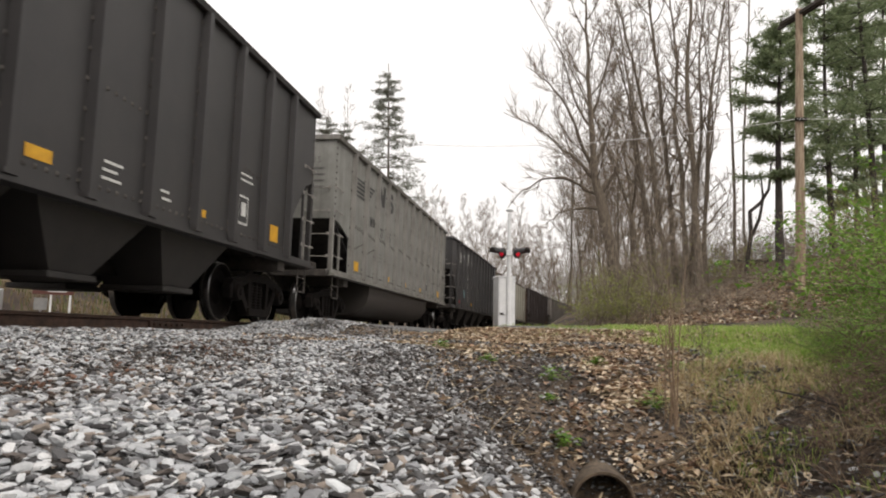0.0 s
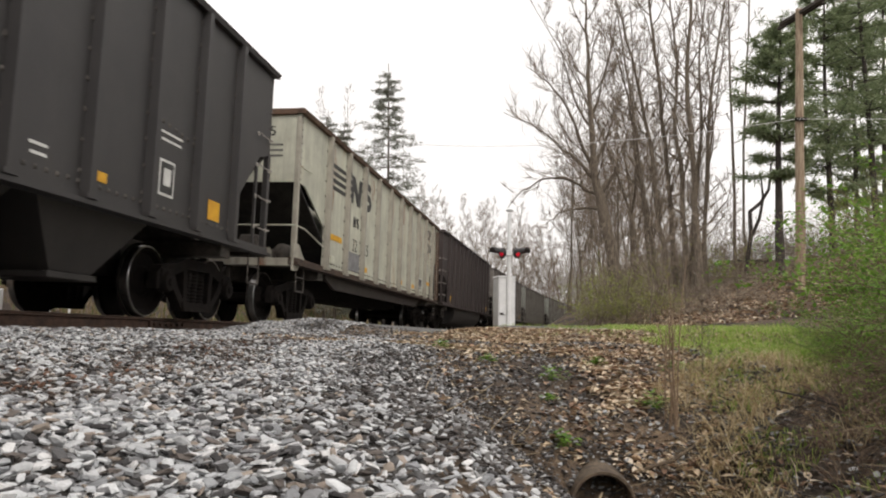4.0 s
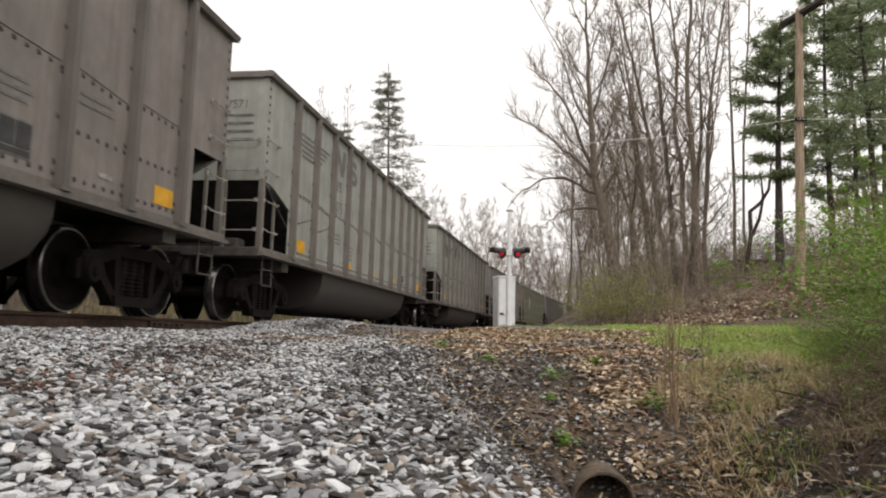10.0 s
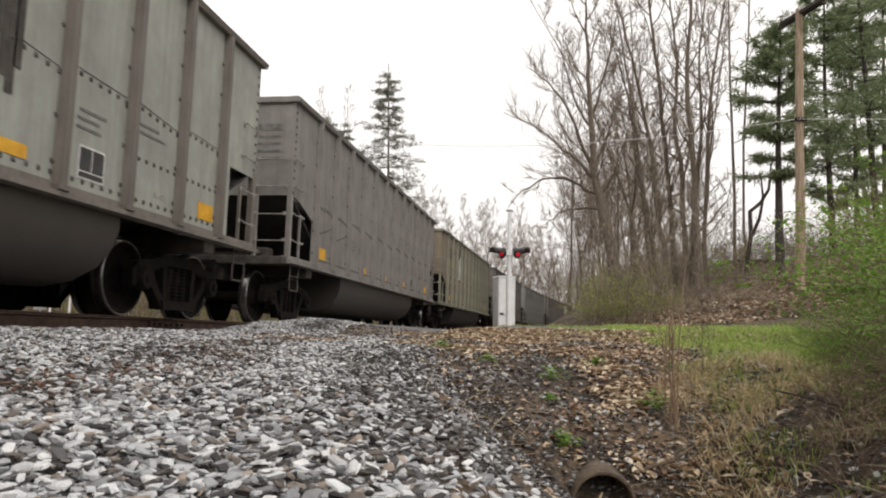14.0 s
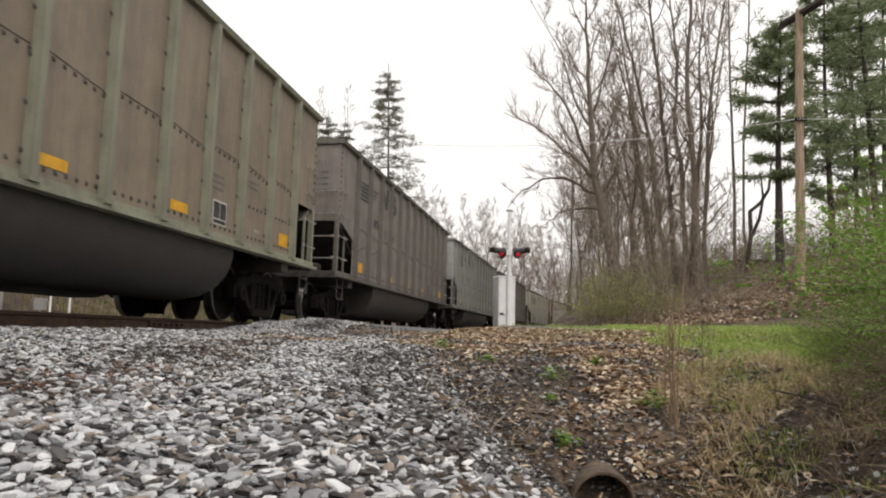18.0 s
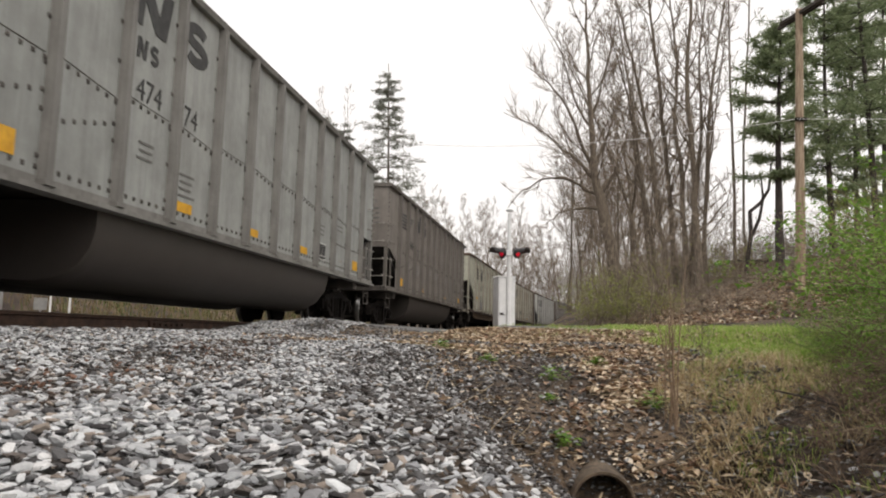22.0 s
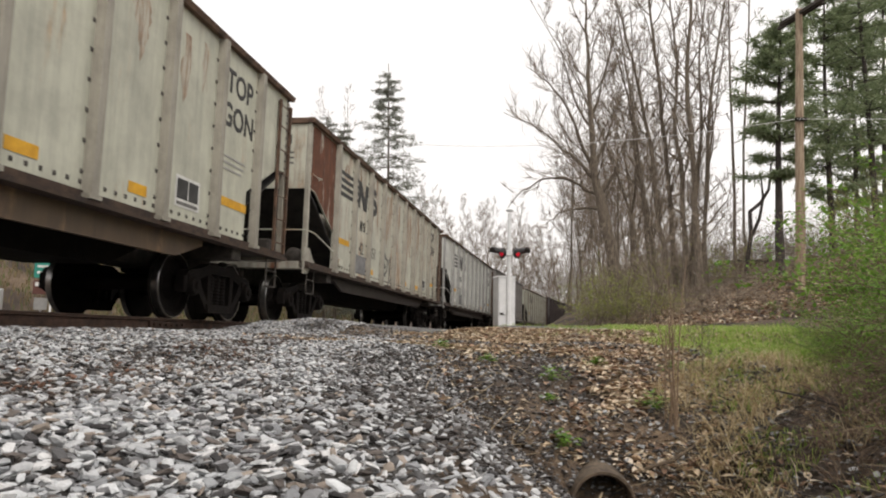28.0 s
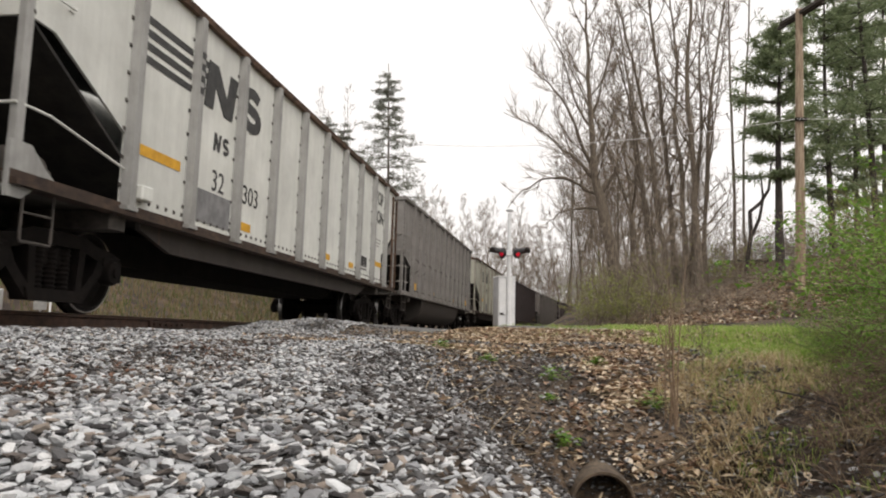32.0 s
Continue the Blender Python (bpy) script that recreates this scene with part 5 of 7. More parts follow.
def glow(name, col, strength):
    m = bpy.data.materials.new(name)
    m.use_nodes = True
    b = m.node_tree.nodes["Principled BSDF"]
    b.inputs["Base Color"].default_value = (*col, 1)
    b.inputs["Emission Color"].default_value = (*col, 1)
    b.inputs["Emission Strength"].default_value = strength
    b.inputs["Roughness"].default_value = 0.2
    return m


M["cable"] = material("pale_plastic_cable", two_tone((0.70, 0.70, 0.70), (0.80, 0.80, 0.80), 3), 0.5)
M["red_lamp"] = glow("lit_red_lens", (0.80, 0.02, 0.05), 0.35)


def lamp_head(parent, x, z, turn):
    """A round flashing lamp with its backing disc, red lens and long hood."""
    h = part("lamp_disc", Shape().lathe([(0.05, 0.0), (0.05, 0.16), (0.0, 0.185), (-0.02, 0.18), (-0.03, 0.0)], "y", 24, closed=True), M["signal_black"], parent, at=pose(x, 0, z, 0, 0, turn))
    part("lens", Shape().lathe([(-0.07, 0.0), (-0.06, 0.075), (-0.03, 0.11)], "y", 18, closed=True), M["red_lamp"], h, "lit red lens")
    vs, fs, n = [], [], 13
    for i in range(n):
        a = math.radians(-5 + 190 * i / (n - 1))
        for y, r in ((-0.02, 0.15), (-0.42, 0.16)):
            vs.append((r * math.cos(a), y, r * math.sin(a) * (1.0 if y > -0.1 else 0.85) + (0 if y > -0.1 else 0.03)))
    for i in range(n - 1):
        fs.append((2 * i, 2 * i + 1, 2 * i + 3, 2 * i + 2))
    o = len(vs)
    vs += [(x2 * 1.05, y2, z2 * 1.05) for x2, y2, z2 in vs]
    fs += [tuple(i + o for i in q[::-1]) for q in fs]
    part("hood", Shape().add(vs, fs), M["signal_black"], h)


def build_signal():
    x, y = -1.33, 24.6
    z = ground_z(x, y)
    s = thing("crossing_signal", "silver level-crossing signal mast with lit red lamps", "crossing signal", at=pose(x, y, z, 0, 0, 3))
    part("mast", Shape().lathe([(0.0, 0.16), (0.06, 0.16), (0.08, 0.075), (3.75, 0.062), (3.78, 0.0)], "z", 16), M["aluminium"], s)
    part("lamp_arm", Shape().tube([(-0.24, 0, 2.42), (0.28, 0, 2.42)], 0.035, 8).box(-0.09, 0.09, -0.10, 0.10, 2.32, 2.52, 0.015), M["aluminium"], s)
    lamp_head(s, -0.22, 2.42, -52)
    lamp_head(s, 0.26, 2.42, 52)
    part("bell", Shape().lathe([(0, 0.02), (0.01, 0.11), (0.05, 0.13), (0.09, 0.11), (0.13, 0.03)], "z", 14, (0, 0.0, 3.8)), M["aluminium"], s)
    c = thing("signal_cabinet", "tall silver metal equipment cabinet beside the crossing signal", "cabinet", at=pose(x - 0.17, y + 0.3, z, 0, 0, 22))
    part("body", Shape().box(-0.29, 0.29, -0.28, 0.28, 0.0, 1.62, 0.015), M["aluminium"], c)
    part("roof", Shape().prism([(-0.32, 1.62), (0.32, 1.62), (0.28, 1.67), (-0.28, 1.67)], 1, -0.32, 0.32), M["aluminium"], c)
    d = part("door", Shape().box(-0.26, 0.26, -0.305, -0.282, 0.06, 1.56, 0.008), M["aluminium"], c)
    part("door_handle", Shape().box(-0.24, -0.11, -0.345, -0.305, 0.40, 0.46, 0.008), M["signal_black"], d)
    part("hinge_rib", Shape().box(0.266, 0.284, -0.30, -0.282, 0.06, 1.56), M["aluminium"], c)


def build_pole():
    x, y = 8.1, 25.9
    z = ground_z(x, y)
    p = thing("utility_pole", "weathered wooden utility pole with a crossarm", "utility pole", at=pose(x, y, z - 0.2, 0, 1.6, 0))
    pts = [(0, 0, 0), (0.02, 0, 2.5), (0, 0, 5), (0.01, 0, 7.4), (0, 0, 9.75)]
    part("pole", Shape().tube(pts, [0.165, 0.155, 0.14, 0.125, 0.11], 14), M["pole_wood"], p)
    arm = part("crossarm", Shape().box(-1.15, 1.15, -0.05, 0.05, -0.06, 0.06, 0.01), M["tie"], p, at=pose(0.05, -0.2, 9.6, 0, 0, -70))
    part("crossarm", Shape().box(-1.15, 1.15, -0.05, 0.05, -0.06, 0.06, 0.01), M["tie"], p, at=pose(0.1, 0.2, 9.6, 0, 0, -70))
    for i in (-1.0, -0.5, 0.5, 1.0):
        part("insulator", Shape().lathe([(0.07, 0.03), (0.12, 0.055), (0.15, 0.03), (0.18, 0.05), (0.22, 0.02)], "z", 10), M["aluminium"], arm, at=(i, 0, 0))
    part("cable_clamp", Shape().box(-0.20, 0.20, -0.22, -0.10, -0.05, 0.05, 0.01), M["dark_steel"], p, at=(0, 0, 5.85))
    c = thing("overhead_cable", "pale grey overhead cable strung from the utility pole", "cable")
    top = Vector((x, y - 0.2, z + 5.65))
    for dx, dy, dz, sag in ((-15, 8, 1.5, 0.45), (30, -6, -0.6, 0.5)):
        pts = [top + Vector((dx * t, dy * t, dz * t - sag * 4 * t * (1 - t))) for t in [i / 14 for i in range(15)]]
        part("cable", Shape().tube(pts, 0.009, 6), M["cable"], c)


def build_culvert():
    p = thing("culvert_pipe", "rusty corrugated culvert pipe jutting from the bank", "pipe", at=pose(0.34, 4.95, -0.03, 2, 0, 4))
    prof_o, prof_i = [], []
    for i in range(46):
        yy = i * 0.05
        r = 0.197 + 0.007 * math.cos(i * math.pi)
        prof_o.append((yy, r))
        prof_i.append((yy, r - 0.026))
    s = Shape().lathe(prof_o, "y", 28, closed=True)
    s.lathe(prof_i[::-1], "y", 28, closed=True)
    s.lathe([(0.0, prof_i[0][1]), (-0.012, prof_i[0][1] + 0.006), (-0.012, prof_o[0][1] - 0.004), (0.0, prof_o[0][1])], "y", 28, closed=True)
    part("pipe_wall", s, M["pipe"], p)
    part("end_plug", Shape().lathe([(2.2, 0.19), (2.21, 0.0)], "y", 20), M["dark_steel"], p)
    k = part("stick", Shape().tube([(0.26, 4.72, -0.30), (0.29, 4.80, -0.10), (0.31, 4.86, 0.02), (0.33, 4.95, 0.04)], [0.011, 0.01, 0.009, 0.006], 6), M["dry"])
    tagged(k, "pale dry stick leaning in the culvert mouth", "stick")


M["pole_wood"] = material("weathered_pole_wood", two_tone((0.17, 0.115, 0.075), (0.42, 0.33, 0.24), 3, stretch=(8, 8, 0.6)), 0.9, 0, (20, 0.3))
M["pipe"] = material("rusty_pipe", two_tone((0.045, 0.033, 0.025), (0.17, 0.125, 0.085), 9), 0.85, 0, (30, 0.4))
M["dry"] = material("dry_stalk", two_tone((0.25, 0.19, 0.12), (0.45, 0.37, 0.25), 10), 0.9)
build_signal()
build_pole()
build_culvert()


# ---------------------------------------------------------------- trees
M["bark"] = material("grey_brown_bark", two_tone((0.070, 0.055, 0.042), (0.22, 0.18, 0.14), 4, stretch=(6, 6, 1.0)), 0.95, 0, (18, 0.6))
M["bark_dark"] = material("dark_pine_bark", two_tone((0.022, 0.018, 0.017), (0.075, 0.06, 0.052), 4, stretch=(6, 6, 1.0)), 0.95, 0, (18, 0.6))
M["twig"] = material("bare_twigs", by_island([(0.19, 0.15, 0.115), (0.31, 0.255, 0.20), (0.24, 0.19, 0.15), (0.38, 0.32, 0.26)], 0.2, 3), 0.95)
M["needles"] = leafy("pine_needles", [(0.16, 0.215, 0.11), (0.25, 0.31, 0.165), (0.20, 0.25, 0.135), (0.32, 0.37, 0.22)], 0.5)
M["needles_far"] = leafy("spruce_needles", [(0.17, 0.185, 0.145), (0.25, 0.26, 0.21), (0.20, 0.21, 0.165)], 0.4)
M["leaf"] = leafy("young_green_leaves", [(0.125, 0.25, 0.04), (0.19, 0.345, 0.055), (0.26, 0.42, 0.075), (0.155, 0.29, 0.045)], 0.45)
M["grass"] = leafy("green_grass", [(0.23, 0.37, 0.065), (0.32, 0.50, 0.09), (0.41, 0.52, 0.14), (0.50, 0.48, 0.24)], 0.5)
M["bud"] = leafy("budding_leaves", [(0.33, 0.36, 0.10), (0.41, 0.44, 0.13), (0.27, 0.32, 0.085)], 0.5)
M["bramble"] = material("bramble_canes", by_island([(0.11, 0.075, 0.055), (0.20, 0.145, 0.105), (0.29, 0.22, 0.155), (0.15, 0.095, 0.075)], 0.2, 3), 0.9)
M["straw"] = leafy("dead_grass", [(0.58, 0.47, 0.28), (0.72, 0.60, 0.38), (0.42, 0.31, 0.18), (0.78, 0.68, 0.48)], 0.5, 0.9)
M["field"] = leafy("rough_spring_field_grass", [(0.20, 0.155, 0.085), (0.27, 0.21, 0.12), (0.15, 0.165, 0.06), (0.12, 0.155, 0.05), (0.24, 0.18, 0.10)], 0.35, 0.9)
M["litter"] = material("fallen_leaves", by_island([(0.31, 0.205, 0.135), (0.54, 0.41, 0.28), (0.68, 0.56, 0.42), (0.20, 0.12, 0.08), (0.43, 0.28, 0.19), (0.62, 0.50, 0.365), (0.74, 0.645, 0.51)], 0.25, 20), 0.85)


def wander(rng, p, d, length, steps, bend, lift):
    """A crooked line of points growing from p along d."""
    pts, d = [Vector(p)], Vector(d).normalized()
    for _ in range(steps):
        d = (d + Vector((rng.gauss(0, bend), rng.gauss(0, bend), rng.gauss(0, bend) + lift))).normalized()
        pts.append(pts[-1] + d * (length / steps))
    return pts


def taper(r0, r1, n):
    return [r0 + (r1 - r0) * i / (n - 1) for i in range(n)]


def at_part(pts, t):
    f = t * (len(pts) - 1)
    i = min(len(pts) - 2, int(f))
    return pts[i].lerp(pts[i + 1], f - i), (pts[i + 1] - pts[i]).normalized()


def dress(rng, boughs, twigs, lp, ln, r, twiggy):
    """Side branches and fine twigs along a limb."""
    for j in range(int(7 * twiggy)):
        u = rng.uniform(0.2, 1.0)
        q1, e = at_part(lp, u)
        side = Vector((rng.gauss(0, 1), rng.gauss(0, 1), rng.gauss(0.3, 0.7))).normalized()
        bl = ln * rng.uniform(0.25, 0.5) * (1.15 - 0.5 * u)
        bp = wander(rng, q1, e * 0.9 + side * 0.8, bl, 5, 0.16, 0.07)
        boughs.tube(bp, taper(max(0.009, r * 0.30 * (1.2 - u)), 0.006, 6), 4, caps=False)
        for k in range(int(6 * twiggy)):
            v = rng.uniform(0.15, 1.0)
            q2, e2 = at_part(bp, v)
            s2 = Vector((rng.gauss(0, 1), rng.gauss(0, 1), rng.gauss(0.3, 0.8))).normalized()
            w = wander(rng, q2, e2 + s2 * 0.8, bl * rng.uniform(0.3, 0.6), 3, 0.16, 0.06)
            twigs.tube(w, taper(0.0105, 0.005, 4), 3, caps=False)


def bent(rng, line, sway=0.1):
    """A drawn line (across, up) given depth and small kinks."""
    out, y = [], 0.0
    for i, ((a, b), (c, d)) in enumerate(zip(line, line[1:])):
        for k in range(3):
            t = k / 3
            out.append(Vector((lerp(a, c, t) + rng.gauss(0, 0.03), y, lerp(b, d, t) + rng.gauss(0, 0.03))))
            y += rng.gauss(0, sway)
    return out + [Vector((line[-1][0], y, line[-1][1]))]


def spreading_tree():
    """An old tree: a trunk that leans, then stands up, with wide limbs reaching out over the line."""
    rng = random.Random(4)
    trunk, boughs, twigs = Shape(), Shape(), Shape()
    tp = bent(rng, ((0.08, -0.4), (0.05, 0.8), (0.0, 2.13), (-0.28, 3.87), (-0.6, 5.4), (-0.89, 6.9), (-1.03, 9.25), (-1.12, 11.6), (-1.2, 13.8), (-1.27, 16.2)), 0.03)
    trunk.tube(tp, [lerp(0.36, 0.21, i / 12) if i < 12 else lerp(0.21, 0.018, ((i - 12) / (len(tp) - 13)) ** 0.75) for i in range(len(tp))], 12)
    limbs = [((-0.64, 5.5), (-1.26, 5.7), (-2.1, 6.2), (-3.1, 6.2), (-4.0, 5.8), (-4.7, 5.15)), ((-0.76, 6.15), (-1.6, 7.06), (-2.5, 7.85), (-3.6, 8.7), (-4.9, 9.3)),
             ((-0.89, 6.66), (-1.6, 8.2), (-2.1, 9.5), (-2.9, 10.5), (-3.9, 11.4)), ((-0.98, 8.5), (-1.75, 10.0), (-2.1, 11.4), (-2.4, 12.7)), ((-0.84, 6.8), (-0.26, 8.2), (0.1, 9.5), (0.5, 11.0)),
             ((-0.98, 9.0), (-0.5, 10.5), (-0.1, 12.1), (0.15, 13.7)), ((-0.6, 5.4), (0.0, 6.4), (0.45, 7.7), (0.7, 9.2)), ((-0.5, 4.9), (-1.4, 4.9), (-2.4, 4.6), (-3.0, 4.1))]
    for i, line in enumerate(limbs):
        lp = bent(rng, line, 0.16)
        ln = sum((lp[k + 1] - lp[k]).length for k in range(len(lp) - 1))
        r = 0.085 if i in (0, 1, 2) else 0.062
        boughs.tube(lp, taper(r, 0.012, len(lp)), 6, caps=False)
        dress(rng, boughs, twigs, lp, ln * 0.72, r * 1.1, 2.0 if i < 3 else 1.45)
    for i in range(16):
        p, d = at_part(tp, 0.42 + 0.035 * i)
        a = i * 2.4
        ln = 3.2 - 0.12 * i
        lp = wander(rng, p, (0.8 * math.cos(a), 0.8 * math.sin(a), 0.9), ln, 7, 0.13, 0.04)
        boughs.tube(lp, taper(0.038, 0.009, 8), 5, caps=False)
        dress(rng, boughs, twigs, lp, ln, 0.04, 1.25)
    return trunk.mesh("trunk"), boughs.mesh("bough_mass", 60), twigs.mesh("twig_mass", 0), "bark"


def stem_tree(seed, line, girth, first, limbs, reach, twiggy=1.1):
    """A slender woodland tree along a drawn stem, its branches reaching steeply up."""
    rng = random.Random(seed)
    trunk, boughs, twigs = Shape(), Shape(), Shape()
    tp = bent(rng, ((line[0][0], -0.4),) + line, 0.05)
    trunk.tube(tp, [lerp(girth, 0.02, (i / (len(tp) - 1)) ** 0.8) for i in range(len(tp))], 9)
    for i in range(limbs):
        t = lerp(first, 0.97, (i + rng.random() * 0.8) / limbs)
        p, d = at_part(tp, t)
        az, ln = i * 2.4 + rng.uniform(-0.5, 0.5), reach * lerp(1.0, 0.5, t) * rng.uniform(0.5, 1.2)
        lp = wander(rng, p, (math.cos(az), math.sin(az), rng.uniform(0.6, 1.7)), ln, 7, 0.12, 0.06)
        r = girth * lerp(0.34, 0.14, t)
        boughs.tube(lp, taper(r, 0.009, 8), 5, caps=False)
        dress(rng, boughs, twigs, lp, ln, r, twiggy)
    return trunk.mesh("trunk"), boughs.mesh("bough_mass", 60), twigs.mesh("twig_mass", 0), "bark"


def bare_tree(seed, height, girth, first, limbs, spread, lean=(0, 0), reach=0.36, bark="bark", twiggy=1.0, sag=0.05, crook=0.05, lift=0.03, fork=0, fork_at=0.4):
    """A leafless tree: trunk, leaders where it forks, limbs, branches and fine twigs."""
    rng = random.Random(seed)
    trunk, boughs, twigs = Shape(), Shape(), Shape()
    tp = wander(rng, (0, 0, -0.3), (lean[0], lean[1], 1), height, 12, crook, lift)
    stems = [(tp, girth, first, 1.0)]
    if fork:
        k = max(2, int(12 * fork_at))
        trunk.tube(tp[:k + 1], [girth * 1.35, girth * 1.05] + taper(girth, girth * 0.72, k - 1), 9)
        stems, az = [], rng.uniform(0, 6)
        for i in range(fork):
            az += 6.283 / fork + rng.uniform(-0.4, 0.4)
            tilt = rng.uniform(0.22, 0.42)
            d = (tp[k] - tp[k - 1]).normalized() + Vector((math.cos(az) * tilt, math.sin(az) * tilt, 0))
            lp = wander(rng, tp[k], d, height * (1 - fork_at) * rng.uniform(0.85, 1.1), 9, crook * 1.3, 0.03)
            r = girth * 0.72 / math.sqrt(fork) * rng.uniform(0.95, 1.2)
            trunk.tube(lp, taper(r, r * 0.14, 10), 7)
            stems.append((lp, r * 1.25, 0.08, 1.0 / fork))
    else:
        trunk.tube(tp, [girth * 1.35, girth * 1.05] + taper(girth, girth * 0.12, 11), 9)
    for sp, g, f0, share in stems:
        long = sum((sp[i + 1] - sp[i]).length for i in range(len(sp) - 1))
        count, az = max(6, int(limbs * (share ** 0.6))), rng.uniform(0, 6)
        for i in range(count):
            t = f0 + (0.98 - f0) * ((i + rng.uniform(-0.4, 0.4)) / max(1, count - 1)) ** 0.9 if i else f0
            p, d = at_part(sp, min(0.99, max(0.02, t)))
            az += 2.4 + rng.uniform(-0.7, 0.7)
            up = lerp(0.35, 1.3, t) / spread * rng.uniform(0.7, 1.4)
            q = (t - f0) / (1 - f0)
            ln = height * reach * lerp(1.0, 0.30, q) * rng.uniform(0.55, 1.25) * (0.75 if fork else 1.0)
            r = g * lerp(0.32, 0.10, q)
            lp = wander(rng, p, (math.cos(az), math.sin(az), up), ln, 7, 0.15, sag)
            boughs.tube(lp, taper(r, max(0.008, r * 0.16), 8), 5, caps=False)
            dress(rng, boughs, twigs, lp, ln, r, twiggy)
    return trunk.mesh("trunk"), boughs.mesh("bough_mass", 60), twigs.mesh("twig_mass", 0), bark


DESIGNS = {}


def plant_tree(design, x, y, turn=0.0, size=1.0, label="bare leafless hardwood tree on the wooded bank", group="bare trees"):
    trunk, boughs, twigs, bark = DESIGNS[design]
    t = thing("tree", label, "tree", group, at=Matrix.LocRotScale((x, y, ground_z(x, y) - 0.05), Euler((0, 0, radians(turn))), (size, size, size)))
    part("trunk", trunk, M[bark], t)
    tagged(part("bough_mass", boughs, M[bark], t), kind="stuff")
    if len(twigs.vertices):
        tagged(part("twig_mass", twigs, M["twig"], t), kind="stuff")
    return t


DESIGNS["spreading"] = spreading_tree()
DESIGNS["tall_a"] = bare_tree(5, 24.0, 0.105, 0.22, 24, 0.85, (0.0, 0.02), 0.22, "bark", 1.0, 0.08, 0.03)
DESIGNS["tall_b"] = bare_tree(8, 22.0, 0.09, 0.22, 24, 0.75, (-0.03, 0.0), 0.22, "bark", 1.0, 0.09, 0.035, 0.03, 2, 0.45)
DESIGNS["forked"] = bare_tree(13, 20.0, 0.16, 0.16, 34, 0.7, (0.03, 0.0), 0.30, "bark", 1.0, 0.08, 0.05, 0.03, 3, 0.30)
DESIGNS["thin"] = bare_tree(21, 21.0, 0.08, 0.50, 16, 0.8, (-0.02, 0.0), 0.16, "bark", 0.8, 0.08, 0.02)
DESIGNS["far_a"] = bare_tree(31, 17.0, 0.13, 0.14, 34, 0.9, (0, 0), 0.32, "bark", 1.0, 0.07, 0.04, 0.03, 2, 0.30)
DESIGNS["far_b"] = bare_tree(37, 15.0, 0.12, 0.12, 34, 1.0, (0.02, 0), 0.36, "bark", 1.0, 0.06, 0.05, 0.03, 3, 0.25)
STEMS = (
    (4.82, 32.4, 0.15, ((0, 1.7), (-0.14, 3.1), (-0.54, 7.0), (-0.95, 9.4), (-1.45, 11.6), (-2.1, 14.0), (-2.6, 16.4))),
    (5.33, 33.0, 0.16, ((0, 1.5), (-0.12, 3.2), (-0.3, 7.0), (-0.62, 10.2), (-0.9, 12.6), (-1.17, 15.6), (-1.35, 18.3))),
    (5.92, 31.0, 0.20, ((0, 1.1), (-0.06, 2.7), (-0.22, 6.1), (-0.35, 7.9), (-0.35, 10.1), (-0.16, 12.4), (0.0, 15.1), (-0.03, 17.4))),
    (6.26, 31.8, 0.13, ((0, 1.2), (0.1, 3.4), (0.32, 7.5), (0.67, 10.1), (1.09, 12.6), (1.5, 15.1))),
    (5.59, 32.6, 0.15, ((0, 1.4), (-0.07, 4.8), (-0.32, 8.1), (-0.1, 10.6), (-0.42, 12.9), (-0.5, 15.8))),
    (7.91, 33.5, 0.12, ((0, 0.5), (-0.05, 2.2), (-0.08, 7.0), (-0.07, 12.7), (-0.08, 16.7))),
    (8.34, 34.0, 0.09, ((0, 0.4), (-0.05, 2.1), (0.16, 7.8), (0.5, 12.7), (0.7, 15.4))),
    (4.51, 33.2, 0.11, ((0, 1.5), (-0.22, 3.5), (-0.72, 6.0), (-0.94, 8.6), (-1.49, 10.9), (-1.98, 12.8))),
    (5.97, 32.8, 0.13, ((0, 1.3), (0.11, 3.5), (0.38, 6.0), (0.47, 8.2), (0.39, 10.2), (0.67, 12.5), (0.83, 14.6))),
)
for i, (x, y, r, line) in enumerate(STEMS):
    lone = x > 7
    DESIGNS["stem_%d" % i] = stem_tree(50 + i, line, r, 0.55 if lone else 0.24, 12 if lone else 22, 1.2 if lone else 2.7, 0.7 if lone else 0.95)
DESIGNS["sapling"] = bare_tree(41, 5.5, 0.028, 0.12, 16, 0.9, (0, 0), 0.35, "bark", 0.9, 0.1, 0.06)


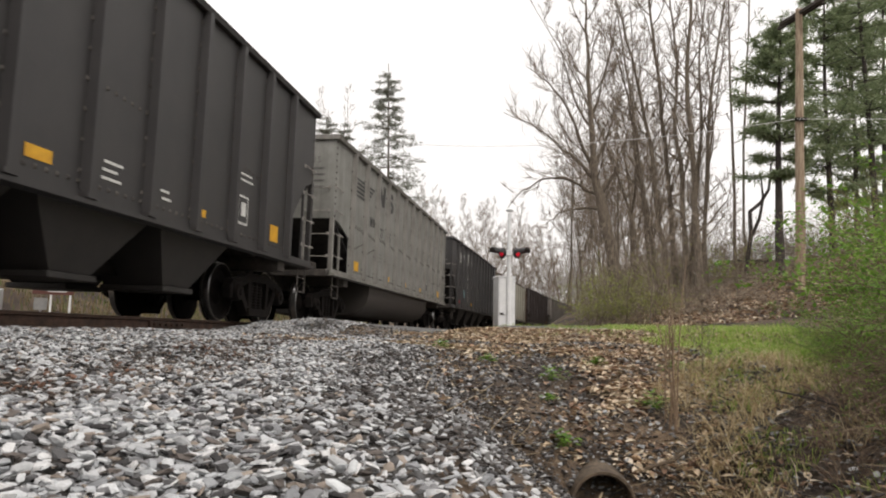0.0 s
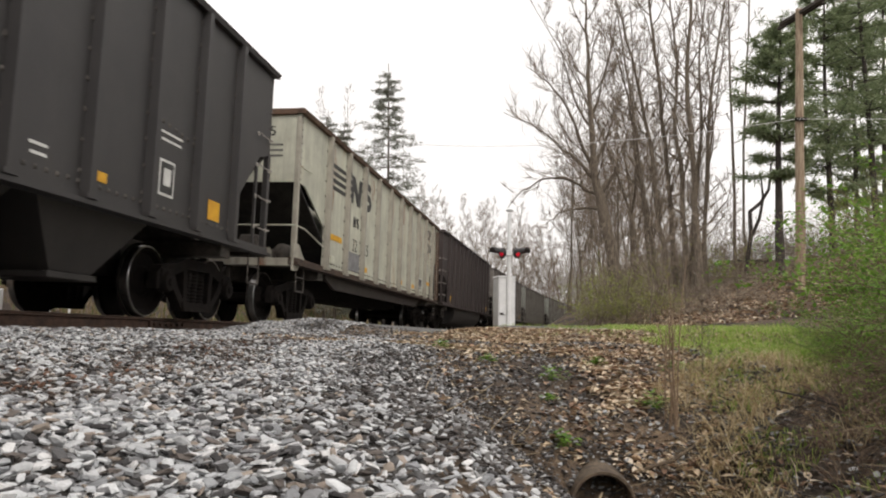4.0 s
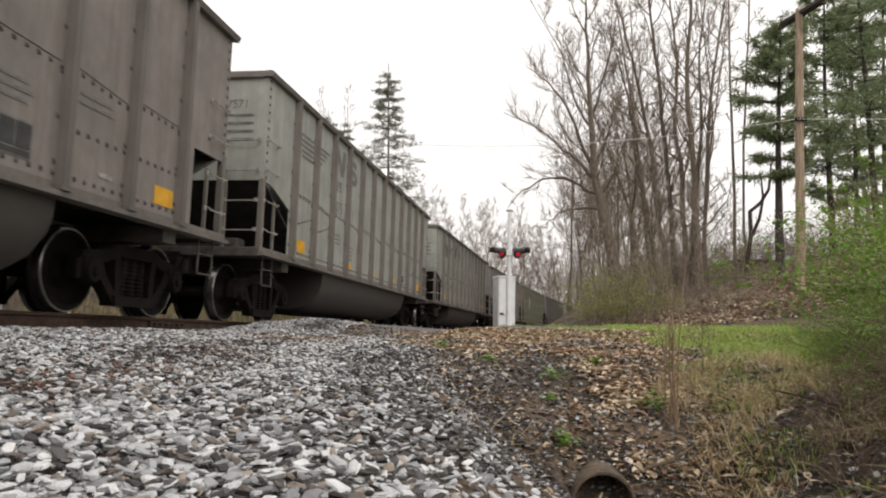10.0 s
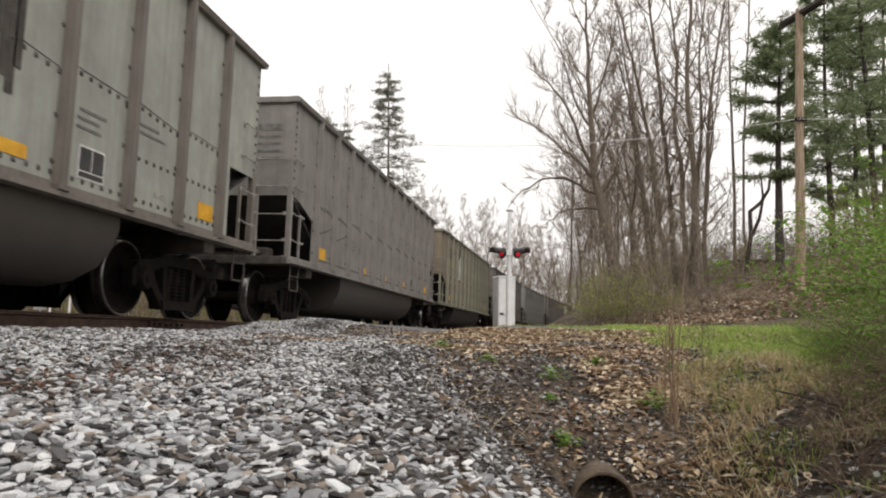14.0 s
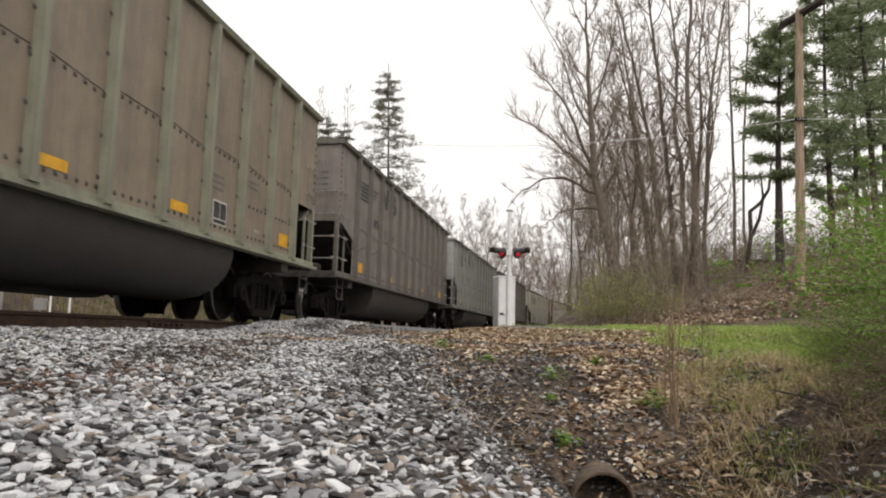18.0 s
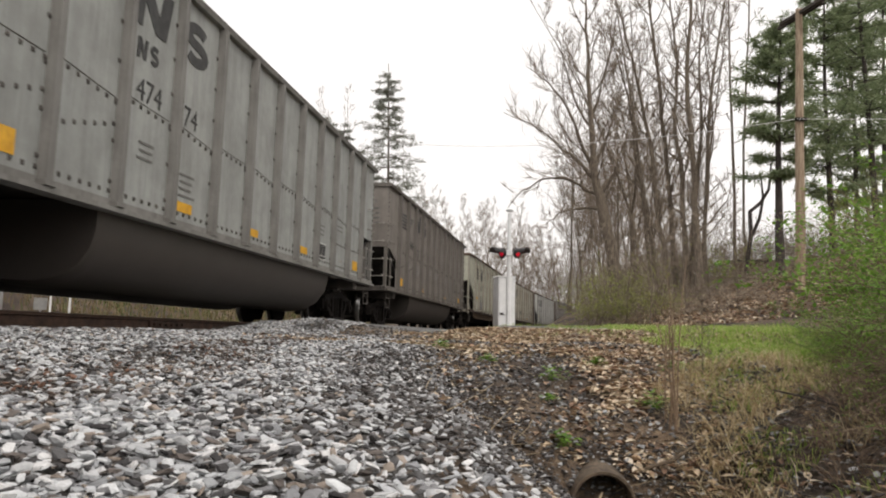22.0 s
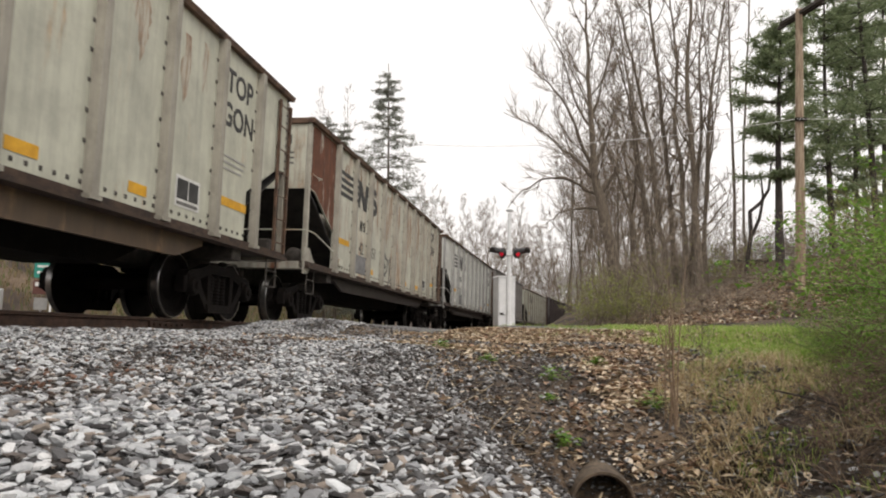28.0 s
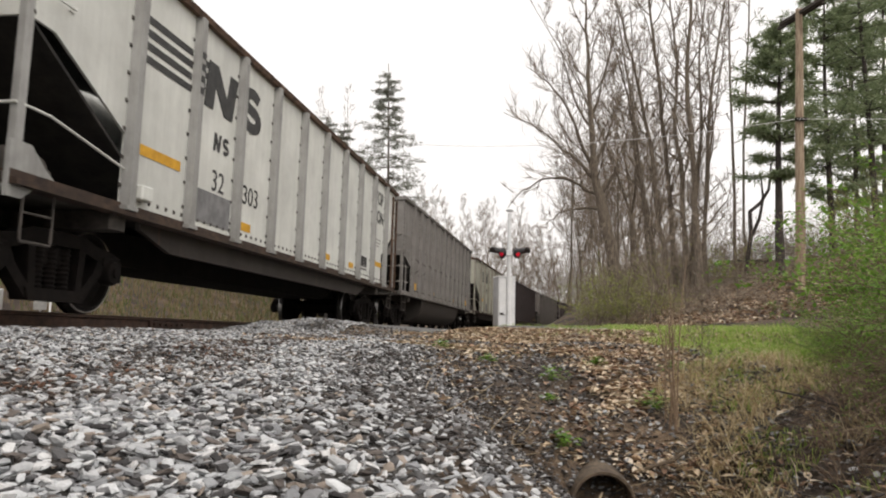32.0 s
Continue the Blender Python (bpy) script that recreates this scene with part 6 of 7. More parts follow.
def build_bare_trees():
    plant_tree("spreading", 2.78, 33.3, 0, 1.0, "large leaning bare tree with spreading limbs")
    for i, (x, y, r, line) in enumerate(STEMS):
        plant_tree("stem_%d" % i, x, y, 0, 1.0, "slender bare tree leaning out of a clump" if x < 7 else "straight thin bare tree standing alone")
    for i, (d, x, y, s) in enumerate((
            ("tall_a", 4.9, 37.3, 0.8), ("far_b", 5.4, 40.5, 0.9), ("forked", 4.8, 43.4, 1.0),
            ("tall_b", 4.4, 51.2, 1.0), ("tall_b", 9.2, 48.1, 1.05), ("far_a", 1.4, 56.2, 0.9),
            ("far_b", 2.6, 62.0, 1.0), ("far_a", 4.4, 66.5, 1.1), ("far_a", 9.0, 66.0, 1.1), ("far_b", 5.6, 76.0, 1.1),
            ("far_a", 8.0, 84.0, 1.2), ("far_b", 11.5, 92.0, 1.2), ("tall_b", 17.0, 42.0, 1.0), ("far_b", 3.6, 44.0, 0.8), ("far_b", 12.4, 70.0, 1.2))):
        plant_tree(d, x, y, i * 67 % 360, s)
    # thicker woods behind the crossing
    for i, (d, x, y, s) in enumerate((("far_a", -1.0, 126, 1.0), ("far_b", 1.4, 122, 1.0), ("thin", 1.6, 57, 0.55), ("far_a", 2.6, 72, 0.75), ("tall_b", 2.4, 54, 0.5), ("far_b", 4.0, 68, 0.75), ("thin", 3.0, 52, 0.6), ("far_a", 4.2, 58, 0.7),
                                      ("far_b", 4.9, 60, 0.75), ("tall_a", 5.6, 64, 0.7), ("far_a", 6.4, 58, 0.75), ("far_b", 4.4, 84, 0.85), ("far_a", 6.4, 92, 0.95), ("far_b", 4.0, 128, 1.1), ("tall_b", 7.0, 52, 0.7), ("far_a", 6.5, 132, 1.1), ("far_b", -4.0, 122, 0.9), ("far_a", -2.4, 132, 1.0), ("far_b", 0.2, 136, 1.0), ("far_a", 2.4, 140, 1.1), ("far_b", 5.2, 124, 1.0), ("far_a", 8.0, 126, 1.0),
                                      ("far_b", 7.4, 140, 1.1), ("far_a", 10.0, 130, 1.1), ("far_b", 3.4, 118, 0.8), ("far_a", 0.4, 116, 0.8))):
        plant_tree(d, x, y, i * 71 % 360, s, "bare woodland tree behind the crossing")
    # beyond the bend, on the far side of the line
    for i, (d, x, y, s) in enumerate((("far_a", -14.5, 88, 0.9), ("far_b", -12.0, 95, 1.0), ("far_a", -10.4, 101, 1.05), ("far_b", -8.6, 96, 1.0), ("far_a", -7.2, 104, 1.1), ("far_b", -5.4, 108, 1.1),
                                      ("far_a", -3.8, 116, 1.1), ("far_b", -1.8, 112, 1.15), ("far_a", 0.0, 124, 1.2), ("far_b", 2.0, 130, 1.2), ("far_a", -16.5, 97, 0.95), ("far_b", -18.2, 84, 0.75),
                                      ("far_a", 14.5, 118, 1.2), ("far_b", 17.5, 108, 1.2), ("far_a", 16.0, 96, 1.1), ("far_b", 13.2, 101, 1.1), ("far_a", -9.5, 110, 1.15), ("far_b", -6.4, 118, 1.2))):
        plant_tree(d, x, y, i * 53 % 360, s, "bare tree in the woods beyond the bend", "far bare trees")
    for i, (x, y, s) in enumerate(((-19.5, 60.5, 1.0), (-18.2, 60.0, 0.9), (-17.4, 61.0, 1.05))):
        plant_tree("thin", x, y, i * 90, s * 0.86, "slender bare tree rising behind the train", "far bare trees")
    for i, (x, y, s) in enumerate(((1.32, 6.9, 0.16), (2.6, 26.4, 0.8), (3.2, 24.9, 0.7), (4.0, 28.0, 0.9), (4.7, 27.0, 0.8), (5.6, 27.6, 0.8), (6.6, 27.8, 0.7), (1.9, 29.5, 0.8))):
        plant_tree("sapling", x, y, i * 47, s, "thin bare sapling growing on the verge", "saplings")


def tuft(shape, rng, p, r, count, long, droop=0.1):
    """A clump of needles: narrow blades thrown out from p."""
    for _ in range(count):
        d = Vector((rng.gauss(0, 1), rng.gauss(0, 1), rng.gauss(0.1, 0.6))).normalized()
        q = p + d * rng.uniform(0, r)
        e = (d + Vector((rng.gauss(0, 0.4), rng.gauss(0, 0.4), -droop))).normalized() * long * rng.uniform(0.7, 1.3)
        w = e.cross(Vector((rng.gauss(0, 1), rng.gauss(0, 1), rng.gauss(0, 1)))).normalized() * long * 0.095
        shape.add([q - w, q + w, q + e + w * 0.4, q + e - w * 0.4], [(0, 1, 2, 3)])


def pine(seed, height, girth, bare, reach, per=5, flat=0.0, gap=0.85, long=0.30, bark="bark_dark", cone=False, clumps=7, count=22):
    rng = random.Random(seed)
    trunk, boughs, green = Shape(), Shape(), Shape()
    tp = wander(rng, (0, 0, -0.3), (0.0, 0.0, 1), height, 10, 0.012, 0.05)
    trunk.tube(tp, taper(girth, girth * 0.12, 11), 9)
    z = bare * height
    while z < height * 0.985:
        t = (z + 0.3) / (height + 0.3)
        p, d = at_part(tp, min(1, t))
        u = (z / height - bare) / (1 - bare)
        ln = reach * ((1 - u) ** 0.85 + 0.06 if cone else math.sin(math.pi * min(1, 0.22 + 0.72 * u)) ** 0.8)
        az0 = rng.uniform(0, 6.28)
        for i in range(per):
            az = az0 + i * 6.283 / per + rng.uniform(-0.4, 0.4)
            l = ln * rng.uniform(0.5, 1.15)
            if rng.random() < 0.14:
                continue
            bp = wander(rng, p, (math.cos(az), math.sin(az), flat + 0.25 * u), l, 5, 0.08, 0.05 if not cone else -0.03)
            boughs.tube(bp, taper(max(0.02, girth * 0.22 * (1 - u * 0.7)), 0.008, 6), 4, caps=False)
            for k in range(clumps):
                v = 0.30 + 0.70 * (k + rng.random()) / clumps
                q, e = at_part(bp, min(0.999, v))
                q = q + Vector((rng.gauss(0, 0.10 * l), rng.gauss(0, 0.10 * l), rng.gauss(0.02, 0.03)))
                tuft(green, rng, q, min(0.17, 0.04 + 0.06 * l), count if l > 0.5 else count // 4, long * min(1.0, 0.45 + 0.5 * l))
        z += gap * rng.uniform(0.75, 1.25)
    return trunk.mesh("trunk"), boughs.mesh("limbs", 60), green.mesh("crown", 0), bark


def plant_pine(design, x, y, turn, size, label, mat="needles"):
    trunk, boughs, green, bark = DESIGNS[design]
    t = thing("pine_tree" if mat == "needles" else "spruce_tree", label, "tree", "evergreens", at=Matrix.LocRotScale((x, y, ground_z(x, y) - 0.05), Euler((0, 0, radians(turn))), (size, size, size)))
    part("trunk", trunk, M[bark], t)
    tagged(part("bough_mass", boughs, M[bark], t), kind="stuff")
    tagged(part("crown", green, M[mat], t), kind="stuff")


DESIGNS["pine"] = pine(4, 10.4, 0.19, 0.38, 1.8, 7, 0.05, 0.72, 0.24, clumps=10, count=22)
DESIGNS["pine_b"] = pine(9, 12.5, 0.15, 0.22, 2.6, 6, 0.03, 0.96, 0.25, clumps=10, count=18)
DESIGNS["pine_c"] = pine(23, 16.5, 0.16, 0.30, 2.7, 6, 0.03, 1.08, 0.25, clumps=10, count=17)
DESIGNS["spruce"] = pine(15, 17.6, 0.15, 0.10, 4.2, 8, -0.06, 0.62, 0.20, "bark", True, 9, 12)


def build_crooked_tree():
    t = thing("tree", "small crooked bare tree on the bank top", "tree", "bare trees", at=on_ground(7.75, 31.2))
    part("trunk", Shape().tube([(0, 0, -0.2), (0.05, 0, 0.9), (0.22, 0, 1.9), (0.20, 0, 2.9), (0.62, 0, 3.25), (0.95, 0, 3.8), (1.1, 0.1, 4.9)], [0.10, 0.09, 0.085, 0.08, 0.07, 0.06, 0.03], 8), M["bark_dark"], t)
    part("limb", Shape().tube([(0.22, 0, 1.85), (0.55, 0, 2.6), (0.72, 0, 3.4), (0.66, 0, 4.4)], [0.07, 0.065, 0.05, 0.03], 7), M["bark_dark"], t)


def build_evergreens():
    build_crooked_tree()
    plant_pine("pine", 8.62, 29.7, 0, 1.0, "dark green pine with a bare lower trunk on the bank top")
    plant_pine("pine_b", 11.43, 32.3, 120, 1.0, "dark green pine behind the utility pole")
    plant_pine("pine_c", 13.68, 33.5, 210, 1.0, "tall dark green pine at the edge of the woods")
    plant_pine("pine_c", 16.2, 39.0, 40, 1.0, "tall pine deeper in the woods")
    plant_pine("pine_b", 14.0, 36.5, 300, 1.0, "dark green pine with open crown")
    plant_pine("spruce", -9.95, 45.4, 0, 1.0, "tall thin spruce standing behind the train", "needles_far")
    for x, y, turn, size in ((-14.1, 48.3, 140, 0.83), (-15.2, 49.6, 20, 0.86), (-13.3, 50.0, 250, 0.76)):
        plant_pine("spruce", x, y, turn, size, "shorter spruce in a group behind the train", "needles_far")



build_bare_trees()
build_evergreens()


# ---------------------------------------------------------------- bushes, brush, grass, litter
def leafy_shrub(seed, height, width, stems, leaves, leaf_size, arch=0.5):
    """Arching stems with side twigs and small leaves."""
    rng = random.Random(seed)
    wood, green = Shape(), Shape()
    for i in range(stems):
        az = rng.uniform(0, 6.283)
        p = Vector((math.cos(az) * rng.uniform(0, width * 0.25), math.sin(az) * rng.uniform(0, width * 0.25), -0.05))
        lean = rng.uniform(0.1, 0.9)
        line = wander(rng, p, (math.cos(az) * lean, math.sin(az) * lean, 1.0), height * rng.uniform(0.7, 1.25), 8, 0.12, -arch * 0.14)
        wood.tube(line, taper(0.008 + 0.006 * rng.random(), 0.0025, 9), 4, caps=False)
        for k in range(9):
            u = rng.uniform(0.2, 1.0)
            q, e = at_part(line, u)
            side = Vector((rng.gauss(0, 1), rng.gauss(0, 1), rng.gauss(0.2, 0.6))).normalized()
            tw = wander(rng, q, e + side, height * rng.uniform(0.14, 0.34), 4, 0.15, -0.02)
            wood.tube(tw, taper(0.0035, 0.0015, 5), 3, caps=False)
            for j in range(leaves):
                c, e2 = at_part(tw, rng.random())
                c = c + Vector((rng.gauss(0, 0.025), rng.gauss(0, 0.025), rng.gauss(0, 0.025)))
                a = Vector((rng.gauss(0, 1), rng.gauss(0, 1), rng.gauss(0, 0.6))).normalized()
                b = a.cross(Vector((rng.gauss(0, 0.5), rng.gauss(0, 0.5), 1))).normalized()
                s = leaf_size * rng.uniform(0.6, 1.3)
                green.add([c - a * s * 0.5, c + b * s * 0.3, c + a * s * 0.5, c - b * s * 0.3], [(0, 1, 2, 3)])
    return wood.mesh("stems", 0), green.mesh("leaves", 0)


def plant_shrub(name, design, x, y, turn, size, label, wood="twig", green="leaf", group="shrubs"):
    w, g = DESIGNS[design]
    t = thing(name, label, "shrub", group, at=Matrix.LocRotScale((x, y, ground_z(x, y)), Euler((0, 0, radians(turn))), (size, size, size)))
    tagged(part("stem_mass", w, M[wood], t), kind="stuff")
    if len(g.vertices):
        tagged(part("foliage", g, M[green], t), kind="stuff")


DESIGNS["rose"] = leafy_shrub(2, 1.9, 1.6, 28, 15, 0.056, 1.2)
DESIGNS["rose_b"] = leafy_shrub(6, 2.2, 1.6, 26, 15, 0.058, 1.0)
DESIGNS["thicket"] = leafy_shrub(12, 1.6, 2.0, 40, 0, 0.03, 1.3)
DESIGNS["bush_far"] = leafy_shrub(18, 2.6, 1.8, 36, 9, 0.075, 0.5)


def build_shrubs():
    for i, (d, x, y, s) in enumerate((("rose", 3.95, 7.6, 0.95), ("rose_b", 4.35, 8.8, 1.05), ("rose", 3.7, 6.4, 0.9), ("rose_b", 6.0, 10.2, 1.1), ("rose", 6.2, 9.0, 1.2), ("rose_b", 3.45, 5.8, 0.75),
                                      ("rose", 4.6, 7.4, 1.1), ("rose_b", 7.2, 11.8, 1.15), ("rose", 3.7, 5.2, 0.9), ("rose_b", 7.9, 12.8, 1.2), ("rose", 3.15, 7.9, 0.42), ("rose_b", 3.6, 8.4, 0.55), ("rose", 2.95, 5.0, 0.5),
                                      ("rose_b", 2.6, 4.2, 0.36), ("rose", 2.15, 3.9, 0.2), ("rose", 3.05, 6.1, 0.5), ("rose_b", 3.3, 5.0, 0.75), ("rose_b", 2.65, 5.4, 0.36), ("rose", 2.7, 6.8, 0.36), ("rose_b", 2.95, 4.4, 0.6),
                                      ("rose", 2.35, 5.7, 0.28), ("rose_b", 2.4, 6.6, 0.26), ("rose", 2.2, 4.8, 0.26), ("rose_b", 2.7, 7.6, 0.28), ("rose_b", 5.7, 10.4, 1.2), ("rose", 6.6, 11.2, 1.35))):
        plant_shrub("rose_bush", d, x, y, i * 71, s, "arching thorny bush coming into small green leaf", wood="bramble")
    for i, (x, y, s) in enumerate(((1.75, 4.9, 0.26), (2.2, 4.7, 0.42), (1.9, 4.3, 0.34), (2.55, 5.9, 0.42), (1.6, 4.4, 0.22), (2.6, 5.0, 0.45), (1.95, 5.2, 0.30), (2.3, 4.05, 0.5), (2.65, 4.5, 0.6), (2.0, 3.8, 0.4))):
        plant_shrub("brush_pile", "thicket", x, y, i * 50, s, "tangle of bare brown brambles on the ditch bank", wood="bramble", group="brambles")
    for i, (x, y, s) in enumerate(((7.4, 29.6, 0.6), (8.6, 30.4, 0.6), (6.0, 30.0, 0.55), (9.4, 29.6, 0.5), (4.9, 30.6, 0.7), (8.0, 31.4, 0.7), (4.2, 31.2, 0.9), (3.2, 31.4, 0.9), (2.6, 33.0, 0.9), (3.4, 36.0, 1.1),
                                   (4.4, 40.0, 1.2), (5.2, 56.0, 1.4), (10.6, 30.5, 0.6), (4.6, 26.2, 0.42), (5.4, 25.6, 0.40), (6.2, 26.4, 0.45), (6.9, 25.4, 0.42), (7.3, 27.2, 0.5), (5.8, 28.2, 0.55), (6.6, 28.8, 0.5), (8.4, 27.2, 0.5), (9.2, 28.0, 0.55), (4.8, 28.6, 0.6), (7.7, 28.9, 0.5), (3.9, 34.5, 1.1), (5.4, 36.5, 1.1))):
        plant_shrub("brush_thicket", "thicket", x, y, i * 39, s * 1.15, "grey-brown leafless brush at the wood's edge", group="brush at the wood's edge")
    for i, (x, y, s) in enumerate(((2.0, 27.4, 0.8), (2.7, 26.6, 0.85), (3.4, 27.6, 0.8), (1.5, 28.6, 0.7), (7.0, 33.0, 0.9), (11.6, 31.2, 0.9), (13.0, 32.0, 1.1))):
        plant_shrub("green_bush", "bush_far", x, y, i * 60, s, "yellow-green bush coming into leaf at the wood's edge", green="bud", group="green bushes")
    for i, (x, y, s) in enumerate(((5.0, 45, 1.9), (6.0, 44, 2.2), (5.0, 50, 1.8), (5.4, 54, 2.0), (7.5, 46, 2.2), (6.2, 56, 2.8), (6.4, 63, 2.2), (7.4, 68, 2.4), (8.8, 72, 2.8), (9.4, 78, 2.8), (10.6, 86, 3.0), (12.6, 92, 3.2),
                                   (9.5, 60, 2.6), (11.5, 80, 3.2), (12.5, 104, 3.2), (3.0, 37.5, 1.7), (9.6, 38.5, 1.6), (6.8, 38.5, 1.9), (11.5, 42.0, 1.8), (-7.5, 92, 2.6), (-4.5, 100, 3.0), (-2.0, 108, 3.2), (-10.5, 88, 2.6), (0.5, 118, 3.4), (5.4, 38.6, 1.7), (7.9, 40.0, 1.9), (9.0, 42.5, 2.0), (10.6, 39.5, 1.8), (12.4, 36.5, 1.6), (13.8, 41.0, 2.0), (15.4, 37.0, 1.7), (11.2, 34.6, 1.3), (4.2, 41.0, 1.8), (3.9, 43.0, 1.5), (17.0, 44.0, 2.0), (8.6, 36.5, 1.4), (7.0, 62, 2.6), (8.2, 66, 3.0), (9.6, 78, 3.4), (6.4, 42.5, 2.0), (-1.5, 122, 4.4), (1.5, 124, 4.6), (4.5, 126, 4.8), (7.5, 128, 4.8), (-3.0, 128, 4.6), (0.0, 132, 4.8), (3.0, 136, 5.0), (6.0, 140, 5.0), (-6.0, 124, 4.4), (9.0, 138, 5.0), (12.0, 134, 5.0), (-9.0, 120, 4.2), (14.2, 33.2, 1.2))):
        plant_shrub("undergrowth", "thicket", x, y, i * 83, s * 1.05, "tall grey-brown leafless undergrowth in the woods", group="undergrowth in the woods")
    b = part("fallen_bough", Shape().tube([(1.58, 5.7, 0.66), (1.79, 5.4, 0.62), (1.92, 5.1, 0.58), (2.05, 4.8, 0.53), on_ground(2.4, 4.3, 0.0)], [0.006, 0.009, 0.012, 0.015, 0.017], 7), M["bark_dark"])
    tagged(b, "dark fallen bough lying in the brambles", "branch")
    b = part("fallen_branch", Shape().tube([on_ground(0.62, 5.25, 0.03), on_ground(0.80, 5.3, 0.05), on_ground(0.98, 5.45, 0.04), on_ground(1.15, 5.4, 0.06)], [0.012, 0.014, 0.011, 0.006], 7), M["pipe"])
    tagged(b, "short reddish dead branch on the ditch bank", "branch")


def build_stalks():
    """A clump of dead upright stalks on the ditch bank."""
    rng = random.Random(61)
    base = on_ground(0.86, 5.7, -0.03)
    t = thing("dead_stalks", "clump of tall dead brown stalks on the ditch bank", "dead plant", at=base)
    for i in range(7):
        p = Vector((rng.uniform(-0.05, 0.05), rng.uniform(-0.05, 0.05), 0))
        line = wander(rng, p, (rng.gauss(0.02, 0.05), rng.gauss(0, 0.05), 1), rng.uniform(0.7, 1.35), 7, 0.05, 0.02)
        st = part("stalk", Shape().tube(line, taper(0.0075, 0.003, 8), 5), M["stalk"], t)
        s = Shape()
        for k in range(3):
            q, d = at_part(line, rng.uniform(0.45, 0.95))
            s.tube(wander(rng, q, d + Vector((rng.gauss(0, 0.7), rng.gauss(0, 0.7), 0.3)), rng.uniform(0.12, 0.3), 3, 0.12, 0.03), taper(0.0035, 0.0015, 4), 4, caps=False)
        part("side_twigs", s, M["stalk"], st, smooth=0)


def blade_field(name, count, seed, where, mat, long, wide, label, category, bend=0.5):
    rng = random.Random(seed)
    s = Shape()
    made = 0
    while made < count:
        spot = where(rng)
        if spot is None:
            continue
        x, y, k = spot
        p = on_ground(x, y, -0.01)
        az, h = rng.uniform(0, 6.283), long * k * rng.uniform(0.5, 1.3)
        d = Vector((math.cos(az), math.sin(az), 0))
        w = Vector((-d.y, d.x, 0)) * wide * 0.5
        m, t = p + d * h * bend * 0.25 + Vector((0, 0, h * 0.6)), p + d * h * bend * rng.uniform(0.5, 1.3) + Vector((0, 0, h * rng.uniform(0.55, 0.95)))
        s.add([p - w, p + w, m + w * 0.8, m - w * 0.8, t], [(0, 1, 2, 3), (3, 2, 4)])
        made += 1
    tagged(part(name, s, M[mat], smooth=0), label, category, kind="stuff")


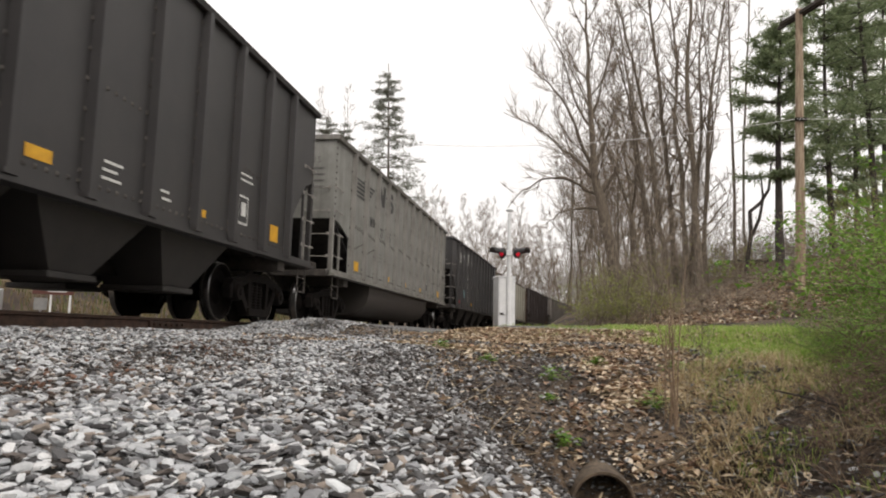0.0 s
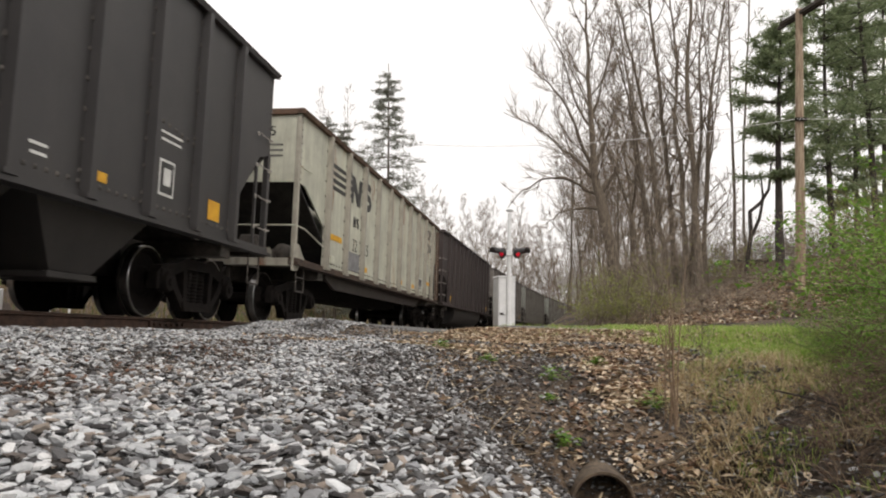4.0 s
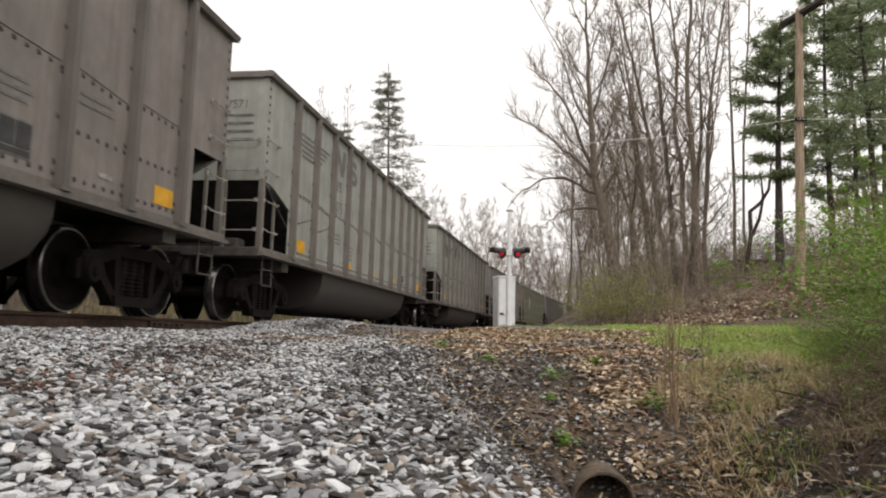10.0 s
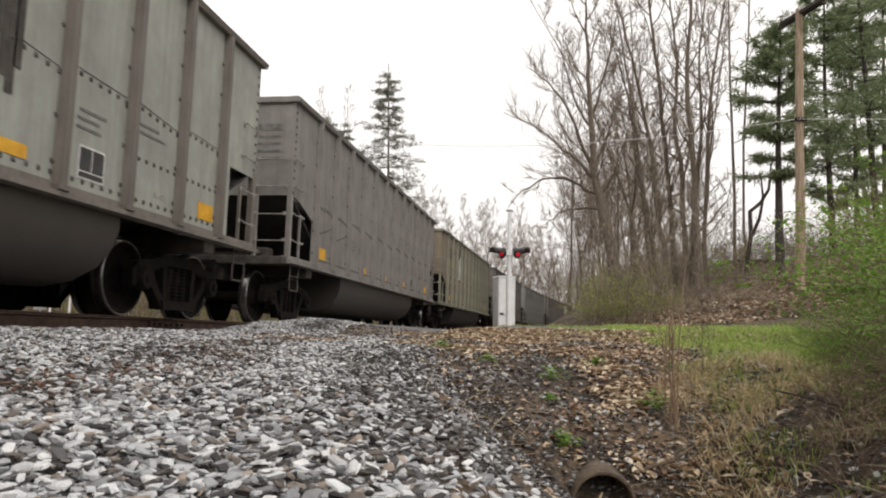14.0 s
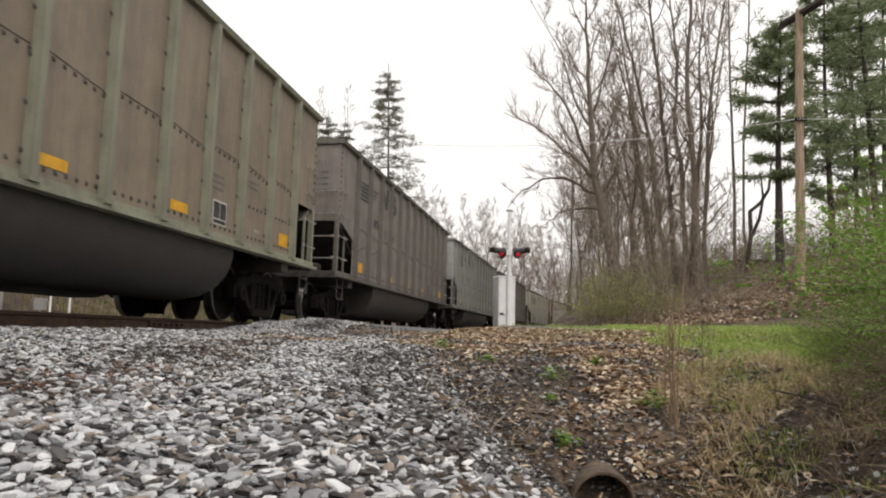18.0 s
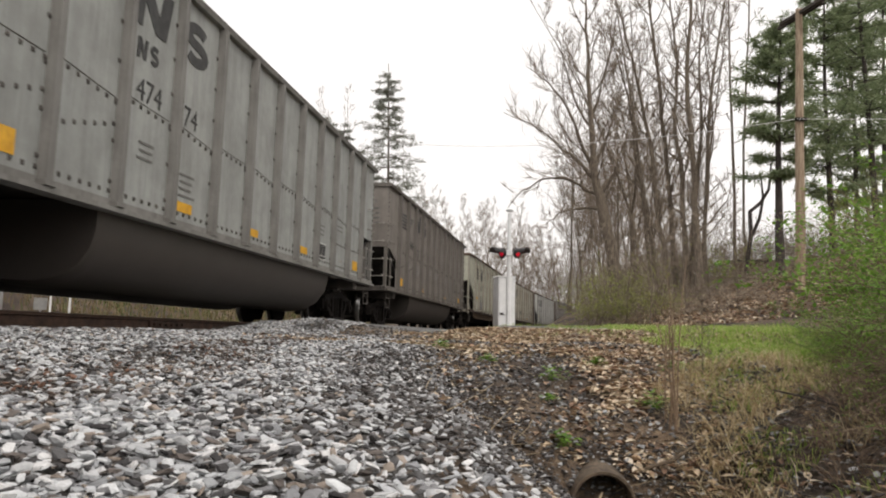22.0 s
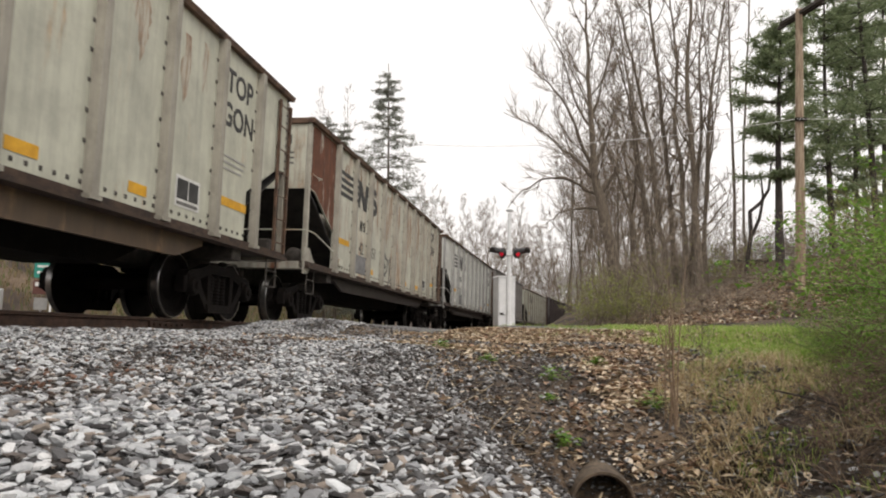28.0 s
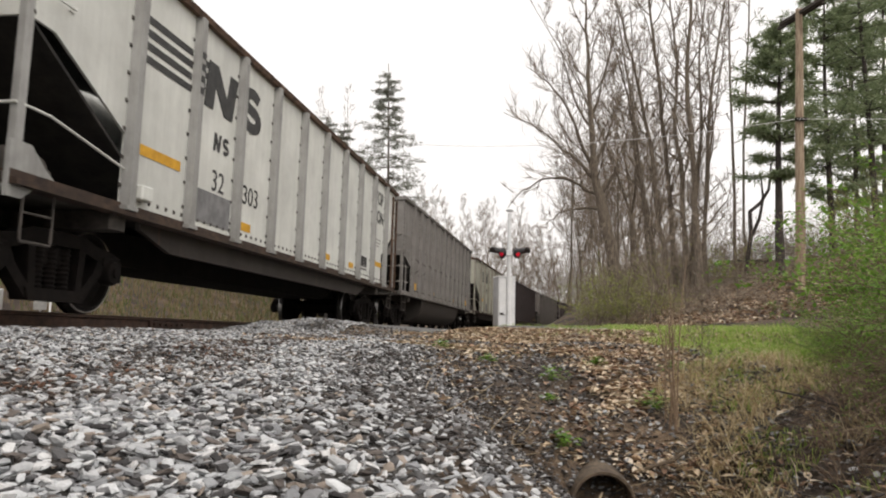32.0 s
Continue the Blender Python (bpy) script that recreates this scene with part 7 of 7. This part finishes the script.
def build_grass():
    def verge(rng):
        x, y = rng.uniform(-2.2, 6.5), 8.6 + 14 * rng.random() ** 1.3
        if abs(x - track_x(y)) < 2.8:
            return None
        green = noise.noise(Vector((x * 0.6, y * 0.4, 3)))
        return (x, y, 0.8) if green + 0.16 * (x - 1.6) > -0.22 else None

    def lawn(rng):
        x, y = rng.uniform(1.4, 6.5), rng.uniform(9.5, 22)
        return x, y, 1.0

    def dry(rng):
        cx, cy = 0.95 + 1.15 * rng.random(), rng.uniform(4.4, 7.4)
        if noise.noise(Vector((cx * 2.2, cy * 1.5, 11))) < 0.02:
            return None
        return cx + rng.gauss(0, 0.06), cy + rng.gauss(0, 0.06), 1.0

    def dry_verge(rng):
        x, y = rng.uniform(-2.6, 3.4), 7.9 + 5.0 * rng.random() ** 1.2
        return (x, y, 0.6) if abs(x - track_x(y)) > 2.6 and x < 1.5 + rng.gauss(0, 0.3) else None

    def left_bank(rng):
        y = rng.uniform(6, 62)
        return track_x(y) - (4.2 + 22 * rng.random() ** 1.2), y, 0.7 + 0.022 * y
    blade_field("grass", 9000, 3, verge, "grass", 0.11, 0.010, "green and straw-coloured grass on the verge", "grass")
    def near_lawn(rng):
        x, y = rng.uniform(1.2, 4.6), rng.uniform(7.3, 13.5)
        return (x, y, 0.9) if x > 1.5 + 0.35 * noise.noise(Vector((x * 1.3, y * 1.3, 21))) else None
    blade_field("grass", 14000, 14, near_lawn, "grass", 0.10, 0.012, "fresh green grass on the verge top", "grass")
    blade_field("grass", 16000, 4, lawn, "grass", 0.13, 0.014, "bright green spring grass beside the road", "grass")
    def right_bank(rng):
        x, y = rng.uniform(1.15, 3.8), rng.uniform(6.2, 10.0)
        return (x, y, 0.9) if x + 0.25 * (y - 8) + 0.5 * noise.noise(Vector((x * 1.5, y * 1.2, 9))) > 1.55 else None
    blade_field("grass", 12000, 25, right_bank, "grass", 0.12, 0.011, "bright green grass down the ditch bank", "grass")
    def ditch_green(rng):
        cx, cy = rng.uniform(1.2, 2.7), rng.uniform(4.1, 8.6)
        return (cx, cy, 0.8) if noise.noise(Vector((cx * 1.6, cy * 1.2, 6))) > 0.02 else None
    blade_field("grass", 5200, 15, ditch_green, "grass", 0.12, 0.007, "green grass among the brambles", "grass", 1.2)
    blade_field("dead_grass", 2300, 5, dry, "straw", 0.19, 0.006, "long straw-coloured dead grass in the ditch", "grass", 2.4)
    blade_field("dead_grass", 14000, 6, dry_verge, "straw", 0.10, 0.007, "short dead grass along the bank top", "grass", 1.8)
    blade_field("grass", 12000, 8, left_bank, "field", 0.24, 0.045, "green grass on the bank behind the track", "grass")
    blade_field("grass", 30000, 7, left_bank, "field", 0.26, 0.045, "tall tan and green grass on the bank behind the track", "grass")
    rng = random.Random(9)
    for i, (x, y, s) in enumerate(((0.02, 6.9, 0.17), (-1.15, 8.1, 0.12), (0.82, 6.2, 0.20), (1.16, 7.3, 0.16), (0.10, 5.35, 0.15), (0.0, 6.2, 0.08), (0.45, 7.6, 0.12), (1.9, 4.6, 0.16), (-0.6, 7.4, 0.10))):
        sh = Shape()
        for _ in range(60):
            az, rr = rng.uniform(0, 6.283), s * rng.uniform(0.1, 1)
            c = Vector((math.cos(az) * rr, math.sin(az) * rr, s * rng.uniform(0.2, 0.8) * (1.2 - rr / s * 0.6)))
            a = Vector((math.cos(az), math.sin(az), rng.uniform(-0.4, 0.5))).normalized() * 0.022
            b = Vector((-math.sin(az), math.cos(az), rng.uniform(-0.3, 0.3))).normalized() * 0.018
            sh.add([c - a, c + b - a * 0.2, c + a, c - b - a * 0.2], [(0, 1, 2, 3)])
            sh.add([c * 0.1, c * 0.1 + Vector((0.003, 0, 0)), c], [(0, 1, 2)])
        tagged(part("weed", sh, M["leaf"], at=on_ground(x, y), smooth=0), "low bright green weed on the ditch bank", "weed", "weeds on the bank")


def build_litter():
    rng = random.Random(19)
    s = Shape()
    made = 0
    while made < 30500:
        roll = rng.random()
        hill = made > 21500
        if hill:
            x, y = rng.uniform(2.5, 12.0), rng.uniform(23.0, 33)
        elif made < 2400:
            x, y = rng.gauss(0.62, 0.34), rng.uniform(5.2, 8.4)
            if ((x + 0.15) / 0.6) ** 2 + ((y - 6.9) / 1.0) ** 2 < rng.uniform(0.3, 1.3) or noise.noise(Vector((x * 2.4, y * 2.4, 4))) < -0.05:
                continue
        elif roll < 0.05:
            x, y = rng.gauss(-3.1, 0.45), rng.gauss(9.6, 0.5)
        elif roll < 0.55:
            x, y = rng.uniform(-2.4, 3.2), 8.2 + 4.5 * rng.random() ** 1.4
            if abs(x - track_x(y)) < 3.0:
                continue
        else:
            x, y = rng.uniform(-1.2, 2.6), rng.uniform(3.2, 8.6)
            if x < ditch_edge(y) + 0.05 or (noise.noise(Vector((x * 1.1, y * 1.1, 8))) < -0.12 and x < 0.9) or (((x + 0.15) / 0.6) ** 2 + ((y - 6.9) / 1.0) ** 2 < rng.uniform(0.3, 1.3) and rng.random() < 0.9) or (x > 1.4 and y < 6.0 and rng.random() < 0.75) or (y < 8.0 and x < 0.1 and rng.random() < 0.6):
                continue
        if abs(x - 0.34) < 0.24 and 4.6 < y < 4.99:
            continue
        p = on_ground(x, y, rng.uniform(0.005, 0.03))
        az, sz = rng.uniform(0, 6.283), rng.uniform(0.018, 0.050) * (2.0 if hill else 1.0)
        a = Vector((math.cos(az), math.sin(az), rng.uniform(-0.35, 0.35))) * sz
        b = Vector((-math.sin(az), math.cos(az), rng.uniform(-0.35, 0.35))) * sz * 0.55
        up = Vector((0, 0, sz * rng.uniform(0.1, 0.5)))
        s.add([p - a, p + b * 0.9 - a * 0.3 + up, p + b * 0.7 + a * 0.4 + up, p + a * 1.1, p - b * 0.7 + a * 0.4 + up, p - b * 0.9 - a * 0.3 + up, p + up * 0.1],
              [(6, 0, 5), (6, 1, 0), (6, 2, 1), (6, 3, 2), (6, 4, 3), (6, 5, 4)])
        made += 1
    tagged(part("leaf_litter", s, M["litter"], smooth=0), "dry tan and brown fallen leaves over bank and verge", "fallen leaves", kind="stuff")
    t = Shape()
    for _ in range(420):
        x, y = rng.uniform(-1.6, 3.0), rng.uniform(3.6, 10.5)
        if x < ditch_edge(y):
            continue
        p = on_ground(x, y, 0.015)
        az, l = rng.uniform(0, 6.283), rng.uniform(0.08, 0.35)
        d = Vector((math.cos(az), math.sin(az), rng.uniform(-0.1, 0.5)))
        t.tube(wander(rng, p, d, l, 3, 0.1, 0), taper(0.004, 0.002, 4), 3, caps=False)
    tagged(part("dead_twigs", t, M["dry"], smooth=0), "small dead twigs and stalks scattered on the banks", "twigs", kind="stuff")


M["stalk"] = material("dead_brown_stalks", two_tone((0.16, 0.105, 0.07), (0.33, 0.24, 0.165), 10), 0.9)
build_shrubs()
build_stalks()
build_grass()
build_litter()


# ---------------------------------------------------------------- beyond the track
M["sign_green"] = material("green_sign_face", two_tone((0.01, 0.22, 0.17), (0.02, 0.27, 0.21), 3), 0.4)
M["sign_brown"] = material("brown_sign_face", two_tone((0.09, 0.03, 0.025), (0.12, 0.045, 0.035), 3), 0.4)


def build_road_signs():
    x, y = -15.5, 21.6
    s = thing("road_sign", "green and brown road signs on a steel post", "road sign", at=Matrix.LocRotScale((x, y, 0.93), Euler((0, 0, radians(36))), (1.03, 1.03, 1.03)))
    part("post", Shape().box(-0.03, 0.03, 0.0, 0.06, -0.5, 2.08), M["aluminium"], s)
    part("post", Shape().box(0.50, 0.56, 0.0, 0.06, -0.5, 2.08), M["aluminium"], s)
    g = part("green_panel", Shape().box(-0.50, 0.62, -0.03, -0.005, 1.55, 2.05, 0.004), M["sign_green"], s)
    part("lettering_bar", Shape().box(-0.42, 0.45, -0.035, -0.03, 1.68, 1.76).box(-0.42, 0.30, -0.035, -0.03, 1.87, 1.94), M["white"], g)
    b = part("brown_panel", Shape().box(-0.50, 0.62, -0.03, -0.005, 1.06, 1.48, 0.004), M["sign_brown"], s)
    part("lettering_bar", Shape().box(-0.20, 0.52, -0.035, -0.03, 1.32, 1.39).box(-0.10, 0.42, -0.035, -0.03, 1.14, 1.21).box(-0.45, -0.3, -0.035, -0.03, 1.30, 1.42), M["white"], b)
    w = thing("small_sign", "small white square sign low in the grass", "sign", at=pose(-8.8, 12.0, ground_z(-8.8, 12.0), 0, 0, 36))
    part("post", Shape().box(-0.015, 0.015, 0, 0.03, -0.1, 1.50 - ground_z(-8.8, 12.0)), M["aluminium"], w)
    part("panel", Shape().box(-0.105, 0.105, -0.015, 0.0, 1.30 - ground_z(-8.8, 12.0), 1.51 - ground_z(-8.8, 12.0)), M["white"], w)
    m = thing("signal_mast", "silver signal mast on a cast base behind the track", "crossing signal", at=pose(-9.8, 11.95, ground_z(-9.8, 11.95)))
    part("mast", Shape().lathe([(0.25, 0.07), (4.2, 0.06), (4.22, 0)], "z", 14), M["aluminium"], m)
    part("base", Shape().lathe([(0, 0.24), (0.05, 0.24), (0.22, 0.10), (0.26, 0.08)], "z", 14), M["aluminium"], m)
    part("junction_box", Shape().box(-0.2, 0.2, -0.16, 0.16, 0.5, 0.9, 0.02), M["aluminium"], m)
    h = thing("house", "small white clapboard house beyond the grassy bank", "house", at=pose(-21.5, 35.0, ground_z(-21.5, 35.0) - 0.3, 0, 0, 32))
    part("wall", Shape().prism([(-3, 0), (3, 0), (3, 2.7), (0, 4.6), (-3, 2.7)], 1, 0, 7), M["white"], h)
    part("roof", Shape().prism([(-3.4, 2.55), (0, 4.75), (3.4, 2.55), (3.4, 2.7), (0, 4.95), (-3.4, 2.7)], 1, -0.3, 7.3), M["dark_steel"], h)
    for k in (-1.6, 1.2):
        wd = part("window", Shape().box(-0.5, 0.5, -0.06, -0.005, 1.0, 2.2), M["aluminium"], h, at=(k, 0, 0))
        part("pane", Shape().box(-0.4, 0.4, -0.075, -0.062, 1.1, 2.1), M["dark_steel"], wd)


def build_shed():
    """A low board shed on the brow of the bank, half behind the brush."""
    z = 4.1
    h = thing("shed", "low dark reddish-brown board shed on the bank top", "shed", at=pose(9.2, 37.0, z, 0, 0, 4))
    for i in range(12):
        part("board", cached("shed_board", lambda: Shape().box(0.004, 0.186, 0, 0.03, -0.6, 0.66, 0.004).mesh("board")), M["shed_board"], h, at=(0.19 * i, 0.003 * (i % 2), 0))
    part("wall", Shape().box(0.0, 2.28, 0.04, 2.6, -0.6, 0.64), M["shed_board"], h)
    part("roof", Shape().prism([(-0.25, 0.66), (2.85, 0.90), (2.85, 0.97), (-0.25, 0.73)], 0, -0.2, 2.5), M["dark_steel"], h, "dark low-pitched roof")
    part("post", Shape().box(2.36, 2.50, -0.3, -0.16, -1.4, 0.66, 0.01), M["shed_board"], h)


M["shed_board"] = material("stained_boards", two_tone((0.045, 0.022, 0.016), (0.11, 0.055, 0.04), 4, stretch=(6, 6, 0.8)), 0.9, 0, (25, 0.4))
build_road_signs()
build_shed()

motions()
